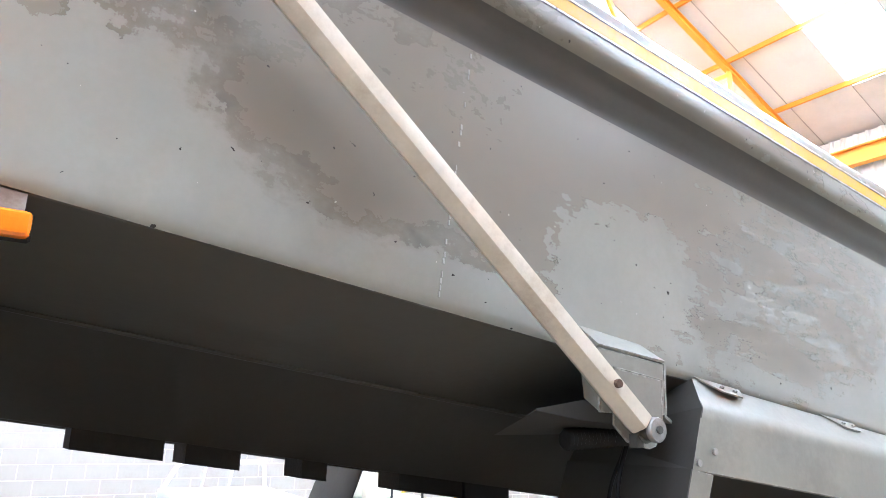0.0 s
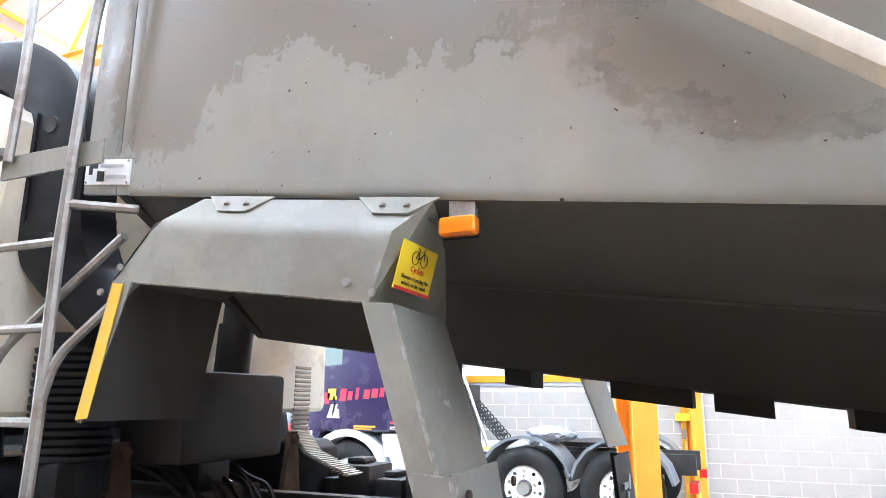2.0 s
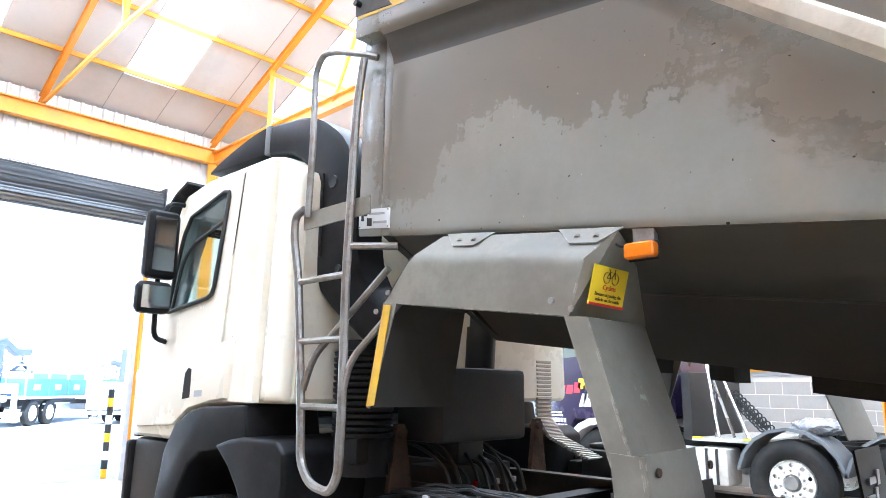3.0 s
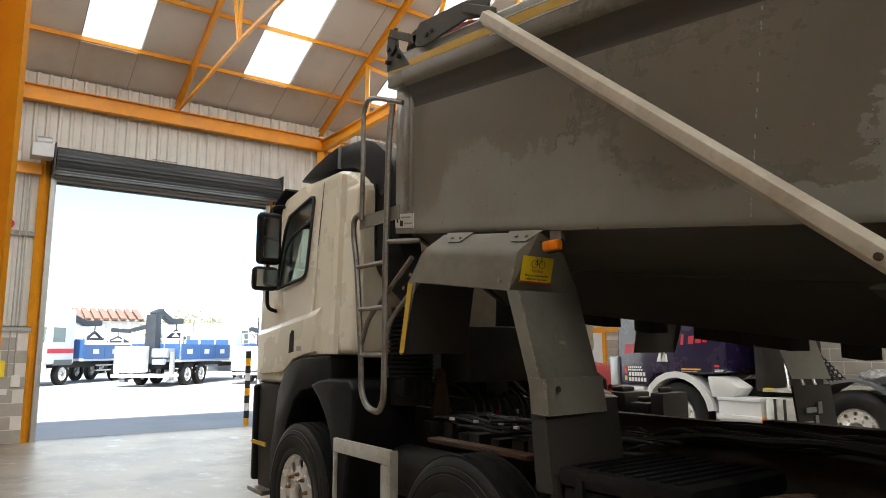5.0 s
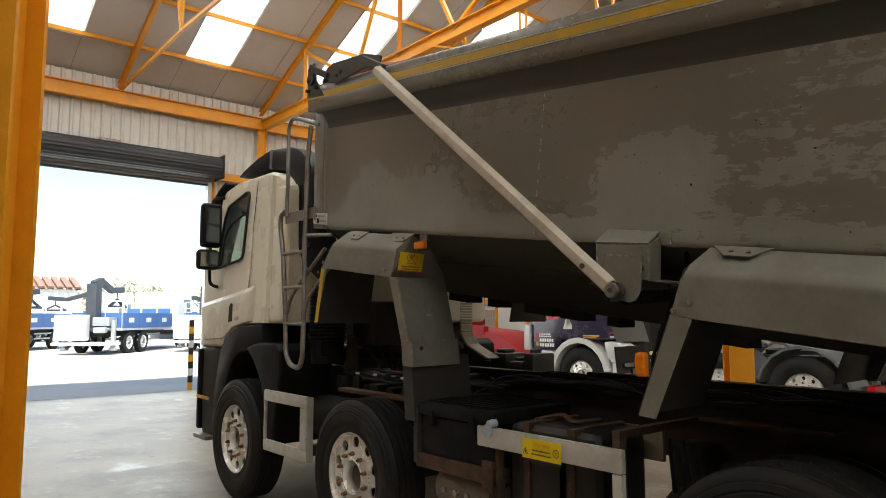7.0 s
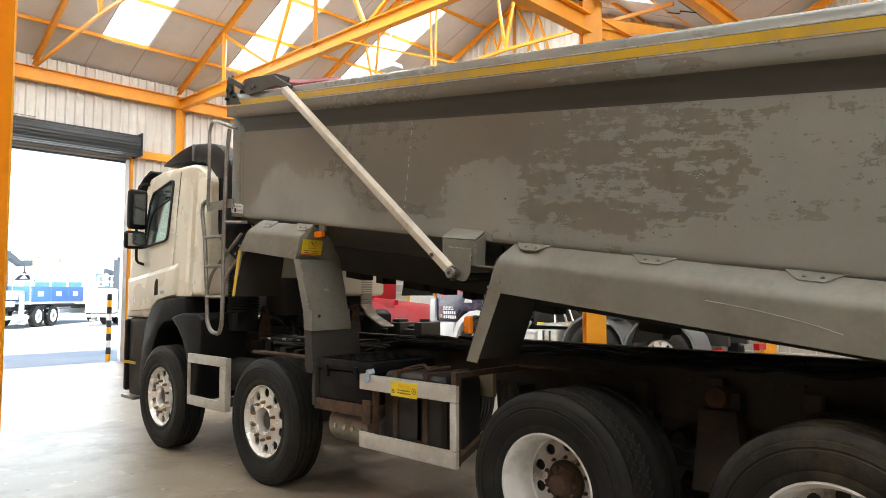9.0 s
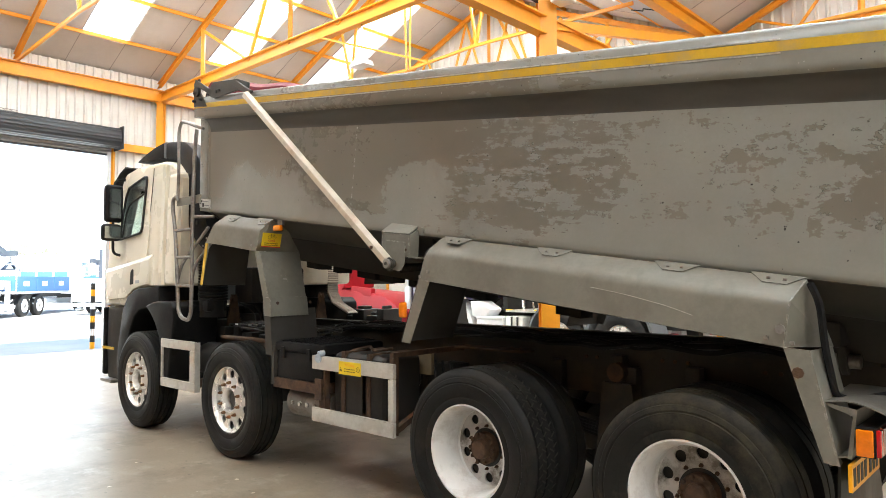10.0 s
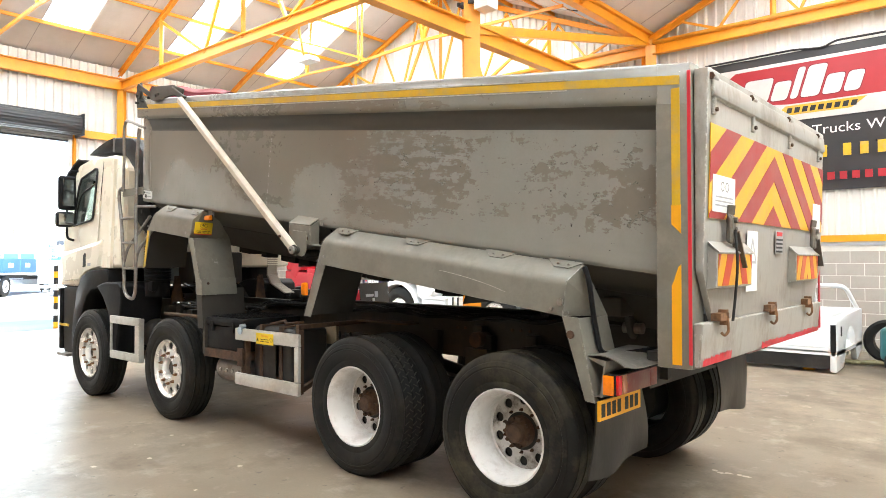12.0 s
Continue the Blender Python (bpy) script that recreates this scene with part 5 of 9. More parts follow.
for s in (1, -1):
    # y values below are for the near side and are mirrored by s
    f1 = fender(s, -2.95, 2.205, -2.205, 2.115, [(-3.07, 2.125), (-2.285, 2.03), (-2.348, 1.855), (-3.215, 1.965)], -1.19, -1.255, -0.78,
                ((-3.215, 1.965), (-3.14, 1.955), (-3.30, 1.555), (-3.285, 1.55)), ((-2.36, 1.855), (-2.275, 1.848), (-2.21, 1.40), (-2.13, 1.39)), (-2.93, -2.42), "folded grey alloy front fender hung from the tipped body", [(-2.325, -0.82, 1.852), (-2.245, -1.02, 2.07)], [(-2.325, -0.82, 1.855), (-2.165, -0.85, 1.40)])
    f2 = fender(s, -0.215, 1.878, 1.955, 1.597, [(-0.29, 1.785), (1.925, 1.505), (1.895, 1.308), (-0.355, 1.605)], -1.18, -1.32, -0.75,
                ((-0.355, 1.605), (-0.26, 1.588), (-0.52, 1.185), (-0.44, 1.178)), ((1.895, 1.308), (2.0, 1.30), (2.04, 0.845), (2.10, 0.84)), (-0.20, 0.53, 1.25, 1.72) if s > 0 else (), "long folded grey alloy rear fender hung from the tipped body", [(2.01, -1.0, 1.295)], [(2.01, -1.0, 1.295), (2.09, -0.95, 0.86)], -1.265)
    if s > 0:
        for x, z in ((-3.18, 2.0), (-2.40, 1.905), (-2.325, 1.875), (-3.25, 1.93)):
            bolt(f1, x, -1.261, z)
        for x, y, z in ((-0.337, -1.271, 1.623), (-0.262, -1.274, 1.655), (1.83, -1.325, 1.345), (1.935, -1.326, 1.327)):
            bolt(f2, x, y, z)
        bolt(f2, 1.888, -1.326, 1.385, 0.022)
        bolt(f2, 1.955, -1.326, 1.205, 0.024, material=RUST)
        # yellow edge tape of the front fender leg
        bm = bmesh.new()
        plate(bm, [(-3.208, -1.262, 1.955), (-3.165, -1.262, 1.95), (-3.25, -1.262, 1.565), (-3.298, -1.262, 1.56)], 0.003)
        part("tape", bm, YELLOW, f1, "yellow edge tape on the fender leg")
        # lower sheet of the rear leg
        bm = bmesh.new()
        plate(bm, [(-2.215, -1.262, 1.46), (-2.105, -1.262, 1.455), (-2.09, -1.262, 1.30), (-2.20, -1.262, 1.305)], 0.005)
        plate(bm, [(-2.118, -1.262, 1.46), (-2.15, -0.86, 1.46), (-2.125, -0.86, 1.30), (-2.095, -1.262, 1.30)], 0.005)
        lap = part("leg_lap", bm, GREY, f1, "grey lap plate riveted to the fender leg")
        for y in (-1.19, -0.86):
            bolt(lap, -2.108, y, 1.41, 0.013, (1, 0, 0), RUST)
        # cyclist sticker
        sx = -2.262
        bm = bmesh.new()
        c = [Vector((-2.255, -1.243, 2.01)), Vector((-2.245, -1.06, 2.005)), Vector((-2.276, -1.06, 1.887)), Vector((-2.286, -1.243, 1.89))]
        out = (c[2] - c[0]).cross(c[1] - c[0]).normalized()
        out = out if out.x > 0 else -out
        plate(bm, [p + out * 0.004 for p in c], 0.002)
        stk = part("sticker", bm, SIGNYEL, f1, "yellow cyclist warning sticker with black bicycle and red edge")
        ey = (c[1] - c[0]).normalized()
        ez = (c[0] - c[3]).normalized()
        n = ey.cross(ez).normalized()
        if n.x < 0:
            n = -n
        o = c[3] + out * 0.0075
        W, H = (c[1] - c[0]).length, (c[0] - c[3]).length
        basis = Matrix((ey, ez, n)).transposed().to_4x4()
        at = lambda u, v: Matrix.Translation(o + ey * u + ez * v) @ basis
        text("print", "Cyclists", 0.022, at(W / 2, H * 0.42), INKRED, stk, 'CENTER')
        text("print", "Beware of passing this", 0.0155, at(W / 2, H * 0.25), INK, stk, 'CENTER')
        text("print", "vehicle on the inside", 0.0155, at(W / 2, H * 0.12), INK, stk, 'CENTER')
        bm = bmesh.new()
        for u in (W * 0.38, W * 0.62):
            tube(bm, [o + ey * (u + 0.017 * math.cos(2 * math.pi * k / 14)) + ez * (H * 0.72 + 0.017 * math.sin(2 * math.pi * k / 14)) for k in range(15)], 0.0012, 4)
        fr = [(W * 0.38, H * 0.72), (W * 0.45, H * 0.88), (W * 0.58, H * 0.87), (W * 0.49, H * 0.72), (W * 0.38, H * 0.72)]
        tube(bm, [o + ey * u + ez * v for u, v in fr], 0.0012, 4)
        tube(bm, [o + ey * u + ez * v for u, v in ((W * 0.49, H * 0.72), (W * 0.43, H * 0.93), (W * 0.40, H * 0.93))], 0.0012, 4)
        tube(bm, [o + ey * u + ez * v for u, v in ((W * 0.62, H * 0.72), (W * 0.57, H * 0.96), (W * 0.61, H * 0.97))], 0.0012, 4)
        part("print", bm, INK, stk)
        bm = bmesh.new()
        plate(bm, [o + ey * u + ez * v for u, v in ((0, 0), (W, 0), (W, 0.008), (0, 0.008))], 0.0008)
        part("print", bm, INKRED, stk)

# long pale scratch along the rear fender
bm = bmesh.new()
tube(bm, rounded([(0.95, -1.299, 1.56), (1.15, -1.304, 1.525), (1.38, -1.310, 1.47), (1.5, -1.313, 1.43)], 0.1), 0.0012, 4)
part("scratch", bm, mat("scratch_pale", (0.45, 0.43, 0.38), 0.6), f2)

# side marker lamps
def marker(x, z, y, label):
    bm = bmesh.new()
    box(bm, x - 0.035, x + 0.035, y - 0.004, y + 0.02, z + 0.02, z + 0.075)
    st = part("lamp_bracket", bm, STEEL, lorry)
    bm = bmesh.new()
    box(bm, x - 0.05, x + 0.05, y - 0.045, y - 0.004, z - 0.026, z + 0.024)
    bevel(bm, 0.014, 3)
    lamp = part("side_marker", bm, AMBER, lorry, label)
    bm = bmesh.new()
    box(bm, x - 0.052, x + 0.052, y - 0.012, y, z - 0.03, z + 0.028)
    bevel(bm, 0.005, 1)
    part("lamp_base", bm, PLASTIC, lamp)
    return lamp


marker(-2.135, 2.045, -1.15, "orange side marker lamp under the body crease")
bm = bmesh.new()
tube(bm, rounded([(-2.24, -1.15, 2.10), (-2.22, -1.17, 2.07), (-2.18, -1.16, 2.06)], 0.02), 0.004, 5)
part("lamp_wire", bm, INK, lorry)
bm = bmesh.new()
prism_x(bm, [(-1.315, 1.35), (-1.27, 1.345), (-1.27, 1.455), (-1.315, 1.45)], -0.505, -0.455)
bevel(bm, 0.018, 3)
m1 = part("side_marker", bm, AMBER, lorry, "orange side marker lamp on the fender leg")

# -- wheels --
def disc_face(bm, cx, cz, y, r0, r1, rh, hole, n, seg_r, y_in):
    """An annulus from r0 to r1 at y with n round holes of radius hole at radius rh, dished to y_in at r0."""
    dish = lambda r: y + (y_in - y) * max(0.0, (rh - hole * 1.2 - r) / max(1e-6, rh - hole * 1.2 - r0))
    P = lambda r, a: bm.verts.new((cx + r * math.cos(a), dish(r), cz + r * math.sin(a)))
    for i in range(n):
        a0, a1 = 2 * math.pi * i / n, 2 * math.pi * (i + 1) / n
        am = (a0 + a1) / 2
        q0, q1 = rh - hole * 1.2, r1
        corners = [(q1, a1), (q1, am), (q1, a0), ((q0 + q1) / 2, a0), (q0, a0), (q0, am), (q0, a1), ((q0 + q1) / 2, a1)]
        outer = []
        for p, q in zip(corners, corners[1:] + corners[:1]):
            outer += [p, ((p[0] + q[0]) / 2, (p[1] + q[1]) / 2)]
        ov = [P(r, a) for r, a in outer]
        iv, back = [], []
        for k in range(16):
            t = math.pi / 4 + math.pi / 8 * k
            r, a = rh + hole * math.sin(t), am + hole * math.cos(t) / rh
            iv.append(P(r, a))
            back.append(bm.verts.new((cx + r * math.cos(a), dish(r) + 0.012, cz + r * math.sin(a))))
        for k in range(16):
            j = (k + 1) % 16
            bm.faces.new((ov[k], ov[j], iv[j], iv[k]))
            bm.faces.new((iv[k], iv[j], back[j], back[k]))
        for k in range(4):
            b0, b1 = a0 + (a1 - a0) * k / 4, a0 + (a1 - a0) * (k + 1) / 4
            bm.faces.new((P(q0, b0), P(q0, b1), P(r0, b1), P(r0, b0)))
    bmesh.ops.remove_doubles(bm, verts=bm.verts, dist=0.0005)


def tyre_mesh(bm, cx, cz, yo, yi, r=0.53, grooves=(0.2, 0.4, 0.6, 0.8), seg=56):
    """A tyre from its outer side yo to its inner side yi."""
    w = yi - yo
    g = 0.011
    prof = [(0.288, yo + 0.035), (0.305, yo + 0.012), (0.335, yo + 0.006), (0.345, yo + 0.009), (0.352, yo + 0.004), (0.40, yo - 0.002), (0.428, yo - 0.001), (0.432, yo + 0.004), (0.438, yo + 0.004), (0.442, yo + 0.0), (0.466, yo + 0.006), (0.47, yo + 0.012), (0.476, yo + 0.012), (r - 0.034, yo + 0.018), (r - 0.018, yo + 0.028), (r - 0.004, yo + 0.045)]
    for k in grooves:
        y = yo + w * k
        prof += [(r, y - 0.008), (r - g, y - 0.005), (r - g, y + 0.005), (r, y + 0.008)]
    prof += [(rr, yi - (yy - yo)) for rr, yy in prof[15::-1]]
    revolve(bm, prof, cx, cz, seg)


def front_wheel(cx, s, owner):
    """s = -1 on the near side; built for the near side and mirrored on y."""
    bm = bmesh.new()
    tyre_mesh(bm, cx, HUB, -1.235, -0.945, 0.522, (0.16, 0.33, 0.5, 0.67, 0.84))
    w = ("wheel", bm, RUBBER, "worn black steer tyre")
    rim = bmesh.new()
    revolve(rim, [(0.302, -1.205), (0.302, -1.212), (0.290, -1.213), (0.280, -1.203), (0.272, -1.17), (0.262, -1.12), (0.262, -1.0), (0.29, -0.97), (0.29, -1.0), (0.268, -1.03)], cx, HUB, 48)
    disc_face(rim, cx, HUB, -1.178, 0.118, 0.274, 0.230, 0.038, 10, 48, -1.205)
    revolve(rim, [(0.120, -1.206), (0.114, -1.211), (0.108, -1.20), (0.106, -1.10), (0.120, -1.10)], cx, HUB, 32)
    hub = bmesh.new()
    cyl(hub, (cx, -1.10, HUB), (cx, -1.15, HUB), 0.099, 24, 0.08)
    cyl(hub, (cx, -1.15, HUB), (cx, -1.165, HUB), 0.06, 16)
    return w, (rim, RIM, "bright polished alloy rim"), (hub, GEAR, "")


def rear_wheel(cx, s, owner):
    bm = bmesh.new()
    tyre_mesh(bm, cx, HUB, -1.225, -0.945, 0.525, (0.18, 0.5, 0.82), 96)
    sipes = bmesh.new()
    for i in range(54):
        for k, (y, lean) in enumerate(((-1.152, 0.9), (-1.112, -0.9), (-1.072, 0.9), (-1.032, -0.9), (-0.995, 0.9))):
            a = 2 * math.pi * (i + 0.4 * k) / 54
            c, d = math.cos(a), math.sin(a)
            t = Vector((-d, 0, c))
            p = Vector((cx + 0.5254 * c, y, HUB + 0.5254 * d))
            q = t * 0.013 * lean + Vector((0, 0.019, 0))
            n = q.cross(Vector((c, 0, d))).normalized() * 0.0048
            sipes.faces.new([sipes.verts.new(p + v) for v in (q + n, q - n, -q - n, -q + n)])
    w = ("wheel", bm, RUBBER, "worn black twin drive tyre")
    inner = bmesh.new()
    tyre_mesh(inner, cx, HUB, -0.895, -0.615, 0.525, (0.18, 0.5, 0.82))
    rim = bmesh.new()
    revolve(rim, [(0.303, -1.20), (0.303, -1.208), (0.292, -1.21), (0.283, -1.20), (0.274, -1.17), (0.258, -1.13), (0.255, -0.995), (0.245, -0.985), (0.235, -0.98), (0.235, -0.97), (0.27, -0.97), (0.27, -1.12)], cx, HUB, 48)
    disc = bmesh.new()
    disc_face(disc, cx, HUB, -0.985, 0.12, 0.2585, 0.197, 0.032, 10, 48, -1.0)
    hub = bmesh.new()
    revolve(hub, [(0.0005, -1.095), (0.052, -1.095), (0.060, -1.087), (0.064, -1.055), (0.096, -1.05), (0.102, -1.04), (0.102, -0.99), (0.0005, -0.99)], cx, HUB, 24, closed=False)
    for i in range(10):
        a = 2 * math.pi * i / 10
        cyl(hub, (cx + 0.088 * math.cos(a), -1.05, HUB + 0.088 * math.sin(a)), (cx + 0.088 * math.cos(a), -1.068, HUB + 0.088 * math.sin(a)), 0.013, 6)
    return w, (rim, RIMWHITE, "white-painted deep-dish rim"), (hub, RUST, "rusty hub reduction cap"), sipes, inner, disc


def mirrored(bm, s):
    if s > 0:
        for v in bm.verts:
            v.co.y = -v.co.y
    return bm


def rod(p0, p1, r, seg=20):
    bm = bmesh.new()
    cyl(bm, p0, p1, r, seg)
    return bm


def add_nuts(wheel, cx, y, r, s, size, length):
    for i in range(10):
        a = 2 * math.pi * (i + 0.5) / 10
        bm = bmesh.new()
        p = Vector((cx + r * math.cos(a), y, HUB + r * math.sin(a)))
        cyl(bm, p, p - Vector((0, length, 0)), size, 6, size * 0.9)
        cyl(bm, p - Vector((0, length, 0)), p - Vector((0, length + 0.012, 0)), size * 0.55, 6)
        part("wheel_nut", mirrored(bm, s), HOOKRUST if y < -1.1 else RUST, wheel, "rusty wheel nut" if i == 0 else "")


for s in (-1, 1):
    for cx in AX[:2]:
        (nm, tb, tm, tl), *rest = front_wheel(cx, s, lorry)
        wheel = part("wheel", mirrored(tb, s), tm, lorry, tl)
        for (b, mt, lb), nme in zip(rest, ("rim", "hub")):
            part(nme, mirrored(b, s), mt, wheel, lb)
        add_nuts(wheel, cx, -1.195, 0.155, s, 0.0155, 0.026)
        # black disc added behind the rim so that its holes read dark
        bm = bmesh.new()
        revolve(bm, [(0.11, -1.125), (0.262, -1.125), (0.262, -1.115), (0.11, -1.115)], cx, HUB, 32)
        part("hole_dark_disc", mirrored(bm, s), INK, wheel)
        part("brake_drum", mirrored(rod((cx, -1.02, HUB), (cx, -0.80, HUB), 0.2), s), BLACK, wheel)
    for cx in AX[2:]:
        (nm, tb, tm, tl), r1, r2, sipes, inn, disc = rear_wheel(cx, s, lorry)
        wheel = part("wheel", mirrored(tb, s), DUSTY if cx > 1 else tm, lorry, tl)
        for (b, mt, lb), nme in zip((r1, r2), ("rim", "hub")):
            part(nme, mirrored(b, s), mt, wheel, lb)
        part("rim_disc", mirrored(disc, s), RIMDUST, wheel, "dusty white rim disc with round holes")
        add_nuts(wheel, cx, -0.997, 0.136, s, 0.0115, 0.012)
        bm = bmesh.new()
        revolve(bm, [(0.09, -1.004), (0.122, -1.002), (0.124, -0.98), (0.09, -0.98)], cx, HUB, 32)
        part("hub_flange", mirrored(bm, s), BLACK, wheel)
        if cx < 1:
            part("tread_groove", mirrored(sipes, s), SIPE, wheel)
        part("inner_tyre", mirrored(inn, s), RUBBER, wheel, "worn black inner twin tyre")
        part("brake_drum", mirrored(rod((cx, -0.96, HUB), (cx, -0.55, HUB), 0.225), s), BLACK, wheel)

# -- chassis --
for s in (-1, 1):
    bm = bmesh.new()
    prism_x(bm, [(s * 0.46, 0.86), (s * 0.38, 0.86), (s * 0.38, 0.87), (s * 0.45, 0.87), (s * 0.45, 1.145), (s * 0.38, 1.145), (s * 0.38, 1.155), (s * 0.46, 1.155)], -5.6, 2.15)
    part("chassis_rail", bm, RAILDUST, lorry, "oily brown-black chassis rail")
    bm = boxes((-2.1, 2.1, s * 0.44 - 0.05, s * 0.44 + 0.05, 1.157, 1.185))
    part("rail_pad", bm, UNDER, lorry)
for x in (-5.4, -4.3, -3.3, -2.0, -0.7, 0.7, 2.0):
    part("cross_member", boxes((x - 0.06, x + 0.06, -0.45, 0.45, 0.90, 1.10)), BLACK, lorry)
for cx in AX:
    bm = bmesh.new()
    cyl(bm, (cx, -0.95, HUB), (cx, 0.95, HUB), 0.09, 14)
    if cx >= 0:
        cyl(bm, (cx - 0.18, 0, HUB), (cx + 0.2, 0, HUB), 0.22, 18, 0.16)
    part("axle", bm, BLACK, lorry)
for s in (-1, 1):
    for x0, x1 in ((-5.5, -4.1), (-3.55, -2.15), (-0.5, 1.9)):
        bm = bmesh.new()
        for k in range(5):
            a = 0.05 + 0.06 * k
            prism_y(bm, [(x0 + a, 0.80 - 0.022 * k), ((x0 + x1) / 2, 0.66 - 0.022 * k), (x1 - a, 0.80 - 0.022 * k), (x1 - a, 0.816 - 0.022 * k), ((x0 + x1) / 2, 0.676 - 0.022 * k), (x0 + a, 0.816 - 0.022 * k)], s * 0.50 - 0.045, s * 0.50 + 0.045)
        part("leaf_spring", bm, BLACK, lorry)
    bm = bmesh.new()
    prism_y(bm, [(0.55, 0.50), (0.85, 0.50), (0.80, 0.95), (0.60, 0.95)], s * 0.46, s * 0.58)
    part("spring_hanger", bm, RAILDUST, lorry)
    for x, z0, z1 in ((0.18, 0.86, 1.06), (0.63, 0.88, 1.12), (0.72, 0.9, 1.05), (1.12, 0.86, 1.08)):
        bm = boxes((x, x + 0.09, s * 0.5 - 0.038, s * 0.5 + 0.038, z0, z1))
        bevel(bm, 0.012, 2)
        part("rail_bracket", bm, RAILDUST, lorry, "rusty bracket bolted to the chassis rail")
    bm = bmesh.new()
    cyl(bm, (0.70, s * 0.46, 1.02), (0.70, s * 0.60, 1.02), 0.06, 16)
    bevel(bm, 0.01, 2)
    part("bush_end", bm, RUST, lorry, "rusty suspension bush end")
    for x, z in ((-0.2, 1.10), (-0.12, 1.10), (0.42, 1.09), (0.50, 1.09), (0.95, 1.10), (1.03, 1.10), (1.11, 1.10), (1.55, 1.08), (1.63, 1.08)):
        bm = bmesh.new()
        cyl(bm, (x, s * 0.46, z), (x, s * 0.472, z), 0.012, 6)
        part("rail_bolt", bm, RUST, lorry)
# tipping ram and hydraulic tank behind the cab
bm = bmesh.new()
cyl(bm, (-3.80, -0.02, 1.735), (-3.785, -0.02, 1.98), 0.085, 20)
ram = part("tipping_ram", bm, BLACK, lorry, "black telescopic tipping ram")
for r, x0, x1, z0, z1 in ((0.07, -3.785, -3.755, 1.981, 2.38), (0.055, -3.755, -3.72, 2.381, 2.75)):
    bm = bmesh.new()
    cyl(bm, (x0, -0.02, z0), (x1, -0.02, z1), r, 20)
    part("ram_stage", bm, BLACK, ram)
bm = boxes((-3.95, -3.6, -0.52, 0.15, 1.36, 1.74))
bevel(bm, 0.03, 2)
part("oil_tank", bm, BLACK, lorry, "dark grey oil tank behind the cab")
for s in (-1, 1):
    bm = bmesh.new()
    prism_x(bm, [(s * 0.50, 1.12), (s * 0.66, 1.12), (s * 0.61, 1.45), (s * 0.555, 1.45)], -3.87, -3.84)
    cyl(bm, (-3.89, s * 0.58, 1.41), (-3.82, s * 0.58, 1.41), 0.026, 10)
    part("body_guide", bm, RUST, lorry, "rusty body guide bracket")
# far-side fixed mudguards on the chassis
for s in (-1, 1):
    for x in (-2.135, ):
        bm = bmesh.new()
        plate(bm, [(x, s * 1.24, 1.36), (x, s * 0.78, 1.36), (x + 0.04, s * 0.78, 0.98), (x + 0.04, s * 1.24, 0.98)], 0.012)
        plate(bm, [(x - 0.09, s * 1.245, 1.35), (x, s * 1.245, 1.35), (x + 0.04, s * 1.245, 0.98), (x - 0.06, s * 1.245, 0.98)], 0.012)
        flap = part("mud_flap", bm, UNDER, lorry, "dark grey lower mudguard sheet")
        if s > 0:
            for y0, y1, z0, z1 in ((1.0, 1.05, 1.19, 1.26), (0.86, 0.98, 1.20, 1.23), (0.96, 1.0, 1.12, 1.18), (0.82, 0.94, 1.12, 1.15)):
                part("print", boxes((x + 0.035, x + 0.045, y0, y1, z0, z1)), CAPGREY, flap)
# cable and hose clutter on the frame
rnd = random.Random(7)
for k in range(16):
    bm = bmesh.new()
    x = -3.9 + 0.02 * k
    pts = [(x, -0.62 + 0.05 * rnd.random(), 1.12)]
    while pts[-1][0] < -1.9 - 0.6 * rnd.random():
        pts.append((pts[-1][0] + 0.18, -0.80 + 0.62 * rnd.random() * 0.6 + 0.02 * (k % 7), 1.08 + 0.10 * rnd.random()))
    tube(bm, rounded(pts, 0.08, 3), 0.008 + 0.006 * rnd.random(), 6)
    part("hose", bm, BLACK, lorry, "black air hose")
for k in range(12):
    bm = bmesh.new()
    x, y = -2.2 + 0.1 * rnd.random(), -0.62 + 0.035 * k
    pts = [(x, y, 1.14)]
    while pts[-1][0] < 0.6 + 1.2 * rnd.random():
        pts.append((pts[-1][0] + 0.22, y + rnd.uniform(-0.05, 0.05), 1.165 + 0.075 * rnd.random()))
    tube(bm, rounded(pts, 0.1, 3), 0.009 + 0.008 * rnd.random(), 6)
    part("hose", bm, PLASTIC, lorry, "black corrugated hose along the frame")
for k in range(9):
    bm = bmesh.new()
    y = -0.5 + 0.07 * k
    tube(bm, rounded([(-3.55, y, 1.10), (-3.62, y + 0.05 * rnd.random(), 1.18 + 0.12 * rnd.random()), (-3.75, y + 0.1 * rnd.random(), 1.26 + 0.08 * rnd.random()), (-3.9, y, 1.36)], 0.08, 3), 0.009 + 0.006 * rnd.random(), 6)
    part("hose", bm, BLACK, lorry, "black air hose")
bm = boxes((-3.92, -3.66, -0.45, 0.08, 1.12, 1.24), (-3.88, -3.7, -0.3, -0.1, 1.24, 1.36))
bevel(bm, 0.012, 2)
part("pump_block", bm, BLACK, lorry, "oily hydraulic pump block under the tank")
for y, m_, lab in ((-0.28, REDLENS, "small red plastic plug"), (-0.12, WHITE, "small white cable tag"), (0.02, WHITE, "small white cable tag")):
    bm = boxes((-3.61, -3.58, y - 0.014, y + 0.014, 1.14, 1.17))
    bevel(bm, 0.004, 1)
    part("plug" if m_ is REDLENS else "cable_tag", bm, m_, lorry, lab)
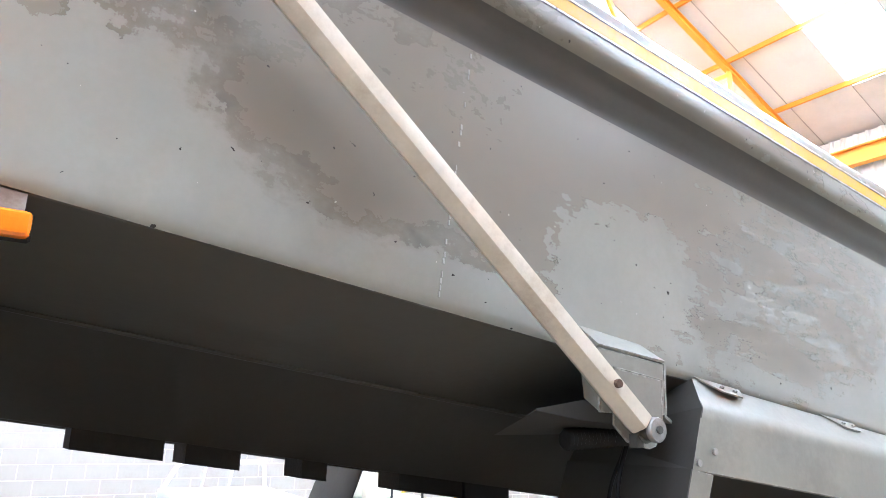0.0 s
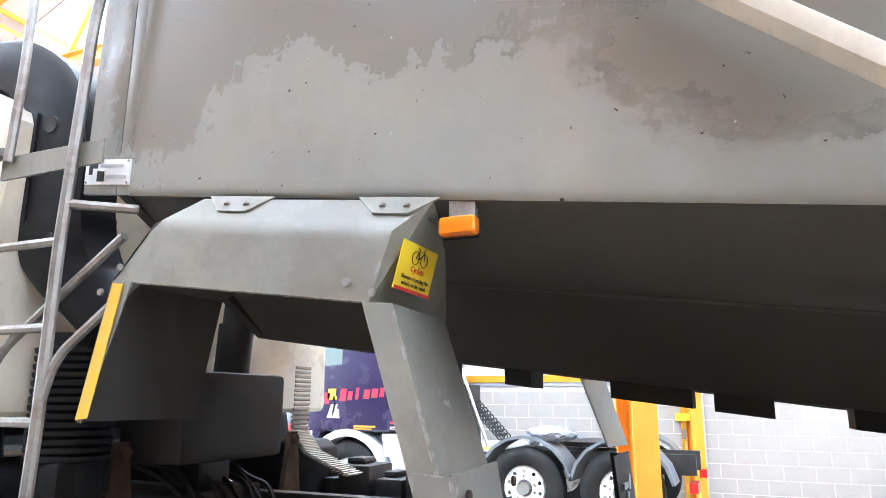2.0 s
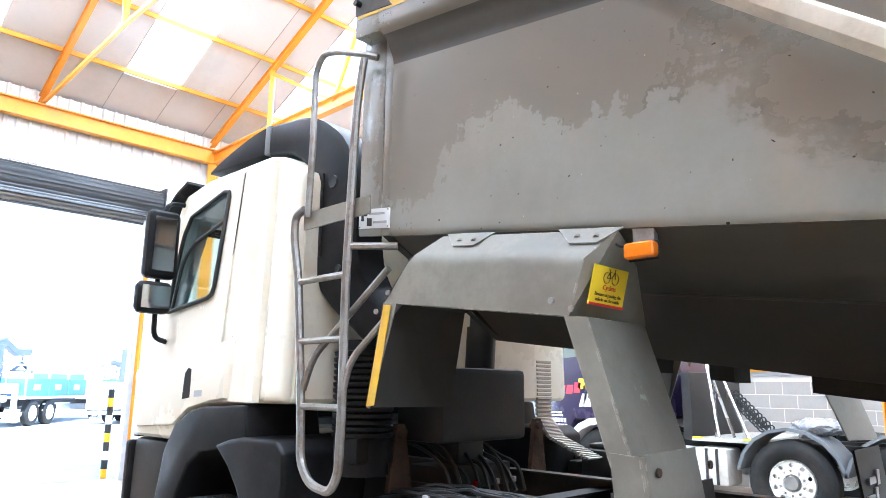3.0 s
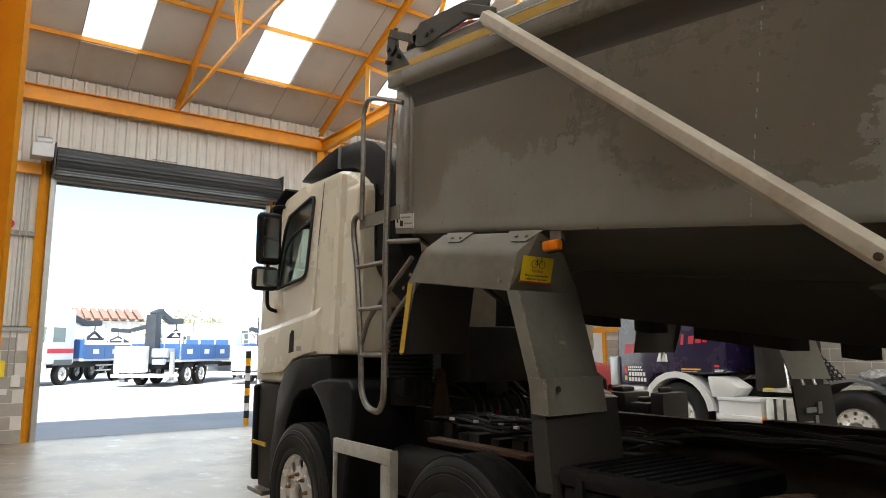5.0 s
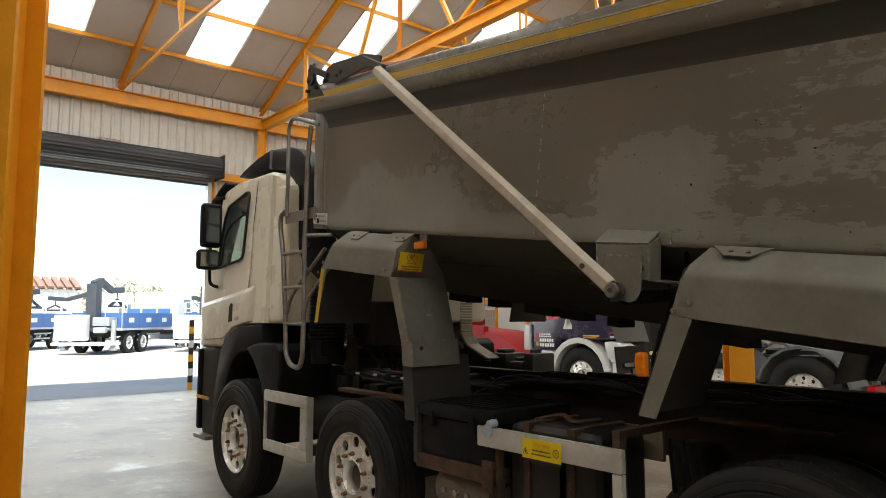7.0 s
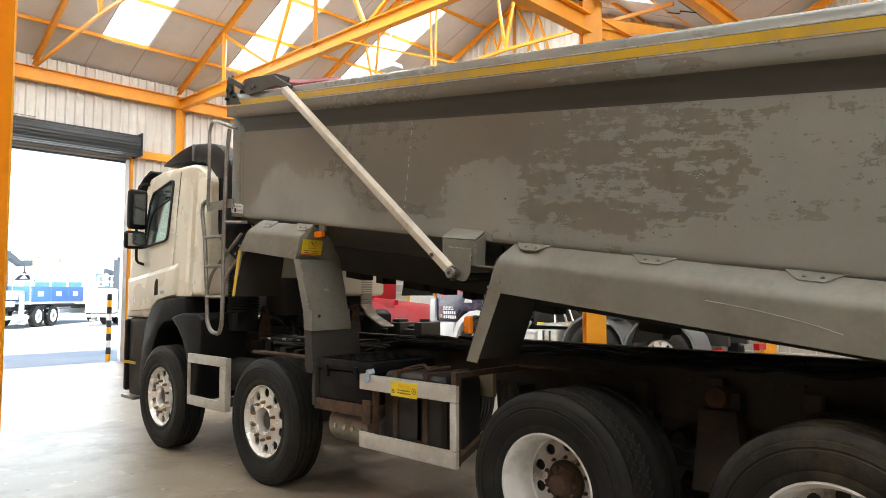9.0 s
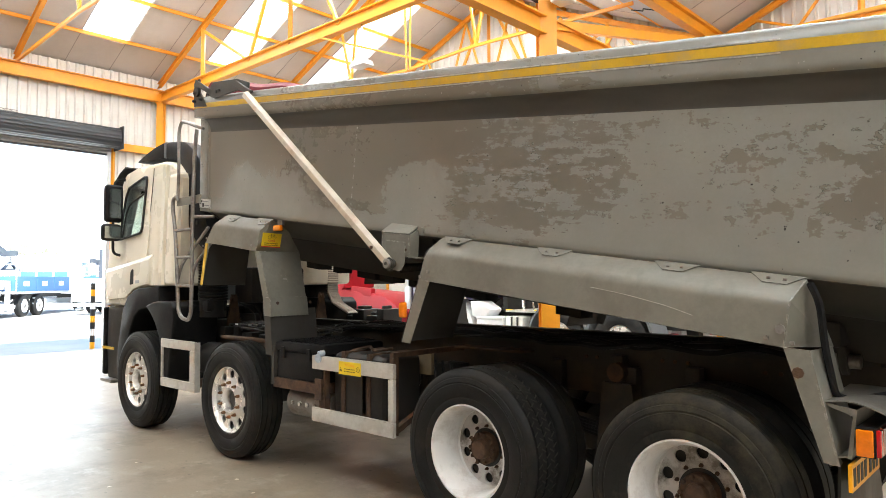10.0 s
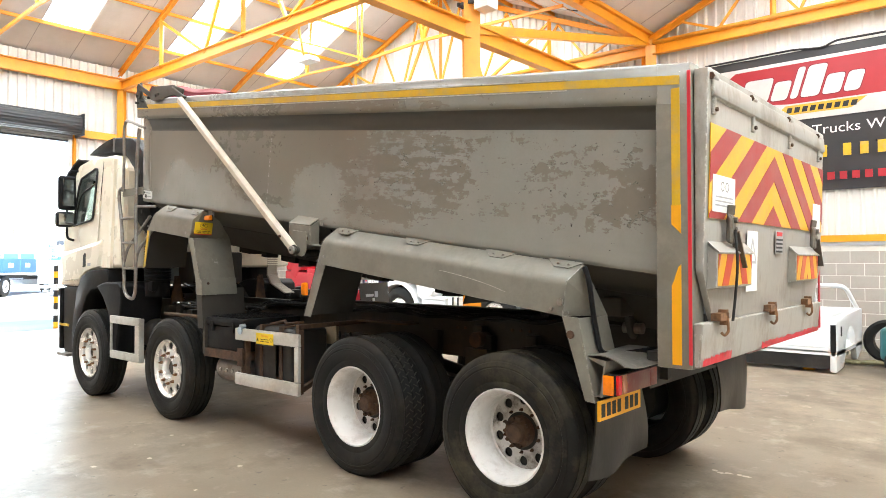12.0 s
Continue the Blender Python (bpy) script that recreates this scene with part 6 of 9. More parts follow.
for k in range(7):
    x = -3.45 + 0.2 * k
    bm = boxes((x, x + 0.035, -0.80 + 0.03 * (k % 3), -0.785 + 0.03 * (k % 3), 1.15, 1.165))
    part("cable_tag", bm, WHITE, lorry, "small white cable tag")
for k in range(10):
    x = -3.85 + 0.17 * k
    bm = boxes((x, x + 0.08 + 0.05 * rnd.random(), -0.78 + 0.1 * rnd.random(), -0.55, 1.0, 1.06 + 0.08 * rnd.random()))
    bevel(bm, 0.012, 2)
    part("valve_block", bm, BLACK, lorry)
bm = boxes((-3.5, -2.6, -0.93, -0.84, 1.02, 1.05))
bevel(bm, 0.006, 1)
part("support_bracket", bm, RUST, lorry, "grimy steel support bar over the frame")
bm = bmesh.new()
cyl(bm, (-4.05, -0.78, 0.78), (-3.35, -0.78, 0.78), 0.17, 18)
part("air_tank", bm, BLACK, lorry, "dirty black cylindrical air tank")
bm = bmesh.new()
cyl(bm, (-2.02, -1.02, 0.60), (-1.46, -1.02, 0.60), 0.13, 18)
tank = part("air_tank", bm, STEEL, lorry, "dirty grey air tank with drain fittings")
for x in (-1.93, -1.83, -1.73, -1.63):
    bm = bmesh.new()
    cyl(bm, (x, -1.14, 0.60), (x, -1.165, 0.60), 0.018, 8)
    part("fitting", bm, CHROME, tank)
# far-side tanks and valves beside the frame
for x0, x1, z0, z1 in ((-4.10, -3.86, 0.95, 1.16), (-3.84, -3.62, 0.95, 1.24), (-3.58, -3.40, 0.95, 1.17), (-3.38, -3.26, 0.95, 1.25)):
    bm = boxes((x0, x1, 1.05, 1.36, z0, z1), (x0 + 0.03, x1 - 0.06, 1.10, 1.25, z1, z1 + 0.04))
    bevel(bm, 0.03, 2)
    part("far_valve", bm, BLACK, lorry, "dark valve canister on the far side of the frame")
# pale strip added to give the bright line along the frame's top
bm = boxes((-0.80, 0.16, -0.32, -0.16, 1.156, 1.182))
bevel(bm, 0.01, 2)
bright_strip = part("frame_line", bm, mat("frame_line_beige", (0.42, 0.37, 0.29), 0.8, 0, 0.15, 5, 60, 0.05, (0.2, 0.17, 0.13), 0.5, 6), lorry, "pale banded strip added on the frame as its bright line")
for k in range(6):
    part("strap", boxes((-0.72 + 0.15 * k, -0.685 + 0.15 * k, -0.325, -0.155, 1.154, 1.186)), BLACK, bright_strip)
# battery box
bm = boxes((-2.06, -1.45, -1.22, -0.62, 0.80, 1.02))
bevel(bm, 0.02, 2)
bat = part("battery_box", bm, PLASTIC, lorry, "ribbed black plastic battery box")
bm = boxes((-2.08, -1.43, -1.235, -0.60, 1.02, 1.10))
bevel(bm, 0.03, 2)
lid = part("lid", bm, PLASTIC, bat)
for k in range(9):
    part("lid_rib", boxes((-2.02 + 0.062 * k, -2.0 + 0.062 * k, -1.20, -0.64, 1.098, 1.11)), PLASTIC, bat)
for x in (-1.95, -1.6):
    part("clip", boxes((x - 0.02, x + 0.02, -1.245, -1.22, 0.97, 1.06)), PLASTIC, bat)
part("battery_tray", boxes((-2.1, -1.44, -1.23, -0.6, 0.72, 0.80), (-1.52, -1.44, -1.24, -1.22, 0.68, 0.84)), RUST, lorry, "rusty battery tray")
part("box_upright", boxes((-2.12, -2.085, -1.235, -1.2, 0.74, 1.06)), UNDER, lorry)


def guard(x0, x1, z0, z1, w, y=-1.24, v=0.06, closed=False):
    bm = bmesh.new()
    t = 0.03
    for a, b, c, d in ((x0, x1, z1 - w, z1), (x0, x1, z0, z0 + w), (x1 - v, x1, z0 + w + 0.002, z1 - w - 0.002)) + (((x0, x0 + 0.02, z0 + w + 0.002, z1 - w - 0.002),) if closed else ()):
        box(bm, a, b, y, y + t, c, d)
    bevel(bm, 0.006, 2)
    return bm


g1 = part("side_guard", guard(-4.155, -3.44, 0.52, 1.005, 0.088, v=0.095, closed=True), ALLOY, lorry, "alloy side guard frame behind the front wheel")
part("guard_post", boxes((-4.12, -4.05, -1.209, -1.16, 0.55, 0.97)), RUST, g1, "rusty guard post")
part("guard_carrier", boxes((-3.52, -3.46, -1.209, -0.5, 0.56, 0.64)), RUST, g1)
part("guard_end", boxes((-3.437, -3.425, -1.24, -1.185, 0.52, 1.0)), ALLOY, g1)
g2 = part("side_guard", guard(-1.555, -0.63, 0.515, 1.02, 0.105, v=0.055), ALLOY, lorry, "alloy side guard frame with a warning sticker")
part("guard_post", boxes((-1.50, -1.43, -1.209, -1.16, 0.55, 0.98)), RUST, g2, "rusty guard post")
part("guard_post", boxes((-1.06, -1.02, -1.15, -1.12, 0.5, 0.98)), RUST, g2)
part("guard_post", boxes((-0.70, -0.66, -1.209, -1.16, 0.52, 1.058)), RUST, g2, "rusty steel guard carrier")
part("guard_carrier", boxes((-0.70, -0.66, -1.209, -0.46, 1.06, 1.095)), RUST, g2, "rusty steel guard carrier")
bm = bmesh.new()
beam(bm, (-0.68, -1.17, 0.55), (-0.68, -0.5, 0.85), 0.04, 0.04)
part("guard_stay", bm, RUST, g2)
ws = part("sticker", boxes((-1.22, -0.97, -1.2425, -1.2405, 0.905, 1.0)), SIGNYEL, g2, "yellow warning sticker")
text("print", "Warning", 0.032, pose(-1.095, -1.2432, 0.968, 90), AMBERTAPE, ws, 'CENTER')
text("print", "Do not walk close to", 0.0135, pose(-1.095, -1.2432, 0.944, 90), INK, ws, 'CENTER')
text("print", "this vehicle at any time", 0.0135, pose(-1.095, -1.2432, 0.926, 90), INK, ws, 'CENTER')
bm = bmesh.new()
for c in ((-1.198, 0.935), (-1.0, 0.95)):
    ring = [(c[0] + 0.018 * math.cos(2 * math.pi * k / (3 if c[0] < -1.1 else 16) + math.pi / 2), -1.2435, c[1] + 0.018 * math.sin(2 * math.pi * k / (3 if c[0] < -1.1 else 16) + math.pi / 2)) for k in range(4 if c[0] < -1.1 else 17)]
    tube(bm, ring, 0.0016, 4)
    box(bm, c[0] - 0.002, c[0] + 0.002, -1.2442, -1.243, c[1] - 0.006, c[1] + 0.008)
part("print", bm, INK, ws)
part("print", boxes((-1.22, -0.97, -1.2425, -1.2405, 0.892, 0.904)), INK, ws)
bm = bmesh.new()
cyl(bm, (-1.47, -1.25, 1.0), (-1.47, -1.20, 1.0), 0.035, 14)
cyl(bm, (-1.45, -1.255, 1.035), (-1.44, -1.21, 1.045), 0.022, 10)
part("filler_lock", bm, CAPBLUE, g2, "pale blue tank filler cap")
# fuel tank
bm = boxes((-1.42, -0.815, -1.15, -0.76, 0.55, 1.05))
bevel(bm, 0.07, 3)
tank = part("fuel_tank", bm, BLACK, lorry, "black fuel tank with rusty straps")
for x in (-1.27, -0.98):
    bm = bmesh.new()
    box(bm, x - 0.02, x + 0.02, -1.16, -0.75, 0.54, 1.06)
    part("strap", bm, RUST, tank, "rusty tank strap")
bm = bmesh.new()
tube(bm, rounded([(-1.35, -1.0, 1.05), (-1.2, -0.95, 1.09), (-1.05, -1.05, 1.07), (-1.0, -0.9, 1.08)], 0.05), 0.012, 6)
part("hose", bm, RUST, tank)
part("data_plate", boxes((-0.99, -0.752, -0.735, -0.705, 0.885, 1.045)), mat("plate_cream", (0.24, 0.19, 0.115), 0.6, 0, 0.1, 5, 50, 0.05, (0.3, 0.25, 0.17), 0.4, 6), lorry, "dull brown-yellow metal cover plate")
# black box and cylinder added to fill the gap with darkness
bm = boxes((-0.74, -0.56, -0.70, -0.5, 0.60, 0.98))
bevel(bm, 0.03, 2)
part("dark_fill_box", bm, BLACK, lorry, "black filler box added beside the chassis rail")
bm = bmesh.new()
cyl(bm, (-0.50, -0.60, 0.80), (0.30, -0.60, 0.80), 0.115, 20)
bevel(bm, 0.03, 2)
part("air_tank", bm, BLACK, lorry, "black filler cylinder added beside the chassis rail")
for k in range(3):
    bm = bmesh.new()
    tube(bm, rounded([(-0.72 + 0.07 * k, -0.72, 1.0), (-0.68 + 0.09 * k, -0.76, 0.8), (-0.66 + 0.11 * k, -0.74, 0.62 + 0.05 * k), (-0.5 + 0.1 * k, -0.64, 0.56)], 0.08), 0.011, 6)
    part("air_hose", bm, PLASTIC, lorry, "black air hose")
part("step_bar", boxes((-0.62, 0.0, -0.62, -0.47, 1.09, 1.105)), RUST, lorry)
# rear wing ends: shelf, lamp, plate, flap
for s in (-1, 1):
    # bent sheet, its outer rear corner drooping
    bm = bmesh.new()
    corner = ((2.03, 1.30, 1.092), (2.02, 0.74, 1.10), (2.43, 0.80, 1.04), (2.29, 1.345, 1.062))
    grid = []
    for i in range(9):
        row = []
        for k in range(9):
            u, v = i / 8, k / 8
            p = [(corner[0][c] * (1 - u) + corner[3][c] * u) * (1 - v) + (corner[1][c] * (1 - u) + corner[2][c] * u) * v for c in range(3)]
            row.append(Vector((p[0], s * p[1], p[2] + 0.028 * math.sin(math.pi * u) - 0.012 * math.sin(2.6 * math.pi * v) * u)))
        grid.append(row)
    tops = [[bm.verts.new(p) for p in row] for row in grid]
    lows = [[bm.verts.new(p - Vector((0, 0, 0.005))) for p in row] for row in grid]
    for i in range(8):
        for k in range(8):
            bm.faces.new((tops[i][k], tops[i + 1][k], tops[i + 1][k + 1], tops[i][k + 1]))
            bm.faces.new((lows[i][k], lows[i][k + 1], lows[i + 1][k + 1], lows[i + 1][k]))
        for k in (0, 8):
            bm.faces.new((tops[i][k], lows[i][k], lows[i + 1][k], tops[i + 1][k]))
            bm.faces.new((tops[k][i], tops[k][i + 1], lows[k][i + 1], lows[k][i]))
    wing = part("wing_shelf", bm, SHELFGREY, lorry, "bent scuffed alloy shelf over the rear lamp", 50)
    ya, yb = s * 1.34, s * 0.84
    bm = boxes((2.16, 2.232, min(ya, yb), max(ya, yb), 0.893, 1.012))
    bevel(bm, 0.008, 2)
    lamp = part("rear_lamp", bm, PLASTIC, lorry, "red and amber rear lamp cluster in a black housing")
    for nm, a, b, m_, lab in (("red_lens", 1.333, 1.29, REDLENS, "red tail lens"), ("stop_lens", 1.287, 1.225, BRICKLENS, "dull orange-red stop lens"),
                              ("red_lens", 1.222, 0.94, DULLRED, "dusty dark red lens"), ("end_lens", 0.937, 0.845, DULLRED, "dusty dark red lens")):
        bm = boxes((2.228, 2.248, min(s * a, s * b), max(s * a, s * b), 0.90, 1.005))
        bevel(bm, 0.005, 2)
        part(nm, bm, m_, lamp, lab)
    bm = boxes((2.165, 2.225, min(s * 1.357, s * 1.338), max(s * 1.357, s * 1.338), 0.90, 1.005))
    bevel(bm, 0.006, 2)
    side = part("lens_side", bm, AMBER, lamp, "amber indicator lens on the lamp's end")
    bm = bmesh.new()
    cyl(bm, (2.195, s * 1.356, 0.952), (2.195, s * 1.36, 0.952), 0.02, 14)
    part("lens_ring", bm, AMBER, side)
    bm = bmesh.new()
    plate(bm, [(2.045, s * 1.30, 1.088), (2.165, s * 1.31, 1.074), (2.15, s * 1.31, 1.045), (2.06, s * 1.30, 1.075)], 0.005)
    plate(bm, [(2.165, s * 1.31, 1.074), (2.15, s * 1.31, 1.045), (2.126, s * 1.31, 0.875), (2.142, s * 1.31, 0.875)], 0.005)
    plate(bm, [(2.16, s * 1.31, 1.074), (2.135, s * 1.31, 0.875), (2.135, s * 0.95, 0.875), (2.16, s * 0.95, 1.07)], 0.005)
    plate(bm, [(2.07, s * 1.31, 0.87), (2.137, s * 1.31, 0.88), (2.137, s * 1.0, 0.88), (2.07, s * 1.0, 0.87)], 0.005)
    part("lamp_bracket", bm, SHELFGREY, wing, "folded alloy lamp bracket", 20)
    if s < 0:
        npl = part("number_plate", boxes((2.138, 2.152, -1.365, -0.865, 0.755, 0.862)), AMBERTAPE, lorry, "yellow number plate with dark bars")
        for k in range(7):
            y = -1.345 + 0.062 * k + (0.03 if k > 3 else 0)
            part("print", boxes((2.1515, 2.1535, y, y + 0.042, 0.773, 0.845)), INK, npl)
    bm = bmesh.new()
    cols = []
    for i in range(9):
        u = i / 8
        col = []
        for k in range(10):
            v = k / 9
            y = 1.285 - (0.55 if s < 0 else 0.72) * u + (0.05 * (1 - u) - 0.015 * u) * v ** 1.5
            z = 0.87 - (0.455 - 0.05 * u + 0.012 * math.sin(2 * math.pi * u)) * v + 0.02 * max(0, u - 0.8) * 5 * v ** 4
            x = 2.095 + 0.035 * math.sin(2.6 * v) * (0.4 + 0.6 * u) + 0.02 * math.sin(math.pi * u) + 0.022 * math.sin(2.2 * math.pi * u) * v ** 2 - 0.035 * (1 - u) * v
            col.append(Vector((x, s * y, z)))
        cols.append(col)
    front = [[bm.verts.new(p) for p in c] for c in cols]
    back = [[bm.verts.new(p + Vector((-0.011, 0, 0))) for p in c] for c in cols]
    for i in range(8):
        for k in range(9):
            bm.faces.new((front[i][k], front[i + 1][k], front[i + 1][k + 1], front[i][k + 1]))
            bm.faces.new((back[i][k], back[i][k + 1], back[i + 1][k + 1], back[i + 1][k]))
        for k in (0, 9):
            bm.faces.new((front[i][k], back[i][k], back[i + 1][k], front[i + 1][k]))
    for i in (0, 8):
        for k in range(9):
            bm.faces.new((front[i][k], front[i][k + 1], back[i][k + 1], back[i][k]))
    part("mud_flap", bm, FLAPGREY, lorry, "curved dusty rubber mud flap")
bm = bmesh.new()
box(bm, 1.95, 2.10, -0.62, 0.62, 0.82, 0.95)
box(bm, 2.34, 2.46, -0.62, 0.62, 1.025, 1.07)
part("rear_cross_beam", bm, BLACK, lorry, "black rear cross beam under the body")
bm = bmesh.new()
tube(bm, rounded([(1.98, -1.21, 1.58), (2.02, -1.23, 1.50), (2.03, -1.2, 1.30), (2.06, -1.18, 1.10), (2.10, -1.12, 1.08), (2.3, -0.95, 1.12), (2.5, -0.8, 1.1)], 0.06), 0.016, 7)
part("lamp_conduit", bm, PLASTIC, lorry, "black corrugated lamp conduit")
# tipping hinge, its cover and a small air tank between the rails
bm = boxes((1.86, 2.0, -0.80, -0.22, 1.27, 1.39))
bevel(bm, 0.02, 2)
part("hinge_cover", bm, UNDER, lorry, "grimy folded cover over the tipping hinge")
bm = bmesh.new()
prism_x(bm, [(-0.66, 1.27), (-0.46, 1.27), (-0.50, 1.15), (-0.55, 1.11), (-0.60, 1.15)], 1.94, 1.98)
bevel(bm, 0.008, 1)
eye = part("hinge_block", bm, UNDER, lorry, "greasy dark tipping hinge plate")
bm = bmesh.new()
cyl(bm, (1.90, -0.555, 1.185), (2.03, -0.555, 1.185), 0.036, 14)
part("hinge_pin", bm, STEEL, eye, "greasy steel hinge pin")
bm = bmesh.new()
cyl(bm, (2.0, -0.30, 1.12), (2.0, 0.30, 1.12), 0.075, 18)
bevel(bm, 0.02, 2)
part("air_tank", bm, mat("tank_brown", (0.10, 0.075, 0.05), 0.6, 0, 0.2, 5, 60, 0.06, (0.05, 0.04, 0.03), 0.5, 6.0), lorry, "small brown air tank by the rear hinge")

# -- cab --
CY = 1.15
side = [(-5.89, 1.31), (-5.86, 1.50), (-5.80, 2.08), (-5.50, 2.80), (-5.42, 2.875), (-5.15, 2.915), (-4.42, 2.905), (-4.28, 2.87), (-4.12, 2.79), (-4.01, 2.70), (-4.01, 1.55), (-4.34, 1.545), (-4.90, 1.51), (-5.11, 1.43), (-5.23, 1.31)]
bm = bmesh.new()
prism_y(bm, side, -CY, CY)
for v in bm.verts:
    if v.co.z > 2.0:
        v.co.y *= 1 - 0.045 * (v.co.z - 2.0)
bevel(bm, 0.05, 3, 20)
cab = part("cab", bm, CREAM, lorry, "cream-white day cab")


def carve(ob, *cutters):
    """Cuts the cutters out of a mesh; the cut faces take the dark trim."""
    for cb in cutters:
        tmp = bpy.data.objects.new("cutter", mesh_of("cutter", cb, TRIM, 0))
        scene.collection.objects.link(tmp)
        mod = ob.modifiers.new("cut", 'BOOLEAN')
        mod.object, mod.operation, mod.solver, mod.material_mode = tmp, 'DIFFERENCE', 'EXACT', 'TRANSFER'
        me = bpy.data.meshes.new_from_object(ob.evaluated_get(bpy.context.evaluated_depsgraph_get()))
        ob.modifiers.clear()
        me.shade_smooth()
        me.set_sharp_from_angle(angle=radians(22))
        ob.data = me
        bpy.data.objects.remove(tmp)


TRIM = mat("cab_trim", (0.34, 0.34, 0.33), 0.7, 0, 0.1, 4, 60, 0.05)
SIDE_WIN = [(-5.43, 2.085), (-5.395, 2.36), (-5.34, 2.58), (-5.27, 2.685), (-4.86, 2.775), (-4.81, 2.765), (-4.80, 2.73), (-4.85, 2.20), (-4.87, 2.155), (-4.92, 2.135)]


def window_hole():
    cb = bmesh.new()
    prism_y(cb, SIDE_WIN, -1.6, 1.6)
    return cb


room = bmesh.new()
prism_y(room, [(-5.62, 1.35), (-5.62, 2.10), (-5.40, 2.74), (-5.0, 2.86), (-4.35, 2.86), (-4.35, 1.35)], -1.06, 1.06)
screen_hole = bmesh.new()
extrude(screen_hole, [(-6.0, y, z) for y, z in ((-0.96, 2.16), (0.96, 2.16), (0.92, 2.70), (-0.92, 2.70))], [(-5.35, y, z) for y, z in ((-0.96, 2.16), (0.96, 2.16), (0.92, 2.70), (-0.92, 2.70))])
carve(cab, room, window_hole(), screen_hole)
for s in (-1, 1):
    bm = boxes((-5.05, -4.60, s * 0.6 - 0.26, s * 0.6 + 0.26, 1.45, 1.72), (-4.70, -4.55, s * 0.6 - 0.24, s * 0.6 + 0.24, 1.70, 2.32), (-4.68, -4.58, s * 0.6 - 0.13, s * 0.6 + 0.13, 2.30, 2.52))
    bevel(bm, 0.04, 2)
    part("seat", bm, PLASTIC, cab, "black cab seat")
bm = bmesh.new()
tube(bm, [(-5.34 + 0.08 * math.cos(a), -0.6 + 0.22 * math.sin(a), 2.02 + 0.20 * math.cos(a)) for a in [2 * math.pi * k / 24 for k in range(25)]], 0.014, 6)
part("steering_wheel", bm, PLASTIC, cab, "black steering wheel")


def yside(z, off=0.0):
    return -(CY * (1 - 0.045 * max(0, z - 2.0)) + off)


def on_side(parent, name, pts, material, off, t=0.004, label="", s=1):
    bm = bmesh.new()
    loop = [Vector((x, s * yside(z, off), z)) for x, z in pts]
    extrude(bm, loop, [p + Vector((0, s * t, 0)) for p in loop])
    return part(name, bm, material, parent, label)


for s in (1, -1):
    dr = on_side(cab, "door", [(-5.74, 1.53), (-5.62, 2.15), (-5.36, 2.79), (-4.67, 2.85), (-4.72, 1.87), (-4.73, 1.55), (-5.0, 1.51), (-5.2, 1.38), (-5.74, 1.36)], CREAM, 0.006, 0.012, "cream cab door", s)
    carve(dr, window_hole())
    on_side(dr, "window", SIDE_WIN, GLASS, 0.004, 0.005, "greenish side window", s).visible_shadow = False
    bm = bmesh.new()
    tube(bm, [Vector((x, s * yside(z, 0.014), z)) for x, z in SIDE_WIN + SIDE_WIN[:1]], 0.013, 6)
    part("window_seal", bm, INK, dr)
    bm = bmesh.new()
    tube(bm, [Vector((x, s * yside(z, 0.012), z)) for x, z in [(v.x, v.y) for v in rounded([(-5.38, 2.09, 0), (-5.31, 2.40, 0), (-5.20, 2.50, 0), (-4.83, 2.585, 0)], 0.08)]], 0.010, 6)
    part("window_divider", bm, INK, dr)
    on_side(dr, "door_handle", [(-5.075, 1.555), (-4.985, 1.565), (-4.985, 1.725), (-5.02, 1.735), (-5.06, 1.70)], PLASTIC, 0.037, 0.05, "recessed black door handle", s)
    on_side(dr, "print", [(-4.93, 1.57), (-4.84, 1.575), (-4.84, 1.61), (-4.93, 1.605)], CAPGREY, 0.0355, 0.002, "", s)
    # pressed lower panel: proud of the door, chamfered at the waist and at its rear end
    outer = [(-5.80, 1.745), (-5.30, 1.80), (-4.74, 1.865), (-4.555, 1.895), (-4.555, 1.56), (-4.75, 1.545), (-5.0, 1.50), (-5.19, 1.40), (-5.72, 1.37)]
    inset = [(-5.78, 1.70), (-5.30, 1.755), (-4.76, 1.815), (-4.60, 1.835), (-4.60, 1.57), (-4.75, 1.555), (-5.0, 1.51), (-5.185, 1.41), (-5.70, 1.38)]
    bm = bmesh.new()
    extrude(bm, [(x, s * yside(z, 0.004), z) for x, z in outer], [(x, s * yside(z, 0.034), z) for x, z in inset])
    bevel(bm, 0.006, 2)
    part("lower_panel", bm, CREAM, cab, "cream pressed lower door panel")
    # fluted panel between the door and the rear corner
    bm = bmesh.new()
    flute = [(-4.645, 0.002), (-4.63, 0.014), (-4.46, 0.014), (-4.435, 0.004), (-4.415, 0.004), (-4.385, 0.03), (-4.30, 0.034), (-4.285, 0.002)]
    lo_, hi_ = 1.552, 2.86
    extrude(bm, [(x, s * yside(lo_, o), lo_) for x, o in flute], [(x, s * yside(hi_, o), hi_ - 0.10 * max(0, x + 4.46)) for x, o in flute])
    part("fluted_panel", bm, CREAM, cab, "cream fluted cab side panel")
    bm = bmesh.new()
    tube(bm, [Vector((x, s * yside(z, 0.001), z)) for x, z in ((-4.556, 1.55), (-4.553, 1.88), (-4.60, 1.90))], 0.003, 5)
    part("panel_gap", bm, TRIM, cab)
    bm = bmesh.new()
    tube(bm, [Vector((x, s * yside(z, 0.0), z)) for x, z in ((-4.735, 1.88), (-4.695, 2.4), (-4.66, 2.86))], 0.0035, 5)
    part("door_gap", bm, INK, cab)
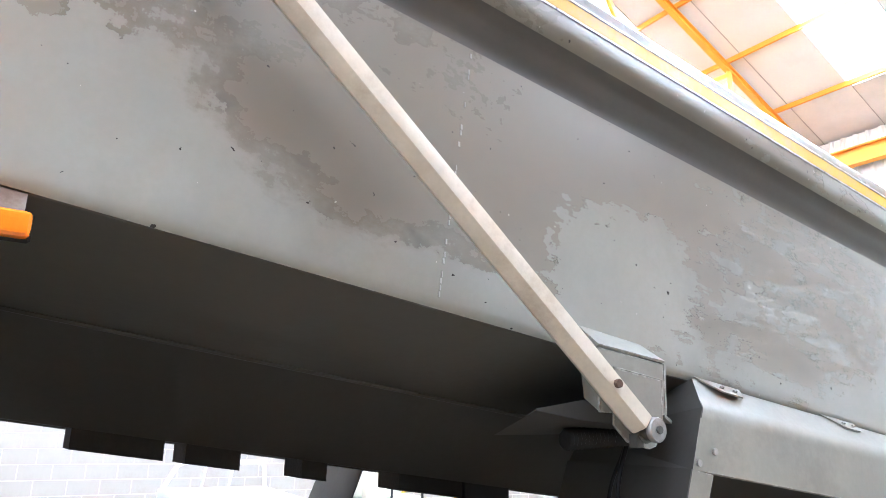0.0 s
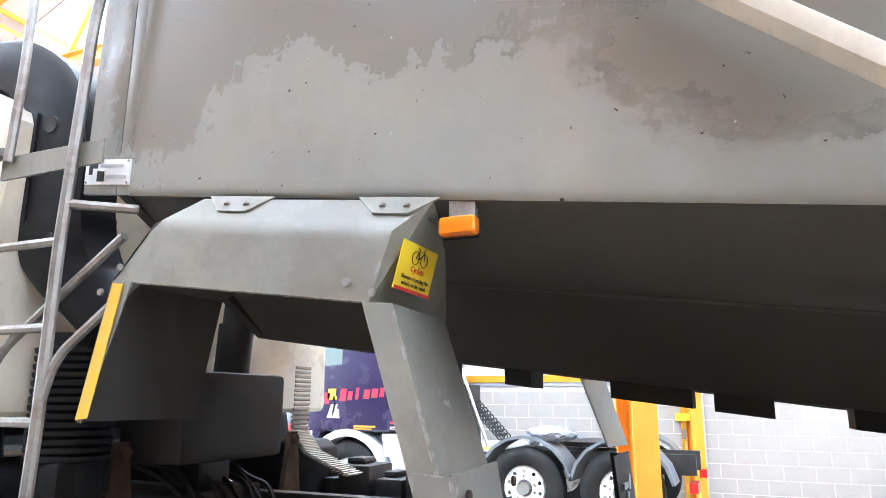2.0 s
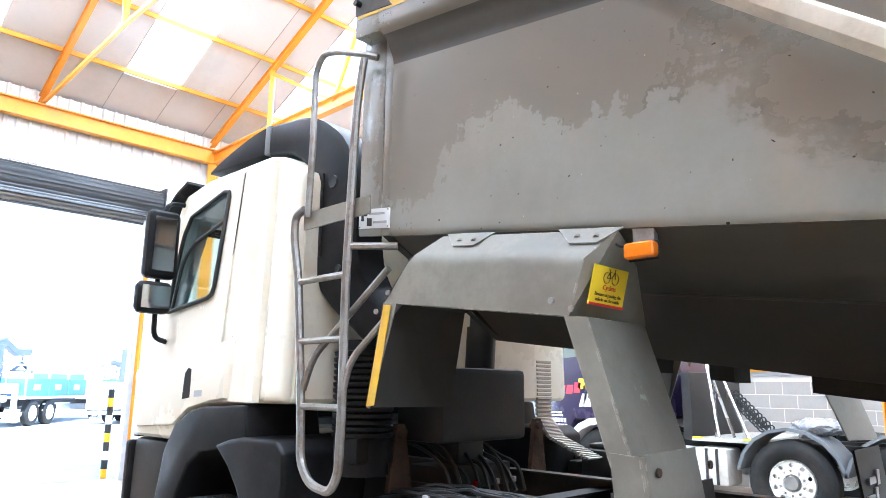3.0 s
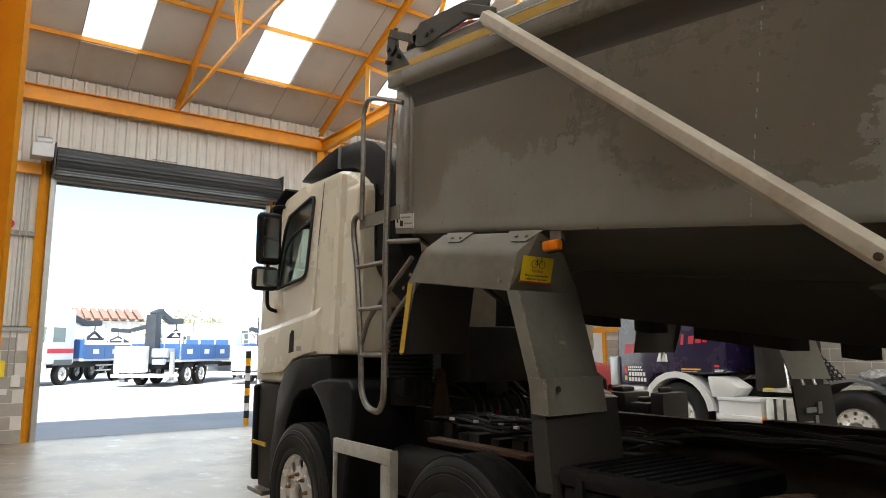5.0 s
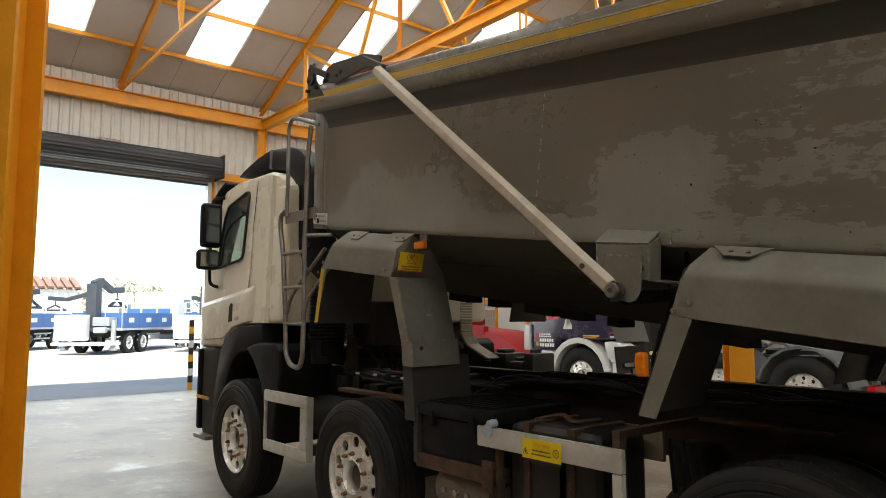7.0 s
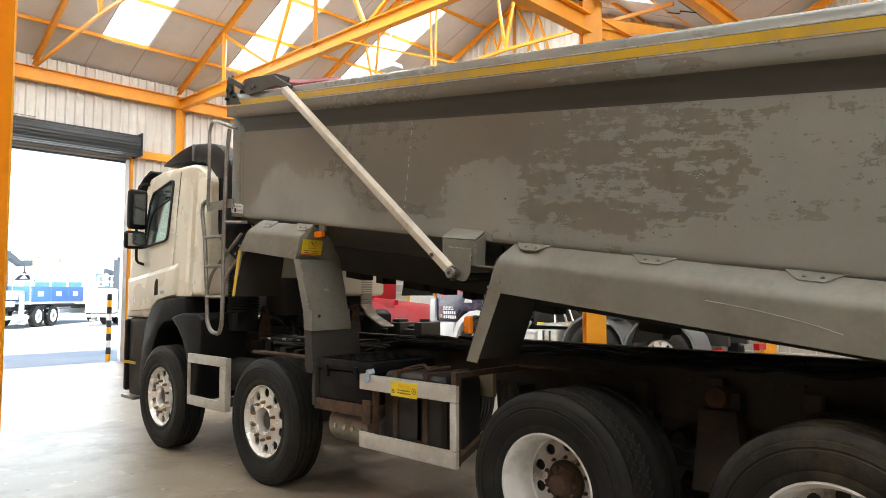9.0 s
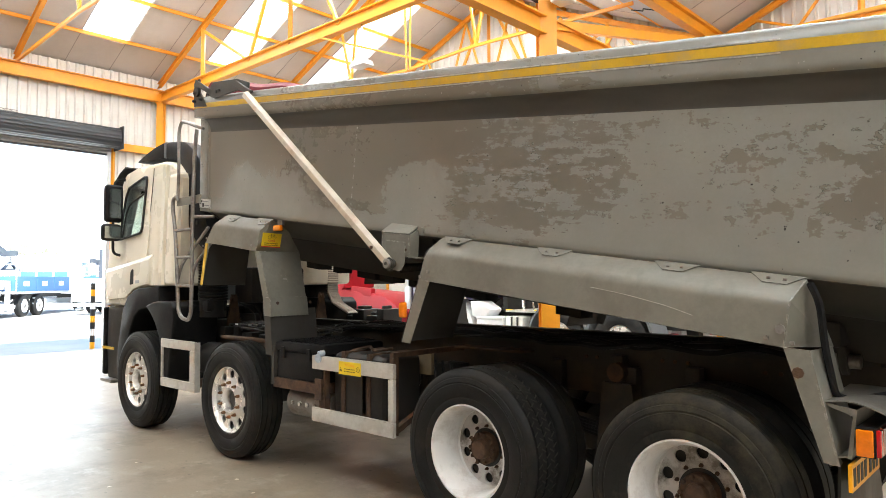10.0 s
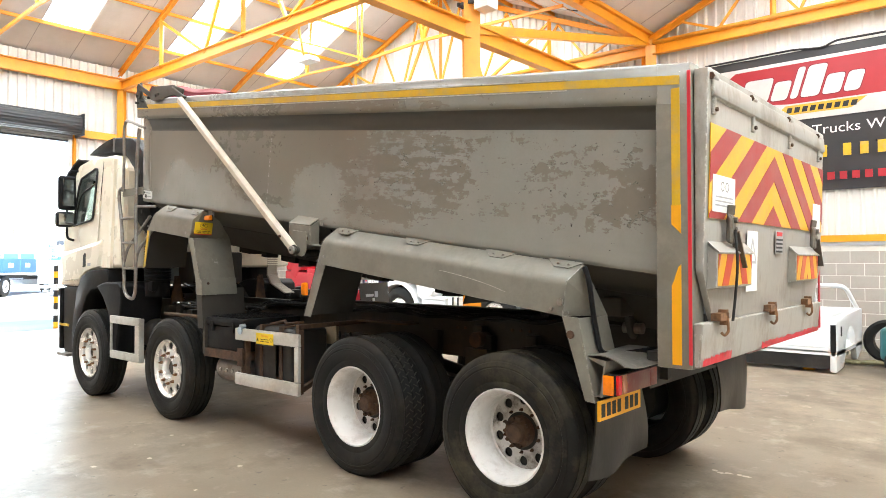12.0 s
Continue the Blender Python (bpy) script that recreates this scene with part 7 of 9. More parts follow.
    # indicator repeater
    on_side(cab, "repeater", [(-4.85, 1.455), (-4.69, 1.455), (-4.69, 1.495), (-4.85, 1.495)], AMBER, 0.03, 0.02, "orange side repeater", s)
    # mirrors
    bm = boxes((-5.43, -5.33, min(s * -1.16, s * -1.365), max(s * -1.16, s * -1.365), 2.28, 2.72))
    bevel(bm, 0.05, 3)
    mir = part("mirror", bm, PLASTIC, cab, "large black door mirror")
    part("mirror_glass", boxes((-5.334, -5.326, min(s * -1.195, s * -1.33), max(s * -1.195, s * -1.33), 2.33, 2.67)), MIRROR, mir)
    bm = boxes((-5.40, -5.30, min(s * -1.19, s * -1.405), max(s * -1.19, s * -1.405), 2.06, 2.26))
    bevel(bm, 0.05, 3)
    mi2 = part("mirror", bm, PLASTIC, cab, "wide-angle black door mirror")
    part("mirror_glass", boxes((-5.304, -5.296, min(s * -1.21, s * -1.385), max(s * -1.21, s * -1.385), 2.09, 2.23)), MIRROR, mi2)
    bm = bmesh.new()
    tube(bm, rounded([(-5.44, s * -1.08, 2.80), (-5.40, s * -1.24, 2.78), (-5.39, s * -1.26, 2.3), (-5.40, s * -1.25, 1.92), (-5.46, s * -1.14, 1.90)], 0.06), 0.016, 7)
    part("mirror_arm", bm, PLASTIC, cab)
    # front arch and mudguards round axle one
    bm = bmesh.new()
    prism_y(bm, [(-5.38, 0.55), (-5.36, 0.84), (-5.30, 1.03), (-5.24, 1.26), (-5.12, 1.42), (-4.94, 1.495), (-4.81, 1.52), (-4.34, 1.54), (-4.30, 1.36), (-4.56, 1.31), (-4.80, 1.28), (-4.93, 1.20), (-5.04, 1.04), (-5.11, 0.85), (-5.18, 0.55)], min(s * -1.195, s * -0.75), max(s * -1.195, s * -0.75))
    bevel(bm, 0.015, 2)
    part("wheel_arch", bm, PLASTIC, cab, "black plastic wheel arch under the door", 62)
    bm = bmesh.new()
    prism_y(bm, [(-4.60, 1.33), (-4.46, 1.365), (-4.33, 1.385), (-4.02, 1.385), (-3.94, 1.33), (-3.93, 1.2), (-3.96, 1.0), (-4.02, 0.75), (-4.05, 0.56), (-4.16, 0.56), (-4.20, 0.80), (-4.27, 1.02), (-4.36, 1.14), (-4.45, 1.23)], min(s * -1.215, s * -0.72), max(s * -1.215, s * -0.72))
    bevel(bm, 0.025, 3)
    part("mudguard", bm, PLASTIC, cab, "scuffed black plastic mudguard behind the front wheel", 62)
    # rounded rear corner of the cab
    bm = boxes((-4.275, -4.02, min(s * -1.178, s * -1.0), max(s * -1.178, s * -1.0), 1.552, 2.745))
    for v in bm.verts:
        if v.co.z > 2.0:
            v.co.y *= 0.963
    bevel(bm, 0.06, 4)
    part("rear_corner", bm, CREAM, cab, "rounded cream rear corner panel")
    bm = boxes((-5.93, -5.86, min(s * -1.15, s * -0.98), max(s * -1.15, s * -0.98), 0.47, 1.28))
    bevel(bm, 0.03, 3)
    part("bumper_corner", bm, PLASTIC, cab)
    # steps and lower front corner
    bm = bmesh.new()
    prism_y(bm, [(-5.84, 0.42), (-5.46, 0.42), (-5.40, 1.0), (-5.28, 1.30), (-5.86, 1.30), (-5.88, 0.8)], min(s * -1.12, s * -0.6), max(s * -1.12, s * -0.6))
    bevel(bm, 0.04, 2)
    part("step_well", bm, BLACK, cab)
    bm = boxes((-5.85, -5.52, min(s * -1.20, s * -0.95), max(s * -1.20, s * -0.95), 0.40, 0.44))
    bevel(bm, 0.012, 2)
    part("step", bm, STEEL, cab, "worn cab step")
    part("step_edge", boxes((-5.84, -5.52, min(s * -1.182, s * -1.17), max(s * -1.182, s * -1.17), 0.79, 0.82)), YELLOW, cab, "yellow step edge")
# front: windscreen, grille, bumper, visor
bm = bmesh.new()
extrude(bm, [(-5.815, y, z) for y, z in ((-1.0, 2.12), (1.0, 2.12))] + [(-5.555, y, z) for y, z in ((0.96, 2.74), (-0.96, 2.74))], [(-5.795, y, z) for y, z in ((-1.0, 2.12), (1.0, 2.12))] + [(-5.535, y, z) for y, z in ((0.96, 2.74), (-0.96, 2.74))])
part("windscreen", bm, GLASS, cab, "greenish windscreen").visible_shadow = False
bm = bmesh.new()
box(bm, -5.95, -5.6, -0.97, 0.97, 0.42, 1.25)
bevel(bm, 0.08, 3)
part("bumper", bm, PLASTIC, cab, "dark grey front bumper")
bm = bmesh.new()
for k in range(7):
    box(bm, -5.945 + 0.013 * k, -5.88 + 0.013 * k, -1.1, 1.1, 1.10 + 0.10 * k, 1.16 + 0.10 * k)
part("grille", bm, PLASTIC, cab, "slatted front grille")
bm = bmesh.new()
vis = [(-5.74, 2.70), (-5.66, 2.80), (-5.52, 2.89), (-5.36, 2.945)]
prism_y(bm, vis + [(x + 0.012, z - 0.022) for x, z in reversed(vis)], -1.14, 1.14)
bevel(bm, 0.004, 1)
part("sun_visor", bm, PLASTIC, cab, "dark sun visor over the windscreen")
# roof air deflector: a hollow wing with end caps, on feet
bm = bmesh.new()
xs = [(-5.27, 2.992, 3.008), (-5.15, 2.988, 3.045), (-5.0, 2.985, 3.082), (-4.85, 2.98, 3.112), (-4.72, 2.975, 3.13), (-4.60, 2.972, 3.14)]
prism_y(bm, [(x, a) for x, a, b in xs] + [(x, b) for x, a, b in reversed(xs)], -1.03, 1.03)
bevel(bm, 0.012, 2)
wing = part("roof_deflector", bm, PLASTIC, cab, "black moulded roof air deflector")
bm = bmesh.new()
prism_y(bm, [(-4.597, 2.965), (-4.597, 3.143), (-4.54, 3.142), (-4.54, 2.96)], -1.034, 1.034)
bevel(bm, 0.01, 2)
part("end_band", bm, GREYPLASTIC, wing, "grey joint band of the deflector")
for y in (-0.7, 0.7):
    part("deflector_foot", boxes((-5.0, -4.8, y - 0.03, y + 0.03, 2.90, 2.985)), PLASTIC, wing)
# intake duct over the roof edge and down behind the cab
bm = bmesh.new()
pts = rounded([(-4.54, -0.93, 3.045), (-4.20, -0.93, 3.0), (-3.93, -0.93, 2.78), (-3.90, -0.93, 2.5), (-3.90, -0.93, 2.26), (-3.80, -0.91, 2.08), (-3.62, -0.86, 1.90)], 0.16, 6)
rings = []
for i, p in enumerate(pts):
    d = (pts[min(i + 1, len(pts) - 1)] - pts[max(i - 1, 0)]).normalized()
    u = d.cross(Vector((0, 1, 0))).normalized()
    f_ = i / (len(pts) - 1)
    w, h = 0.10, 0.095 + 0.085 * min(1.0, f_ * 2.2) - 0.08 * max(0.0, f_ - 0.72) / 0.28
    rings.append([bm.verts.new(p + Vector((0, a * w, 0)) + u * (b * h)) for a, b in ((-1, -0.78), (-0.8, -1), (0.8, -1), (1, -0.78), (1, 0.78), (0.8, 1), (-0.8, 1), (-1, 0.78))])
for a, b in zip(rings, rings[1:]):
    for k in range(8):
        bm.faces.new((a[k], a[(k + 1) % 8], b[(k + 1) % 8], b[k]))
bm.faces.new(rings[0]), bm.faces.new(rings[-1])
duct = part("air_intake", bm, PLASTIC, cab, "black plastic air intake duct behind the cab", 50)
# dark discs stand for holes in the duct, their darkness put in the colour
for z, x, r in ((2.66, -3.90, 0.032), (2.20, -3.83, 0.02)):
    bm = bmesh.new()
    revolve(bm, [(0.0005, -1.034), (r * 0.7, -1.034), (r, -1.037), (r * 1.15, -1.028), (0.0005, -1.026)], x, z, 16, closed=False)
    part("duct_hole_disc", bm, INK, duct)
bm = bmesh.new()
tube(bm, [(-3.985, -1.032, 2.72), (-3.985, -1.034, 2.45), (-3.985, -1.033, 2.28)], 0.008, 6)
part("duct_rib", bm, PLASTIC, duct)
bm = bmesh.new()
prof = [(0.0005, 1.12), (0.135, 1.12), (0.135, 1.29)]
for k in range(14):
    z = 1.30 + 0.03 * k
    prof += [(0.15, z), (0.152, z + 0.015), (0.135, z + 0.02)]
prof += [(0.135, 1.76), (0.0005, 1.76)]
revolve(bm, prof, 0.0, 0.0, 20, closed=False)
for v in bm.verts:
    v.co = Vector((-3.86 + v.co.x, -0.82 + v.co.z, v.co.y + 0.1))
part("bellows", bm, PLASTIC, cab, "black ribbed air filter canister")
bm = boxes((-3.93, -3.74, -0.95, -0.72, 1.28, 1.40), (-3.95, -3.80, -0.95, -0.78, 1.44, 1.56))
bevel(bm, 0.02, 2)
part("coolant_bottle", bm, PLASTIC, cab)

# -- ladder on the body front corner --
LY = -1.28
bm = bmesh.new()
tube(bm, rounded([(-3.77, LY, 2.44), (-3.84, LY, 2.42), (-3.845, LY, 2.32), (-3.79, LY, 2.12), (-3.72, LY, 1.56), (-3.705, LY, 1.32), (-3.63, LY, 1.235), (-3.49, LY, 1.215), (-3.437, LY, 1.29), (-3.43, LY, 1.55), (-3.435, LY, 2.08), (-3.405, LY, 2.85), (-3.365, LY, 3.06)], 0.07, 5), 0.019, 8)
lad = part("ladder", bm, STEEL, lorry, "bent grey tubular access ladder")


def ladder_tube(name, pts, r):
    bm = bmesh.new()
    tube(bm, pts, r, 8)
    part(name, bm, STEEL, lad)


ladder_tube("handrail", rounded([(-3.74, LY, 2.40), (-3.728, LY, 2.75), (-3.735, LY, 3.11), (-3.68, LY, 3.19), (-3.56, LY, 3.16), (-3.38, LY + 0.02, 3.09), (-3.33, LY + 0.05, 3.07)], 0.05, 5), 0.016)
for z, a, b in ((2.10, -3.785, -3.435), (1.83, -3.755, -3.432), (1.55, -3.72, -3.43)):
    ladder_tube("rung", [(a, LY, z), (b, LY, z)], 0.015)
part("ladder_bar", boxes((-3.80, -3.32, LY + 0.02, LY + 0.032, 2.35, 2.43)), GREY, lad, "flat grey bar fixing the ladder")
ladder_tube("ladder_stay", rounded([(-3.71, LY, 1.62), (-3.66, LY + 0.01, 1.76), (-3.23, LY + 0.06, 2.11)], 0.1), 0.015)
ladder_tube("ladder_stay", rounded([(-3.43, LY, 1.60), (-3.40, LY + 0.01, 1.74), (-3.15, LY + 0.05, 1.96)], 0.08), 0.015)
ladder_tube("ladder_stay", [(-3.43, LY, 2.22), (-3.27, LY + 0.14, 2.22)], 0.016)

# spray suppressant strip of the far fender
strip = [(-4.02, 1.82), (-4.02, 1.44), (-3.92, 1.32), (-3.62, 1.2)]
bm = bmesh.new()
ring = []
for (xa, za), (xb, zb) in zip(strip, strip[1:]):
    n = 14
    for k in range(n):
        for f, o in ((0.0, 0.0), (0.1, 0.016), (0.6, 0.016), (0.7, 0.0)):
            u = (k + f) / n
            ring.append((xa + (xb - xa) * u + o, za + (zb - za) * u + o * 0.4))
extrude(bm, [(x, 0.80, z) for x, z in ring] + [(x - 0.012, 0.80, z - 0.006) for x, z in reversed(ring)], [(x, 0.96, z) for x, z in ring] + [(x - 0.012, 0.96, z - 0.006) for x, z in reversed(ring)])
part("spray_strip", bm, mat("spray_strip_beige", (0.45, 0.40, 0.33), 0.8), lorry, "ribbed beige spray strip on the far fender")

# ---- other vehicles ----
def simple_wheel(parent, x, y, s, r=0.52, rim=None, z=None, nutted=False):
    """A road wheel whose outer side faces s along y."""
    z = r if z is None else z
    bm = bmesh.new()
    prof = [(0.29, 0.03), (0.33, 0.0), (0.42, -0.005), (r - 0.03, 0.02), (r, 0.05), (r, 0.24), (r - 0.03, 0.27), (0.29, 0.26)]
    revolve(bm, [(a, y - s * b) for a, b in prof], x, z, 40)
    w = part("wheel", bm, RUBBER, parent, "black lorry tyre")
    bm = bmesh.new()
    revolve(bm, [(0.30, y - s * 0.02), (0.29, y - s * 0.012), (0.27, y - s * 0.03), (0.26, y - s * 0.06), (0.26, y - s * 0.2), (0.30, y - s * 0.2)], x, z, 32)
    k0 = len(bm.verts)
    disc_face(bm, x, z, 0.0, 0.11, 0.262, 0.215, 0.026, 10, 32, -0.02)
    bm.verts.ensure_lookup_table()
    for v in bm.verts:
        if abs(v.co.y) < 0.05:
            v.co.y = y - s * 0.05 + v.co.y * -s
    rm = part("rim", bm, rim or RIM, w, "silver steel rim")
    bm = bmesh.new()
    cyl(bm, (x, y - s * 0.08, z), (x, y + s * 0.005, z), 0.105, 18, 0.08)
    part("hub", bm, STEEL, w)
    for k in range(10 if nutted else 0):
        a = 2 * math.pi * (k + 0.5) / 10
        p = Vector((x + 0.15 * math.cos(a), y - s * 0.04, z + 0.15 * math.sin(a)))
        bm = bmesh.new()
        cyl(bm, p, p + Vector((0, s * 0.028, 0)), 0.016, 6)
        part("wheel_nut", bm, CHROME, w)
    return w


def tractor_unit():
    """Local frame: x as in the hall, the near side at y = 0, the far side at 2.45."""
    t = thing("tractor_unit", (0, 0, 0), "purple and white tractor unit parked beside the block wall", "lorry")
    W = 2.45
    bm = bmesh.new()
    prism_y(bm, [(-8.36, 0.96), (-8.32, 1.9), (-8.14, 2.9), (-7.97, 3.35), (-6.28, 3.75), (-6.22, 1.22), (-6.55, 1.18), (-7.60, 1.18), (-7.74, 0.96)], 0.0, W)
    bevel(bm, 0.07, 3)
    cab_ = part("cab", bm, PURPLE, t, "glossy dark purple sleeper cab")
    for s, y in ((-1, 0.0), (1, W)):
        bm = bmesh.new()
        pts = [(-8.05, 2.10), (-7.87, 2.85), (-7.25, 2.88), (-7.25, 2.16)]
        extrude(bm, [(x, y + s * 0.006, z) for x, z in pts], [(x, y - s * 0.01, z) for x, z in pts])
        part("window", bm, CABWIN, cab_)
        # white lower skirts, arch, steps
        bm = bmesh.new()
        arch = [(-7.13 + 0.68 * math.cos(a), 0.54 + 0.68 * math.sin(a)) for a in [radians(8 + 16.4 * k) for k in range(11)]]
        arch_in = [(-7.13 + 0.58 * math.cos(a), 0.54 + 0.58 * math.sin(a)) for a in [radians(8 + 16.4 * k) for k in range(11)]]
        prism_y(bm, arch + arch_in[::-1], min(y - s * 0.3, y + s * 0.02), max(y - s * 0.3, y + s * 0.02))
        part("wheel_arch", bm, LORRYWHITE, t, "white front wheel arch")
        bm = bmesh.new()
        prism_y(bm, [(-8.35, 0.45), (-7.75, 0.45), (-7.80, 0.8), (-7.76, 0.955), (-8.36, 0.955)], min(y, y - s * 0.5), max(y, y - s * 0.5))
        bevel(bm, 0.04, 2)
        part("corner_step", bm, LORRYWHITE, t)
        bm = bmesh.new()
        prism_y(bm, [(-6.56, 1.16), (-6.30, 1.16), (-6.02, 1.0), (-6.14, 0.84), (-6.50, 0.84)], min(y, y - s * 0.4), max(y, y - s * 0.4))
        bevel(bm, 0.03, 2)
        part("skirt_end", bm, LORRYWHITE, t)
        for k, (x0, x1, z0, z1) in enumerate(((-6.42, -5.72, 0.80, 0.86), (-6.44, -5.70, 0.52, 0.60))):
            bm = boxes((x0, x1, min(y, y - s * 0.45), max(y, y - s * 0.45), z0, z1))
            bevel(bm, 0.02, 2)
            part("side_step", bm, LORRYWHITE, t, "white moulded side step")
        bm = boxes((-6.42, -5.72, min(y - s * 0.03, y - s * 0.45), max(y - s * 0.03, y - s * 0.45), 0.35, 0.82))
        bevel(bm, 0.04, 2)
        part("side_tank", bm, LORRYWHITE, t, "white side skirt over the tank")
        bm = boxes((-5.66, -5.22, min(y - s * 0.02, y - s * 0.5), max(y - s * 0.02, y - s * 0.5), 0.40, 0.88))
        bevel(bm, 0.05, 2)
        tk = part("silver_tank", bm, ALLOY, t, "ribbed alloy tank")
        for x in (-5.5, -5.36):
            part("strap", boxes((x - 0.015, x + 0.015, min(y + s * 0.001, y - s * 0.49), max(y + s * 0.001, y - s * 0.49), 0.41, 0.87)), INK, tk)
        part("side_marker", boxes((-5.70, -5.66, min(y, y - s * 0.03), max(y, y - s * 0.03), 0.48, 0.60)), AMBER, t)
        # mudguards over the rear axles
        for cx in (-4.45, -3.2):
            bm = bmesh.new()
            pts = [(cx + 0.66 * math.cos(a), 0.53 + 0.66 * math.sin(a)) for a in [radians(10 + 20 * k) for k in range(9)]]
            pin = [(cx + 0.62 * math.cos(a), 0.53 + 0.62 * math.sin(a)) for a in [radians(10 + 20 * k) for k in range(9)]]
            prism_y(bm, pts + pin[::-1], min(y, y - s * 0.6), max(y, y - s * 0.6))
            part("mudguard", bm, GREYPLASTIC, t, "grey plastic mudguard")
        bm = boxes((-2.40, -2.30, min(y - s * 0.06, y - s * 0.42), max(y - s * 0.06, y - s * 0.42), 0.56, 0.68))
        part("rear_lamp", bm, REDLENS, t, "red rear lamp")
    simple_wheel(t, -7.13, 0.02, -1, nutted=True), simple_wheel(t, -4.45, 0.02, -1, nutted=True), simple_wheel(t, -3.2, 0.02, -1, rim=RIM, nutted=True)
    simple_wheel(t, -7.13, W - 0.02, 1), simple_wheel(t, -4.45, W - 0.02, 1), simple_wheel(t, -3.2, W - 0.02, 1)
    part("number_plate", boxes((-2.31, -2.30, 0.1, 0.5, 0.42, 0.54)), SIGNYEL, t)
    for y in (0.8, 1.65):
        part("chassis_rail", boxes((-8.0, -2.35, y - 0.05, y + 0.05, 0.70, 0.96)), BLACK, t)
    bm = boxes((-5.75, -4.9, 0.15, 2.3, 0.955, 0.985))
    for k in range(17):
        box(bm, -5.74 + 0.05 * k, -5.715 + 0.05 * k, 0.16, 2.29, 0.985, 0.992)
    part("catwalk", bm, ALLOY, t, "ribbed alloy catwalk behind the cab")
    for x0, x1 in ((-5.74, -5.62), (-5.05, -4.92)):
        part("catwalk_edge", boxes((x0, x1, 0.14, 0.22, 0.99, 1.01)), SIGNYEL, t)
    bm = boxes((-5.95, -5.80, 0.3, 2.1, 0.95, 1.9))
    bevel(bm, 0.04, 2)
    part("exhaust_box", bm, BLACK, t)
    bm = bmesh.new()
    for a, b in (((-5.55, 0.5, 0.99), (-5.55, 0.5, 2.1)), ((-5.45, 0.35, 1.0), (-5.62, 0.45, 2.1)), ((-5.05, 0.35, 1.0), (-5.50, 0.45, 2.1)), ((-5.3, 0.5, 1.0), (-5.62, 0.5, 2.0))):
        cyl(bm, a, b, 0.022, 8)
    part("service_rack", bm, CHROME, t, "bright tubular service rack")
    for j in range(3):
        bm = bmesh.new()
        n = 80
        tube(bm, [(-5.38 + 0.006 * k + 0.055 * math.cos(k * 0.75), 0.55 + 0.13 * j, 1.60 - 0.0062 * k + 0.055 * math.sin(k * 0.75)) for k in range(n)], 0.011, 5)
        part("suzie_coil", bm, INK, t, "black coiled air line")
    bm = bmesh.new()
    revolve(bm, [(0.05, 0.0), (0.45, 0.0), (0.47, 0.06), (0.05, 0.10)], 0, 0, 24)
    for v in bm.verts:
        v.co = Vector((-3.75 + v.co.x, 1.22 + v.co.z, 1.02 + v.co.y))
    part("fifth_wheel", bm, BLACK, t, "greasy fifth wheel coupling")
    # wrapped load on the mudguard
    bm = bmesh.new()
    bmesh.ops.create_icosphere(bm, subdivisions=3, radius=1.0)
    for v in bm.verts:
        k = 1 + 0.22 * noise.noise(v.co * 2.7)
        v.co = Vector((-4.15 + 0.35 * v.co.x * k, 0.35 + 0.28 * v.co.y * k, 1.20 + 0.11 * v.co.z * k))
    bun = part("wrapped_load", bm, mat("wrap_film", (0.25, 0.25, 0.26), 0.25, 0, 0.3, 14, 60, 0.4), t, "crumpled dark plastic-wrapped load")
    # livery as plain shapes
    def patch(x0, x1, z0, z1, material, skew=0.0):
        bm = bmesh.new()
        pts = [(x0, z0), (x1, z0), (x1 + skew, z1), (x0 + skew, z1)]
        extrude(bm, [(x, -0.004, z) for x, z in pts], [(x, 0.002, z) for x, z in pts])
        part("livery", bm, material, cab_)
    # two words in rising red letters as slanted blocks, a yellow mark between them
    for k in range(5):
        x, z = -8.16 + 0.145 * k, 1.50 + 0.02 * k
        patch(x, x + 0.115, z, z + 0.16 - 0.02 * (k % 2), LIVERYRED, 0.025)
    patch(-7.50, -7.36, 1.64, 1.80, SIGNYEL, 0.02), patch(-7.40, -7.33, 1.64, 1.69, SIGNYEL)
    for k in range(6):
        x, z = -7.28 + 0.135 * k, 1.62 + 0.012 * k
        patch(x, x + (0.105, 0.075, 0.05, 0.10, 0.10, 0.07)[k], z, z + (0.18, 0.13, 0.17, 0.13, 0.13, 0.13)[k], LIVERYRED, 0.02)
    patch(-7.49, -7.40, 1.37, 1.57, WHITE, 0.07), patch(-7.41, -7.34, 1.37, 1.57, WHITE, 0.03), patch(-7.33, -7.27, 1.37, 1.50, WHITE, -0.02)
    for k, (a, b, h) in enumerate(((-8.10, -7.80, 0.03), (-8.10, -7.78, 0.03), (-8.08, -7.72, 0.065), (-8.08, -7.70, 0.065))):
        z = (1.255, 1.21, 1.12, 1.03)[k]
        n_ = (7, 7, 6, 6)[k]
        for q in range(n_):
            patch(a + (b - a) * q / n_, a + (b - a) * (q + 0.72) / n_, z, z + h, WHITE)
    patch(-8.17, -8.13, 1.16, 1.28, INKRED), patch(-8.17, -8.12, 1.04, 1.12, YELLOW)
    patch(-7.02, -6.66, 1.245, 1.27, AMBERTAPE), patch(-7.02, -6.72, 1.215, 1.228, AMBERTAPE)
    patch(-6.42, -6.34, 1.30, 1.335, INKRED), patch(-6.42, -6.26, 1.25, 1.262, WHITE), patch(-6.42, -6.28, 1.225, 1.237, WHITE)
    bm = boxes((-8.46, -8.28, -0.05, 0.05, 0.95, 1.45))
    bevel(bm, 0.02, 2)
    part("corner_vane", bm, GALV, t)
    t.matrix_basis = Matrix.Translation((0.18, 6.28, 0))
    return t


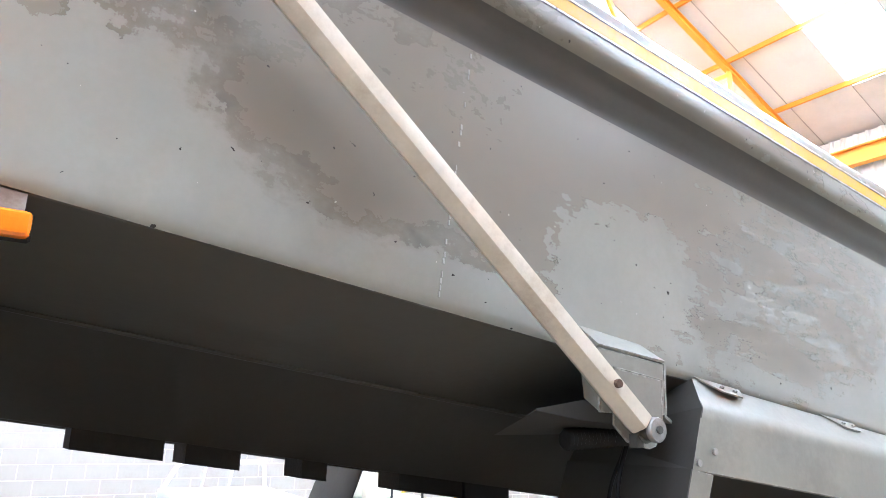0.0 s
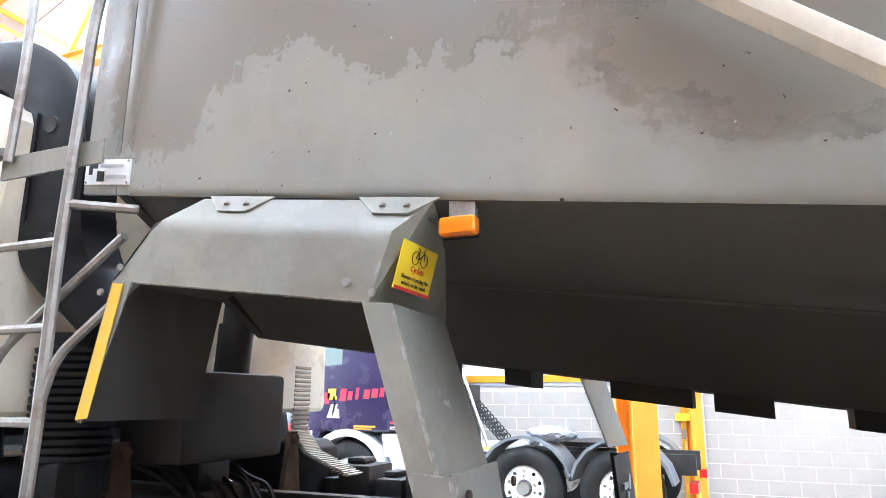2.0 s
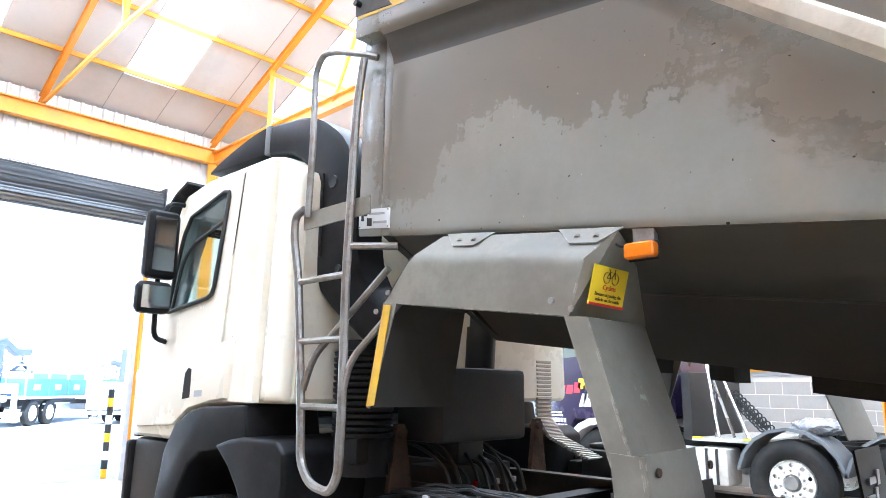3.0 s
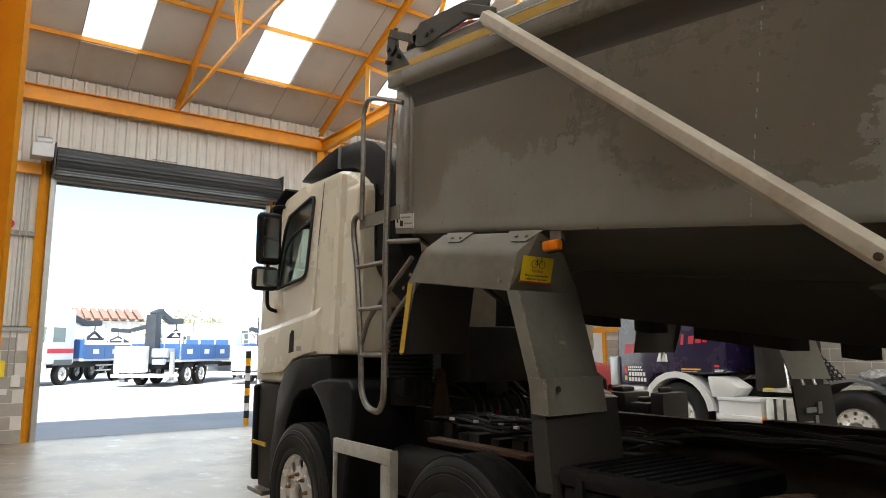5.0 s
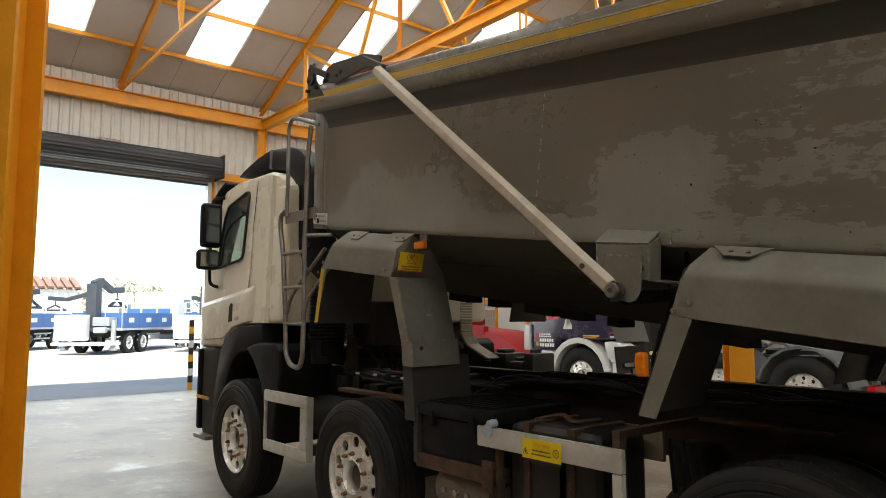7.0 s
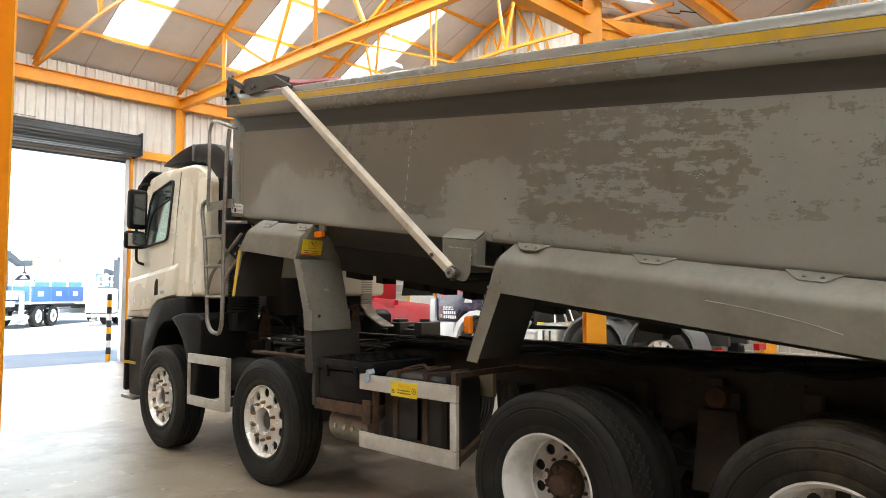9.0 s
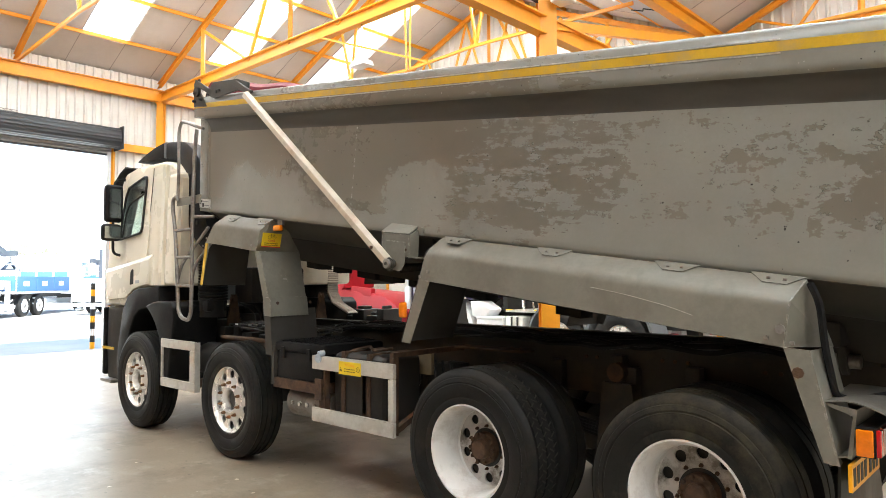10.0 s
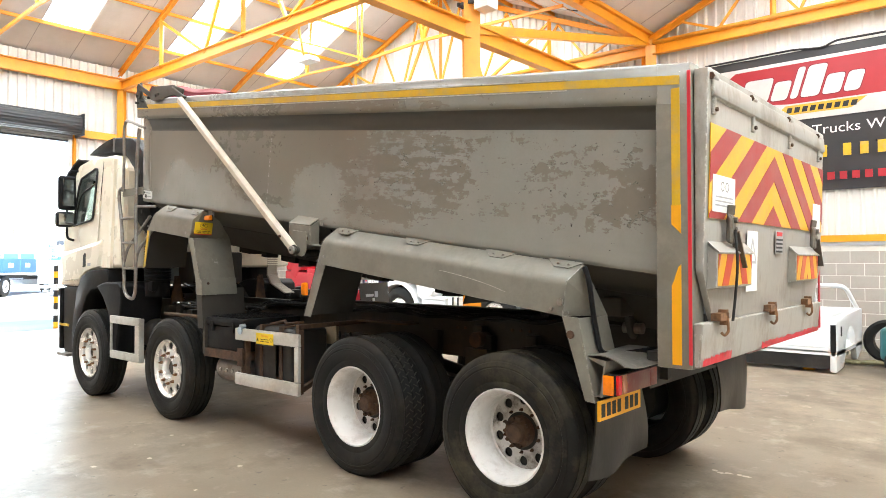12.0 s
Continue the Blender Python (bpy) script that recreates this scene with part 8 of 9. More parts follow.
tractor_unit()

# red machine in front of the tractor unit
def red_machine():
    t = thing("red_machine", (-10.2, 6.9, 0), "red yard machine with a raised red arm", "machine")
    bm = bmesh.new()
    prism_y(bm, [(-11.3, 0.5), (-9.2, 0.45), (-8.62, 0.42), (-8.56, 0.86), (-8.72, 1.0), (-9.15, 1.22), (-9.7, 1.30), (-10.3, 1.34), (-11.3, 1.40)], 6.4, 7.6)
    bevel(bm, 0.05, 2)
    b = part("hull", bm, MACHRED, t, "red engine cover")
    bm = bmesh.new()
    beam(bm, (-10.95, 6.45, 1.25), (-10.35, 6.5, 2.2), 0.14, 0.26)
    beam(bm, (-10.4, 6.5, 1.35), (-9.6, 6.45, 1.30), 0.14, 0.2)
    bevel(bm, 0.02, 2)
    part("arm", bm, MACHRED, t, "red lifting arm")
    bm = boxes((-11.25, -10.62, 6.4, 7.4, 1.40, 2.5))
    bevel(bm, 0.05, 2)
    part("operator_cab", bm, MACHRED, t)
    part("cab_glass", boxes((-11.15, -10.72, 6.385, 6.41, 1.7, 2.4)), CABWIN, t)
    for x in (-10.8, -9.2):
        for y, s in ((6.28, -1), (7.62, 1)):
            simple_wheel(t, x, y, s, 0.42, WHITE)
    part("amber_panel", boxes((-9.92, -9.62, 6.385, 6.40, 0.62, 0.84)), AMBERTAPE, t)
    part("grille", boxes((-9.0, -8.7, 6.385, 6.41, 0.55, 0.85)), STEEL, t)
    return t


red_machine()


def pickup_bed():
    t = thing("pickup_bed", (0.9, 7.0, 0), "white pickup truck bed standing loose on the floor", "truck bed")
    m_ = LORRYWHITE
    x0, x1, y0, y1 = 0.18, 1.78, 6.35, 8.25
    bm = bmesh.new()
    box(bm, x0, x1, y0, y1, 0.26, 0.32)
    part("bed_floor", bm, m_, t)
    for x in (x0, x1 - 0.09):
        bm = bmesh.new()
        cy, r = 7.35, 0.40
        pts = [(y0, 0.02), (cy - 0.52, 0.05)] + [(cy - r * math.cos(a), 0.22 + r * math.sin(a)) for a in [radians(15 * k) for k in range(13)]] + [(cy + 0.5, 0.05), (y1, 0.2), (y1, 0.85), (y0 + 0.1, 0.80), (y0, 0.72)]
        prism_x(bm, pts, x, x + 0.09)
        bevel(bm, 0.02, 2)
        part("bed_side", bm, m_, t, "white pressed bed side with a wheel arch")
        part("tail_lamp", boxes((x + 0.01, x + 0.08, y0 - 0.006, y0 + 0.02, 0.30, 0.70)), PLASTIC, t, "dark empty tail lamp housing")
    part("tail_bar", boxes((x0 + 0.09, x1 - 0.09, y0, y0 + 0.05, 0.30, 0.38)), m_, t)
    part("headboard", boxes((x0 + 0.09, x1 - 0.09, y1 - 0.06, y1, 0.30, 0.85)), m_, t)
    part("sill", boxes((x0 + 0.09, x1 - 0.09, y0 + 0.01, y0 + 0.2, 0.06, 0.26)), BLACK, t)
    bm = bmesh.new()
    yb = 7.9
    tube(bm, rounded([(x0 + 0.05, yb + 0.25, 0.84), (x0 + 0.18, yb, 1.22), (x1 - 0.18, yb, 1.22), (x1 - 0.05, yb + 0.25, 0.84)], 0.12, 5), 0.035, 9)
    for x in (0.75, 1.15):
        tube(bm, [(x, yb, 1.22), (x, yb + 0.2, 0.84)], 0.022, 8)
    part("roll_bar", bm, m_, t, "white tubular roll bar")
    part("filler_flap", boxes((x1 - 0.004, x1 + 0.004, 6.62, 6.70, 0.52, 0.66)), PLASTIC, t)
    return t


pickup_bed()

# tripod beside the wall
def tripod(cx, cy):
    t = thing("tripod", (cx, cy, 0), "small silver camera tripod standing on the floor", "tripod")
    for k in range(3):
        a = 2 * math.pi * k / 3 + 0.4
        bm = bmesh.new()
        cyl(bm, (cx + 0.2 * math.cos(a), cy + 0.2 * math.sin(a), 0), (cx + 0.03 * math.cos(a), cy + 0.03 * math.sin(a), 0.5), 0.018, 8)
        part("leg", bm, ALLOY, t)
    bm = bmesh.new()
    cyl(bm, (cx, cy, 0.4), (cx, cy, 0.66), 0.025, 8)
    box(bm, cx - 0.07, cx + 0.07, cy - 0.05, cy + 0.05, 0.64, 0.70)
    part("head", bm, PLASTIC, t)
    return t


tripod(1.62, 8.7)

# car wheels by the wall
t = thing("loose_wheel", (2.15, 8.2, 0), "loose black tyre leaning by the block wall", "tyre")
bm = bmesh.new()
revolve(bm, [(0.2, 8.1), (0.3, 8.08), (0.34, 8.12), (0.34, 8.28), (0.3, 8.32), (0.2, 8.3)], 2.15, 0.34, 32)
part("tyre", bm, RUBBER, t)
t = thing("strap_pile", (1.7, 7.6, 0), "crumpled olive strap and dust sheet lying on the floor", "strap")
bm = bmesh.new()
rnd = random.Random(11)
for k in range(5):
    pts = [(1.35 + 0.14 * j + 0.05 * rnd.random(), 7.45 + 0.3 * rnd.random(), 0.03 + 0.03 * rnd.random()) for j in range(7)]
    tube(bm, rounded(pts, 0.05, 3), 0.025, 6)
part("strap", bm, mat("strap_olive", (0.25, 0.22, 0.12), 0.8), t)
t = thing("cone_stub", (1.36, 6.62, 0), "small orange-yellow plastic wedge on the floor", "wedge")
bm = bmesh.new()
prism_y(bm, [(1.28, 0), (1.44, 0), (1.41, 0.26), (1.33, 0.30)], 6.55, 6.68)
bevel(bm, 0.015, 2)
part("wedge", bm, AMBERTAPE, t)

# golf buggy with cream seat, seen past the body
def buggy():
    t = thing("golf_buggy", (3.0, 6.6, 0), "teal golf buggy with cream vinyl seats", "golf buggy")
    bm = boxes((2.3, 3.5, 6.3, 7.4, 0.25, 0.70))
    bevel(bm, 0.08, 3)
    part("hull", bm, TEAL, t, "teal moulded bodywork")
    for x0, x1, y0, y1, z0, z1 in ((3.0, 3.46, 6.35, 7.35, 0.705, 0.81), (2.58, 2.92, 6.40, 6.56, 0.76, 1.12), (2.52, 2.86, 6.85, 7.0, 0.76, 1.12)):
        bm = boxes((x0, x1, y0, y1, z0, z1))
        bevel(bm, 0.05, 3)
        part("seat", bm, mat("seat_cream", (0.66, 0.60, 0.48), 0.5, 0, 0.05, 4, 60, 0.05), t, "cream vinyl seat")
    bm = bmesh.new()
    tube(bm, rounded([(2.95, 6.34, 0.7), (2.95, 6.34, 0.93), (3.45, 6.34, 0.93), (3.47, 6.34, 0.7)], 0.06), 0.018, 7)
    part("arm_rail", bm, INK, t)
    for x in (2.6, 3.2):
        for y in (6.32, 7.38):
            bm = bmesh.new()
            revolve(bm, [(0.1, y - 0.08), (0.22, y - 0.08), (0.24, y - 0.05), (0.24, y + 0.05), (0.22, y + 0.08), (0.1, y + 0.08)], x, 0.24, 24)
            part("wheel", bm, RUBBER, t)
    return t


buggy()
t = thing("yellow_barrier", (4.5, 7.9, 0), "sloping yellow tubular barrier by the wall", "barrier")
for a, b in (((4.1, 8.0, 0.72), (5.2, 8.0, 1.2)), ((5.2, 8.0, 0.0), (5.2, 8.0, 1.2)), ((4.1, 8.0, 0.0), (4.1, 8.0, 0.72))):
    bm = bmesh.new()
    cyl(bm, a, b, 0.035, 10)
    part("rail", bm, YELLOW, t)

# yellow post with a sign on the gable wall
t = thing("wall_post", (-2.43, 9.42, 0), "yellow hose post with a square top on the block wall", "post")
part("post", boxes((-2.52, -2.44, 9.40, 9.485, 0.0, 1.33)), YELLOW, t)
part("head", boxes((-2.60, -2.36, 9.36, 9.485, 1.33, 1.45)), SIGNYEL, t)
part("gauge", boxes((-2.51, -2.45, 9.385, 9.399, 1.05, 1.20)), STEEL, t)
t = thing("downpipe", (-2.22, 9.45, 0), "grey rainwater pipe on the wall", "pipe")
bm = bmesh.new()
cyl(bm, (-2.2, 9.44, 0.0), (-2.2, 9.44, 6.2), 0.045, 12)
part("pipe", bm, CAPGREY, t)
t = thing("wall_sign", (-9.9, 9.48, 1.2), "small blue and white safety notice on the block wall", "sign")
part("board", boxes((-10.0, -9.8, 9.478, 9.488, 1.15, 1.5)), WHITE, t)
part("print", boxes((-9.98, -9.82, 9.474, 9.4775, 1.35, 1.47)), BLUE, t)
part("print", boxes((-9.98, -9.82, 9.474, 9.4775, 1.18, 1.24)), INKRED, t)

# bright doorway in the gable behind the red machine, its brightness painted white
d2 = thing("door_2", (-11.5, 9.5, 0), "doorway with an orange frame, its brightness a white panel", "door", kind="structure")
part("bright_panel", boxes((-12.3, -11.3, 9.46, 9.49, 0.0, 2.0)), WHITE, d2)
part("frame", boxes((-12.4, -12.305, 9.44, 9.492, 0.0, 2.1), (-11.295, -11.2, 9.44, 9.492, 0.0, 2.1), (-12.305, -11.295, 9.44, 9.492, 2.005, 2.1)), ORANGE, d2)

# ---- banner on the gable ----
def banner():
    t = thing("banner", (1.7, 9.5, 3.0), "large printed vinyl banner, white above black, hung on the cladding", "banner")
    xa, xb, z0, z1 = -1.15, 4.9, 2.93, 5.62
    bm = bmesh.new()
    n = 40
    rows_ = [[bm.verts.new((xa + (xb - xa) * i / n, 9.53 + 0.008 * math.sin(i * 1.3) + 0.006 * math.sin(j * 2.1 + i * 0.4), z0 + (z1 - z0) * j / 12)) for i in range(n + 1)] for j in range(13)]
    for j in range(12):
        for i in range(n):
            bm.faces.new((rows_[j][i], rows_[j][i + 1], rows_[j + 1][i + 1], rows_[j + 1][i]))
    part("sheet", bm, mat("banner_black", (0.035, 0.035, 0.038), 0.35, 0, 0.1, 4, 40, 0.02), t, "black banner sheet with ripples")
    Y = 9.505

    def shape(pts, material, off=0.0, name="print"):
        bm = bmesh.new()
        extrude(bm, [(x, Y - off, z) for x, z in pts], [(x, Y - off + 0.003, z) for x, z in pts])
        return part(name, bm, material, t)
    shape([(xa + 0.62, 4.30), (xb, 4.30), (xb, 5.45), (xa + 0.3, 5.45), (xa + 0.14, 5.2), (xa + 0.2, 4.9)], BANWHITE)
    shape([(xa + 0.32, 5.02), (xa + 0.42, 5.26), (xa + 0.58, 5.38), (2.75, 5.38), (3.1, 5.30), (2.20, 4.62), (0.42, 4.62), (0.0, 4.66)], mat("banner_red", (0.36, 0.025, 0.035), 0.35, 0, 0.05, 3, 30, 0.0), 0.004)
    shape([(0.15, 4.41), (1.45, 4.41), (1.70, 4.59), (0.35, 4.59)], MATS["tape_yellow"], 0.008)
    # the company's word as plain slanted blocks
    x = -0.50
    for w, h, z_ in ((0.52, 0.46, 4.72), (0.30, 0.36, 4.72), (0.13, 0.58, 4.72), (0.32, 0.58, 4.72), (0.30, 0.36, 4.72), (0.26, 0.36, 4.72)):
        for e, m_, o in ((0.014, SHEETRED, 0.006), (0.0, BANWHITE, 0.010)):
            k_ = 0.30 * h
            c_ = [(x - e, z_ - e, 0), (x + w + e, z_ - e, 0), (x + w + k_ + e, z_ + h + e, 0), (x + k_ - e, z_ + h + e, 0)]
            r_ = rounded(c_ + [c_[0], c_[1]], 0.07, 3)[1:-1]
            shape([(v.x, v.y) for v in r_], m_, o)
        x += w + 0.05
    for k in range(9):
        x = 0.36 + 0.135 * k
        shape([(x, 4.445), (x + 0.09, 4.445), (x + 0.115, 4.545), (x + 0.025, 4.545)], INK, 0.012)
    text("print", "Trucks Wo", 0.255, pose(0.80, Y - 0.006, 3.99, 90), WHITE, t, 'LEFT', 0.001, 1.12)
    for k in range(11):
        x = 0.62 + 0.27 * k + (0.12 if k > 1 else 0) + (0.12 if k > 4 else 0)
        shape([(x + 0.03, 3.55), (x + 0.16, 3.55), (x + 0.16, 3.77), (x + 0.03, 3.77)], YELLOW, 0.006)
    for k in range(14):
        x = 0.05 + 0.2 * k
        shape([(x, 3.12), (x + 0.12, 3.12), (x + 0.12, 3.26), (x, 3.26)], MATS["banner_red"], 0.006)
    bm = bmesh.new()
    tube(bm, rounded([(xa - 0.02, 9.5, z1 + 0.02), (0.5, 9.49, z1 + 0.03), (1.0, 9.5, z1 - 0.03), (1.2, 9.49, z1 + 0.06), (xb, 9.5, z1 + 0.02)], 0.1), 0.02, 6)
    part("hem", bm, INK, t)
    return t


banner()

# ---- fittings on the steelwork ----
t = thing("control_box", (-2.25, 3.1, 5.3), "white electrical box clamped to the roof column", "electrical box")
bm = boxes((-2.18, -1.93, 3.05, 3.30, 5.28, 5.62))
bevel(bm, 0.01, 2)
part("case", bm, WHITE, t)
for z in (5.40, 5.58):
    part("clamp", boxes((-2.47, -2.18, 3.07, 3.12, z, z + 0.05), (-2.50, -2.46, 3.05, 3.35, z, z + 0.05)), INK, t)
for x in (-2.12, -2.0):
    bm = bmesh.new()
    cyl(bm, (x, 3.0, 5.78), (x - 0.03, 2.9, 5.72), 0.07, 12, 0.09)
    part("flood_lamp", bm, CHROME, t)


def hall_light(x, y, z):
    t = thing("hall_light", (x, y, z), "white box light hanging from the roof truss", "light fitting", "hall lights")
    bm = bmesh.new()
    prism_y(bm, [(x - 0.2, z), (x + 0.2, z), (x + 0.14, z + 0.1), (x - 0.14, z + 0.1)], y - 0.12, y + 0.12)
    bevel(bm, 0.01, 1)
    part("housing", bm, WHITE, t)
    bm = bmesh.new()
    cyl(bm, (x, y, z + 0.1), (x, y, 6.1), 0.012, 6)
    part("rod", bm, CHROME, t)
    return t


hall_light(-6.2, 3.2, 5.32)
hall_light(-6.2, -3.25, 5.32)
steel("roof_strut", [((-7.6, 3.1, 6.2), (-4.7, 3.3, 5.1), 0.03, 0.03, 0.0)], "thin pale strut under the roof truss", "strut")
# pipe run near the valley
t = thing("valley_duct", (-3.2, 6.0, 6.9), "grey flat duct with dark straps under the valley", "duct")
bm = bmesh.new()
for y0, y1 in ((-9.0, 9.3),):
    extrude(bm, [(-2.95, y0, 6.78), (-3.5, y0, 7.0), (-3.5, y0, 7.03), (-2.95, y0, 6.81)], [(-2.95, y1, 6.78), (-3.5, y1, 7.0), (-3.5, y1, 7.03), (-2.95, y1, 6.81)])
part("duct", bm, CAPGREY, t)
for y in (4.5, 5.6, 6.7, 7.8):
    bm = bmesh.new()
    tube(bm, [(-2.9, y, 6.75), (-3.2, y, 6.87), (-3.3, y + 0.2, 6.91), (-3.55, y + 0.2, 7.0)], 0.012, 5)
    part("strap", bm, INK, t)

# ---- things on the door wall ----
def on_wall(name, y0, y1, z0, z1, material, label, category, d=0.03):
    t = thing(name, (X_W + 0.12, (y0 + y1) / 2, z0), label, category)
    bm = boxes((X_W + 0.112, X_W + 0.112 + d, y0, y1, z0, z1))
    if d > 0.03:
        bevel(bm, 0.008, 1)
    part("face", bm, material, t)
    return t


on_wall("notice", -2.74, -2.60, 1.12, 1.40, SIGNYEL, "yellow laminated notice on the block wall", "notice", 0.01)
on_wall("switch_box", -2.50, -2.36, 0.95, 1.15, WHITE, "white door switch box on the block wall", "switch")
on_wall("fire_sign", -2.86, -2.72, 0.80, 0.92, REDTAPE, "small red fire point sign", "sign", 0.01)
on_wall("exit_sign", -2.66, -2.54, 0.82, 0.92, WHITE, "small white and red safety sign", "sign", 0.01)
on_wall("socket_box", -2.80, -2.64, 4.92, 5.10, WHITE, "white junction box on the rail", "electrical box", 0.08)
t = thing("fire_extinguisher", (X_W + 0.22, -2.82, 0.22), "red fire extinguisher hung low on the block wall", "extinguisher")
bm = bmesh.new()
cyl(bm, (X_W + 0.2, -2.82, 0.22), (X_W + 0.2, -2.82, 0.66), 0.075, 16)
bevel(bm, 0.02, 2)
part("cylinder", bm, MACHRED, t)
bm = boxes((X_W + 0.16, X_W + 0.24, -2.86, -2.78, 0.67, 0.74))
part("valve", bm, INK, t)
bm = bmesh.new()
tube(bm, rounded([(X_W + 0.2, -2.8, 0.72), (X_W + 0.3, -2.72, 0.65), (X_W + 0.28, -2.73, 0.3)], 0.06), 0.012, 6)
part("hose", bm, INK, t)
t = thing("alarm_bell", (X_W + 0.1, -2.72, 3.75), "round red alarm bell on a dark wall rail", "alarm bell")
bm = bmesh.new()
cyl(bm, (X_W + 0.06, -2.72, 3.78), (X_W + 0.15, -2.72, 3.78), 0.075, 16)
part("bell", bm, REDTAPE, t)
part("rail", boxes((X_W + 0.04, X_W + 0.08, -4.5, -2.25, 3.60, 3.68)), STEEL, t)
t = thing("cable_conduit", (X_W + 0.1, -2.52, 0.0), "pale cable conduits running up the wall", "conduit")
for y in (-2.56, -2.46):
    bm = bmesh.new()
    cyl(bm, (X_W + 0.125, y, 1.1), (X_W + 0.125, y, 4.9), 0.012, 6)
    part("tube", bm, CAPGREY, t)

# striped bollard at the doorway
def bollard(x, y, h=1.55, r=0.055):
    t = thing("bollard", (x, y, 0), "black, amber and white striped steel bollard beside the doorway", "bollard")
    n = 10
    for k in range(n):
        bm = bmesh.new()
        cyl(bm, (x, y, h * k / n), (x, y, h * (k + 1) / n - 0.001), r, 14)
        part("band", bm, (AMBERTAPE, INK, WHITE if k % 4 == 2 else AMBERTAPE, INK)[k % 4] if k % 2 == 0 else INK, t)
    return t


bollard(-14.35, 1.80)

# ---- the yard ----
def crane_lorry(name, origin, heading, label, cab_front=True, tail=False):
    """Local frame: x forwards from the rear end, y to the left."""
    t = thing(name, (0, 0, 0), label, "crane lorry", "yard lorries")
    L = 8.2
    part("chassis", boxes((0.1, L, -0.45, 0.45, 0.75, 1.0)), BLACK, t)
    bed0, bed1 = 0.3, 5.4
    part("deck", boxes((bed0, bed1, -1.2, 1.2, 1.05, 1.18)), LORRYWHITE, t)
    for s in (-1, 1):
        for k in range(3):
            a = bed0 + (bed1 - bed0) * k / 3
            bm = boxes((a + 0.02, a + (bed1 - bed0) / 3 - 0.02, min(s * 1.2, s * 1.24), max(s * 1.2, s * 1.24), 1.15, 1.85))
            bevel(bm, 0.01, 1)
            sd = part("dropside", bm, BLUE, t, "blue dropside panel")
            part("badge", boxes((a + 0.5, a + 1.0, min(s * 1.24, s * 1.246), max(s * 1.24, s * 1.246), 1.4, 1.62)), WHITE, sd)
        part("guard_rail", boxes((1.9, 4.2, min(s * 1.1, s * 1.15), max(s * 1.1, s * 1.15), 0.55, 0.62), (1.9, 4.2, min(s * 1.1, s * 1.15), max(s * 1.1, s * 1.15), 0.8, 0.87)), GALV, t)
        for cx in (1.05, 2.4, 6.9):
            simple_wheel(t, cx, s * 1.2, s, 0.5)
    for s in (-1, 1):
        for k in range(4):
            x = bed0 + 0.05 + (bed1 - bed0 - 0.1) * k / 3
            part("side_post", boxes((x - 0.04, x + 0.04, s * 1.2 - 0.035, s * 1.2 + 0.035, 1.85, 2.35)), LORRYWHITE, t)
    part("headboard", boxes((bed1 - 0.06, bed1, -1.2, 1.2, 1.18, 2.1)), BLUE, t)
    part("tailboard", boxes((bed0, bed0 + 0.05, -1.2, 1.2, 1.15, 1.85)), BLUE, t)
    roof = 3.0 if tail else 3.5
    bm = boxes((6.15, 8.25, -1.2, 1.2, 0.95, roof))
    for v in bm.verts:
        if v.co.z > 2 and v.co.x > 8:
            v.co.x -= 0.35
    bevel(bm, 0.1, 3)
    c = part("cab", bm, LORRYWHITE, t, "white day cab")
    for s in (-1, 1):
        part("window", boxes((6.9, 7.75, min(s * 1.19, s * 1.206), max(s * 1.19, s * 1.206), 1.95, 2.6)), CABWIN, c)
        part("stripe", boxes((6.2, 8.1, min(s * 1.19, s * 1.207), max(s * 1.19, s * 1.207), 1.45, 1.65)), REDTAPE, c)
        part("arch", boxes((6.3, 7.6, min(s * 1.15, s * 1.21), max(s * 1.15, s * 1.21), 0.9, 1.15)), GREYPLASTIC, c)
    part("bumper", boxes((8.1, 8.35, -1.2, 1.2, 0.4, 0.95)), LORRYWHITE, c)
    part("windscreen", boxes((8.0, 8.13, -1.05, 1.05, 1.9, 2.6)), CABWIN, c)
    # folding crane
    x0 = 0.0 if tail else 5.75
    dx = 1 if tail else -1
    if tail:
        bm = boxes((-0.95, -0.3, -0.05, 1.2, 0.62, 1.75))
        bevel(bm, 0.04, 2)
        part("tail_box", bm, LORRYWHITE, t, "white rear equipment box")
        bm = boxes((-0.5, 0.2, -1.0, -0.25, 1.25, 1.65), (-0.7, -0.45, -0.95, -0.4, 0.95, 1.2))
        bevel(bm, 0.05, 2)
        part("valve_block", bm, GALV, t, "grey crane controls and valves")
        for sx in (-1.1, 1.1):
            bm = boxes((-0.35, -0.15, sx - 0.08, sx + 0.08, 0.3, 1.5), (-0.4, -0.1, sx - 0.14, sx + 0.14, 0.18, 0.3))
            bevel(bm, 0.02, 1)
            part("stabiliser_leg", bm, GALV, t, "crane stabiliser leg")
        for z in (2.05, 2.35):
            part("bed_rail", boxes((0.32, 0.38, -1.2, 1.2, z, z + 0.05)), LORRYWHITE, t)
        for y in (-1.17, -0.4, 0.4, 1.17):
            part("bed_post", boxes((0.3, 0.4, y - 0.03, y + 0.03, 1.18, 2.4)), LORRYWHITE, t)
        part("tail_bar", boxes((-1.1, 0.2, -1.2, 1.2, 0.42, 0.55)), LORRYWHITE, t)
    bm = bmesh.new()
    box(bm, x0 - 0.24, x0 + 0.24, -0.24, 0.24, 1.0, 3.15)
    bevel(bm, 0.05, 2)
    cr = part("crane_column", bm, CRANE, t, "dark grey folding crane")
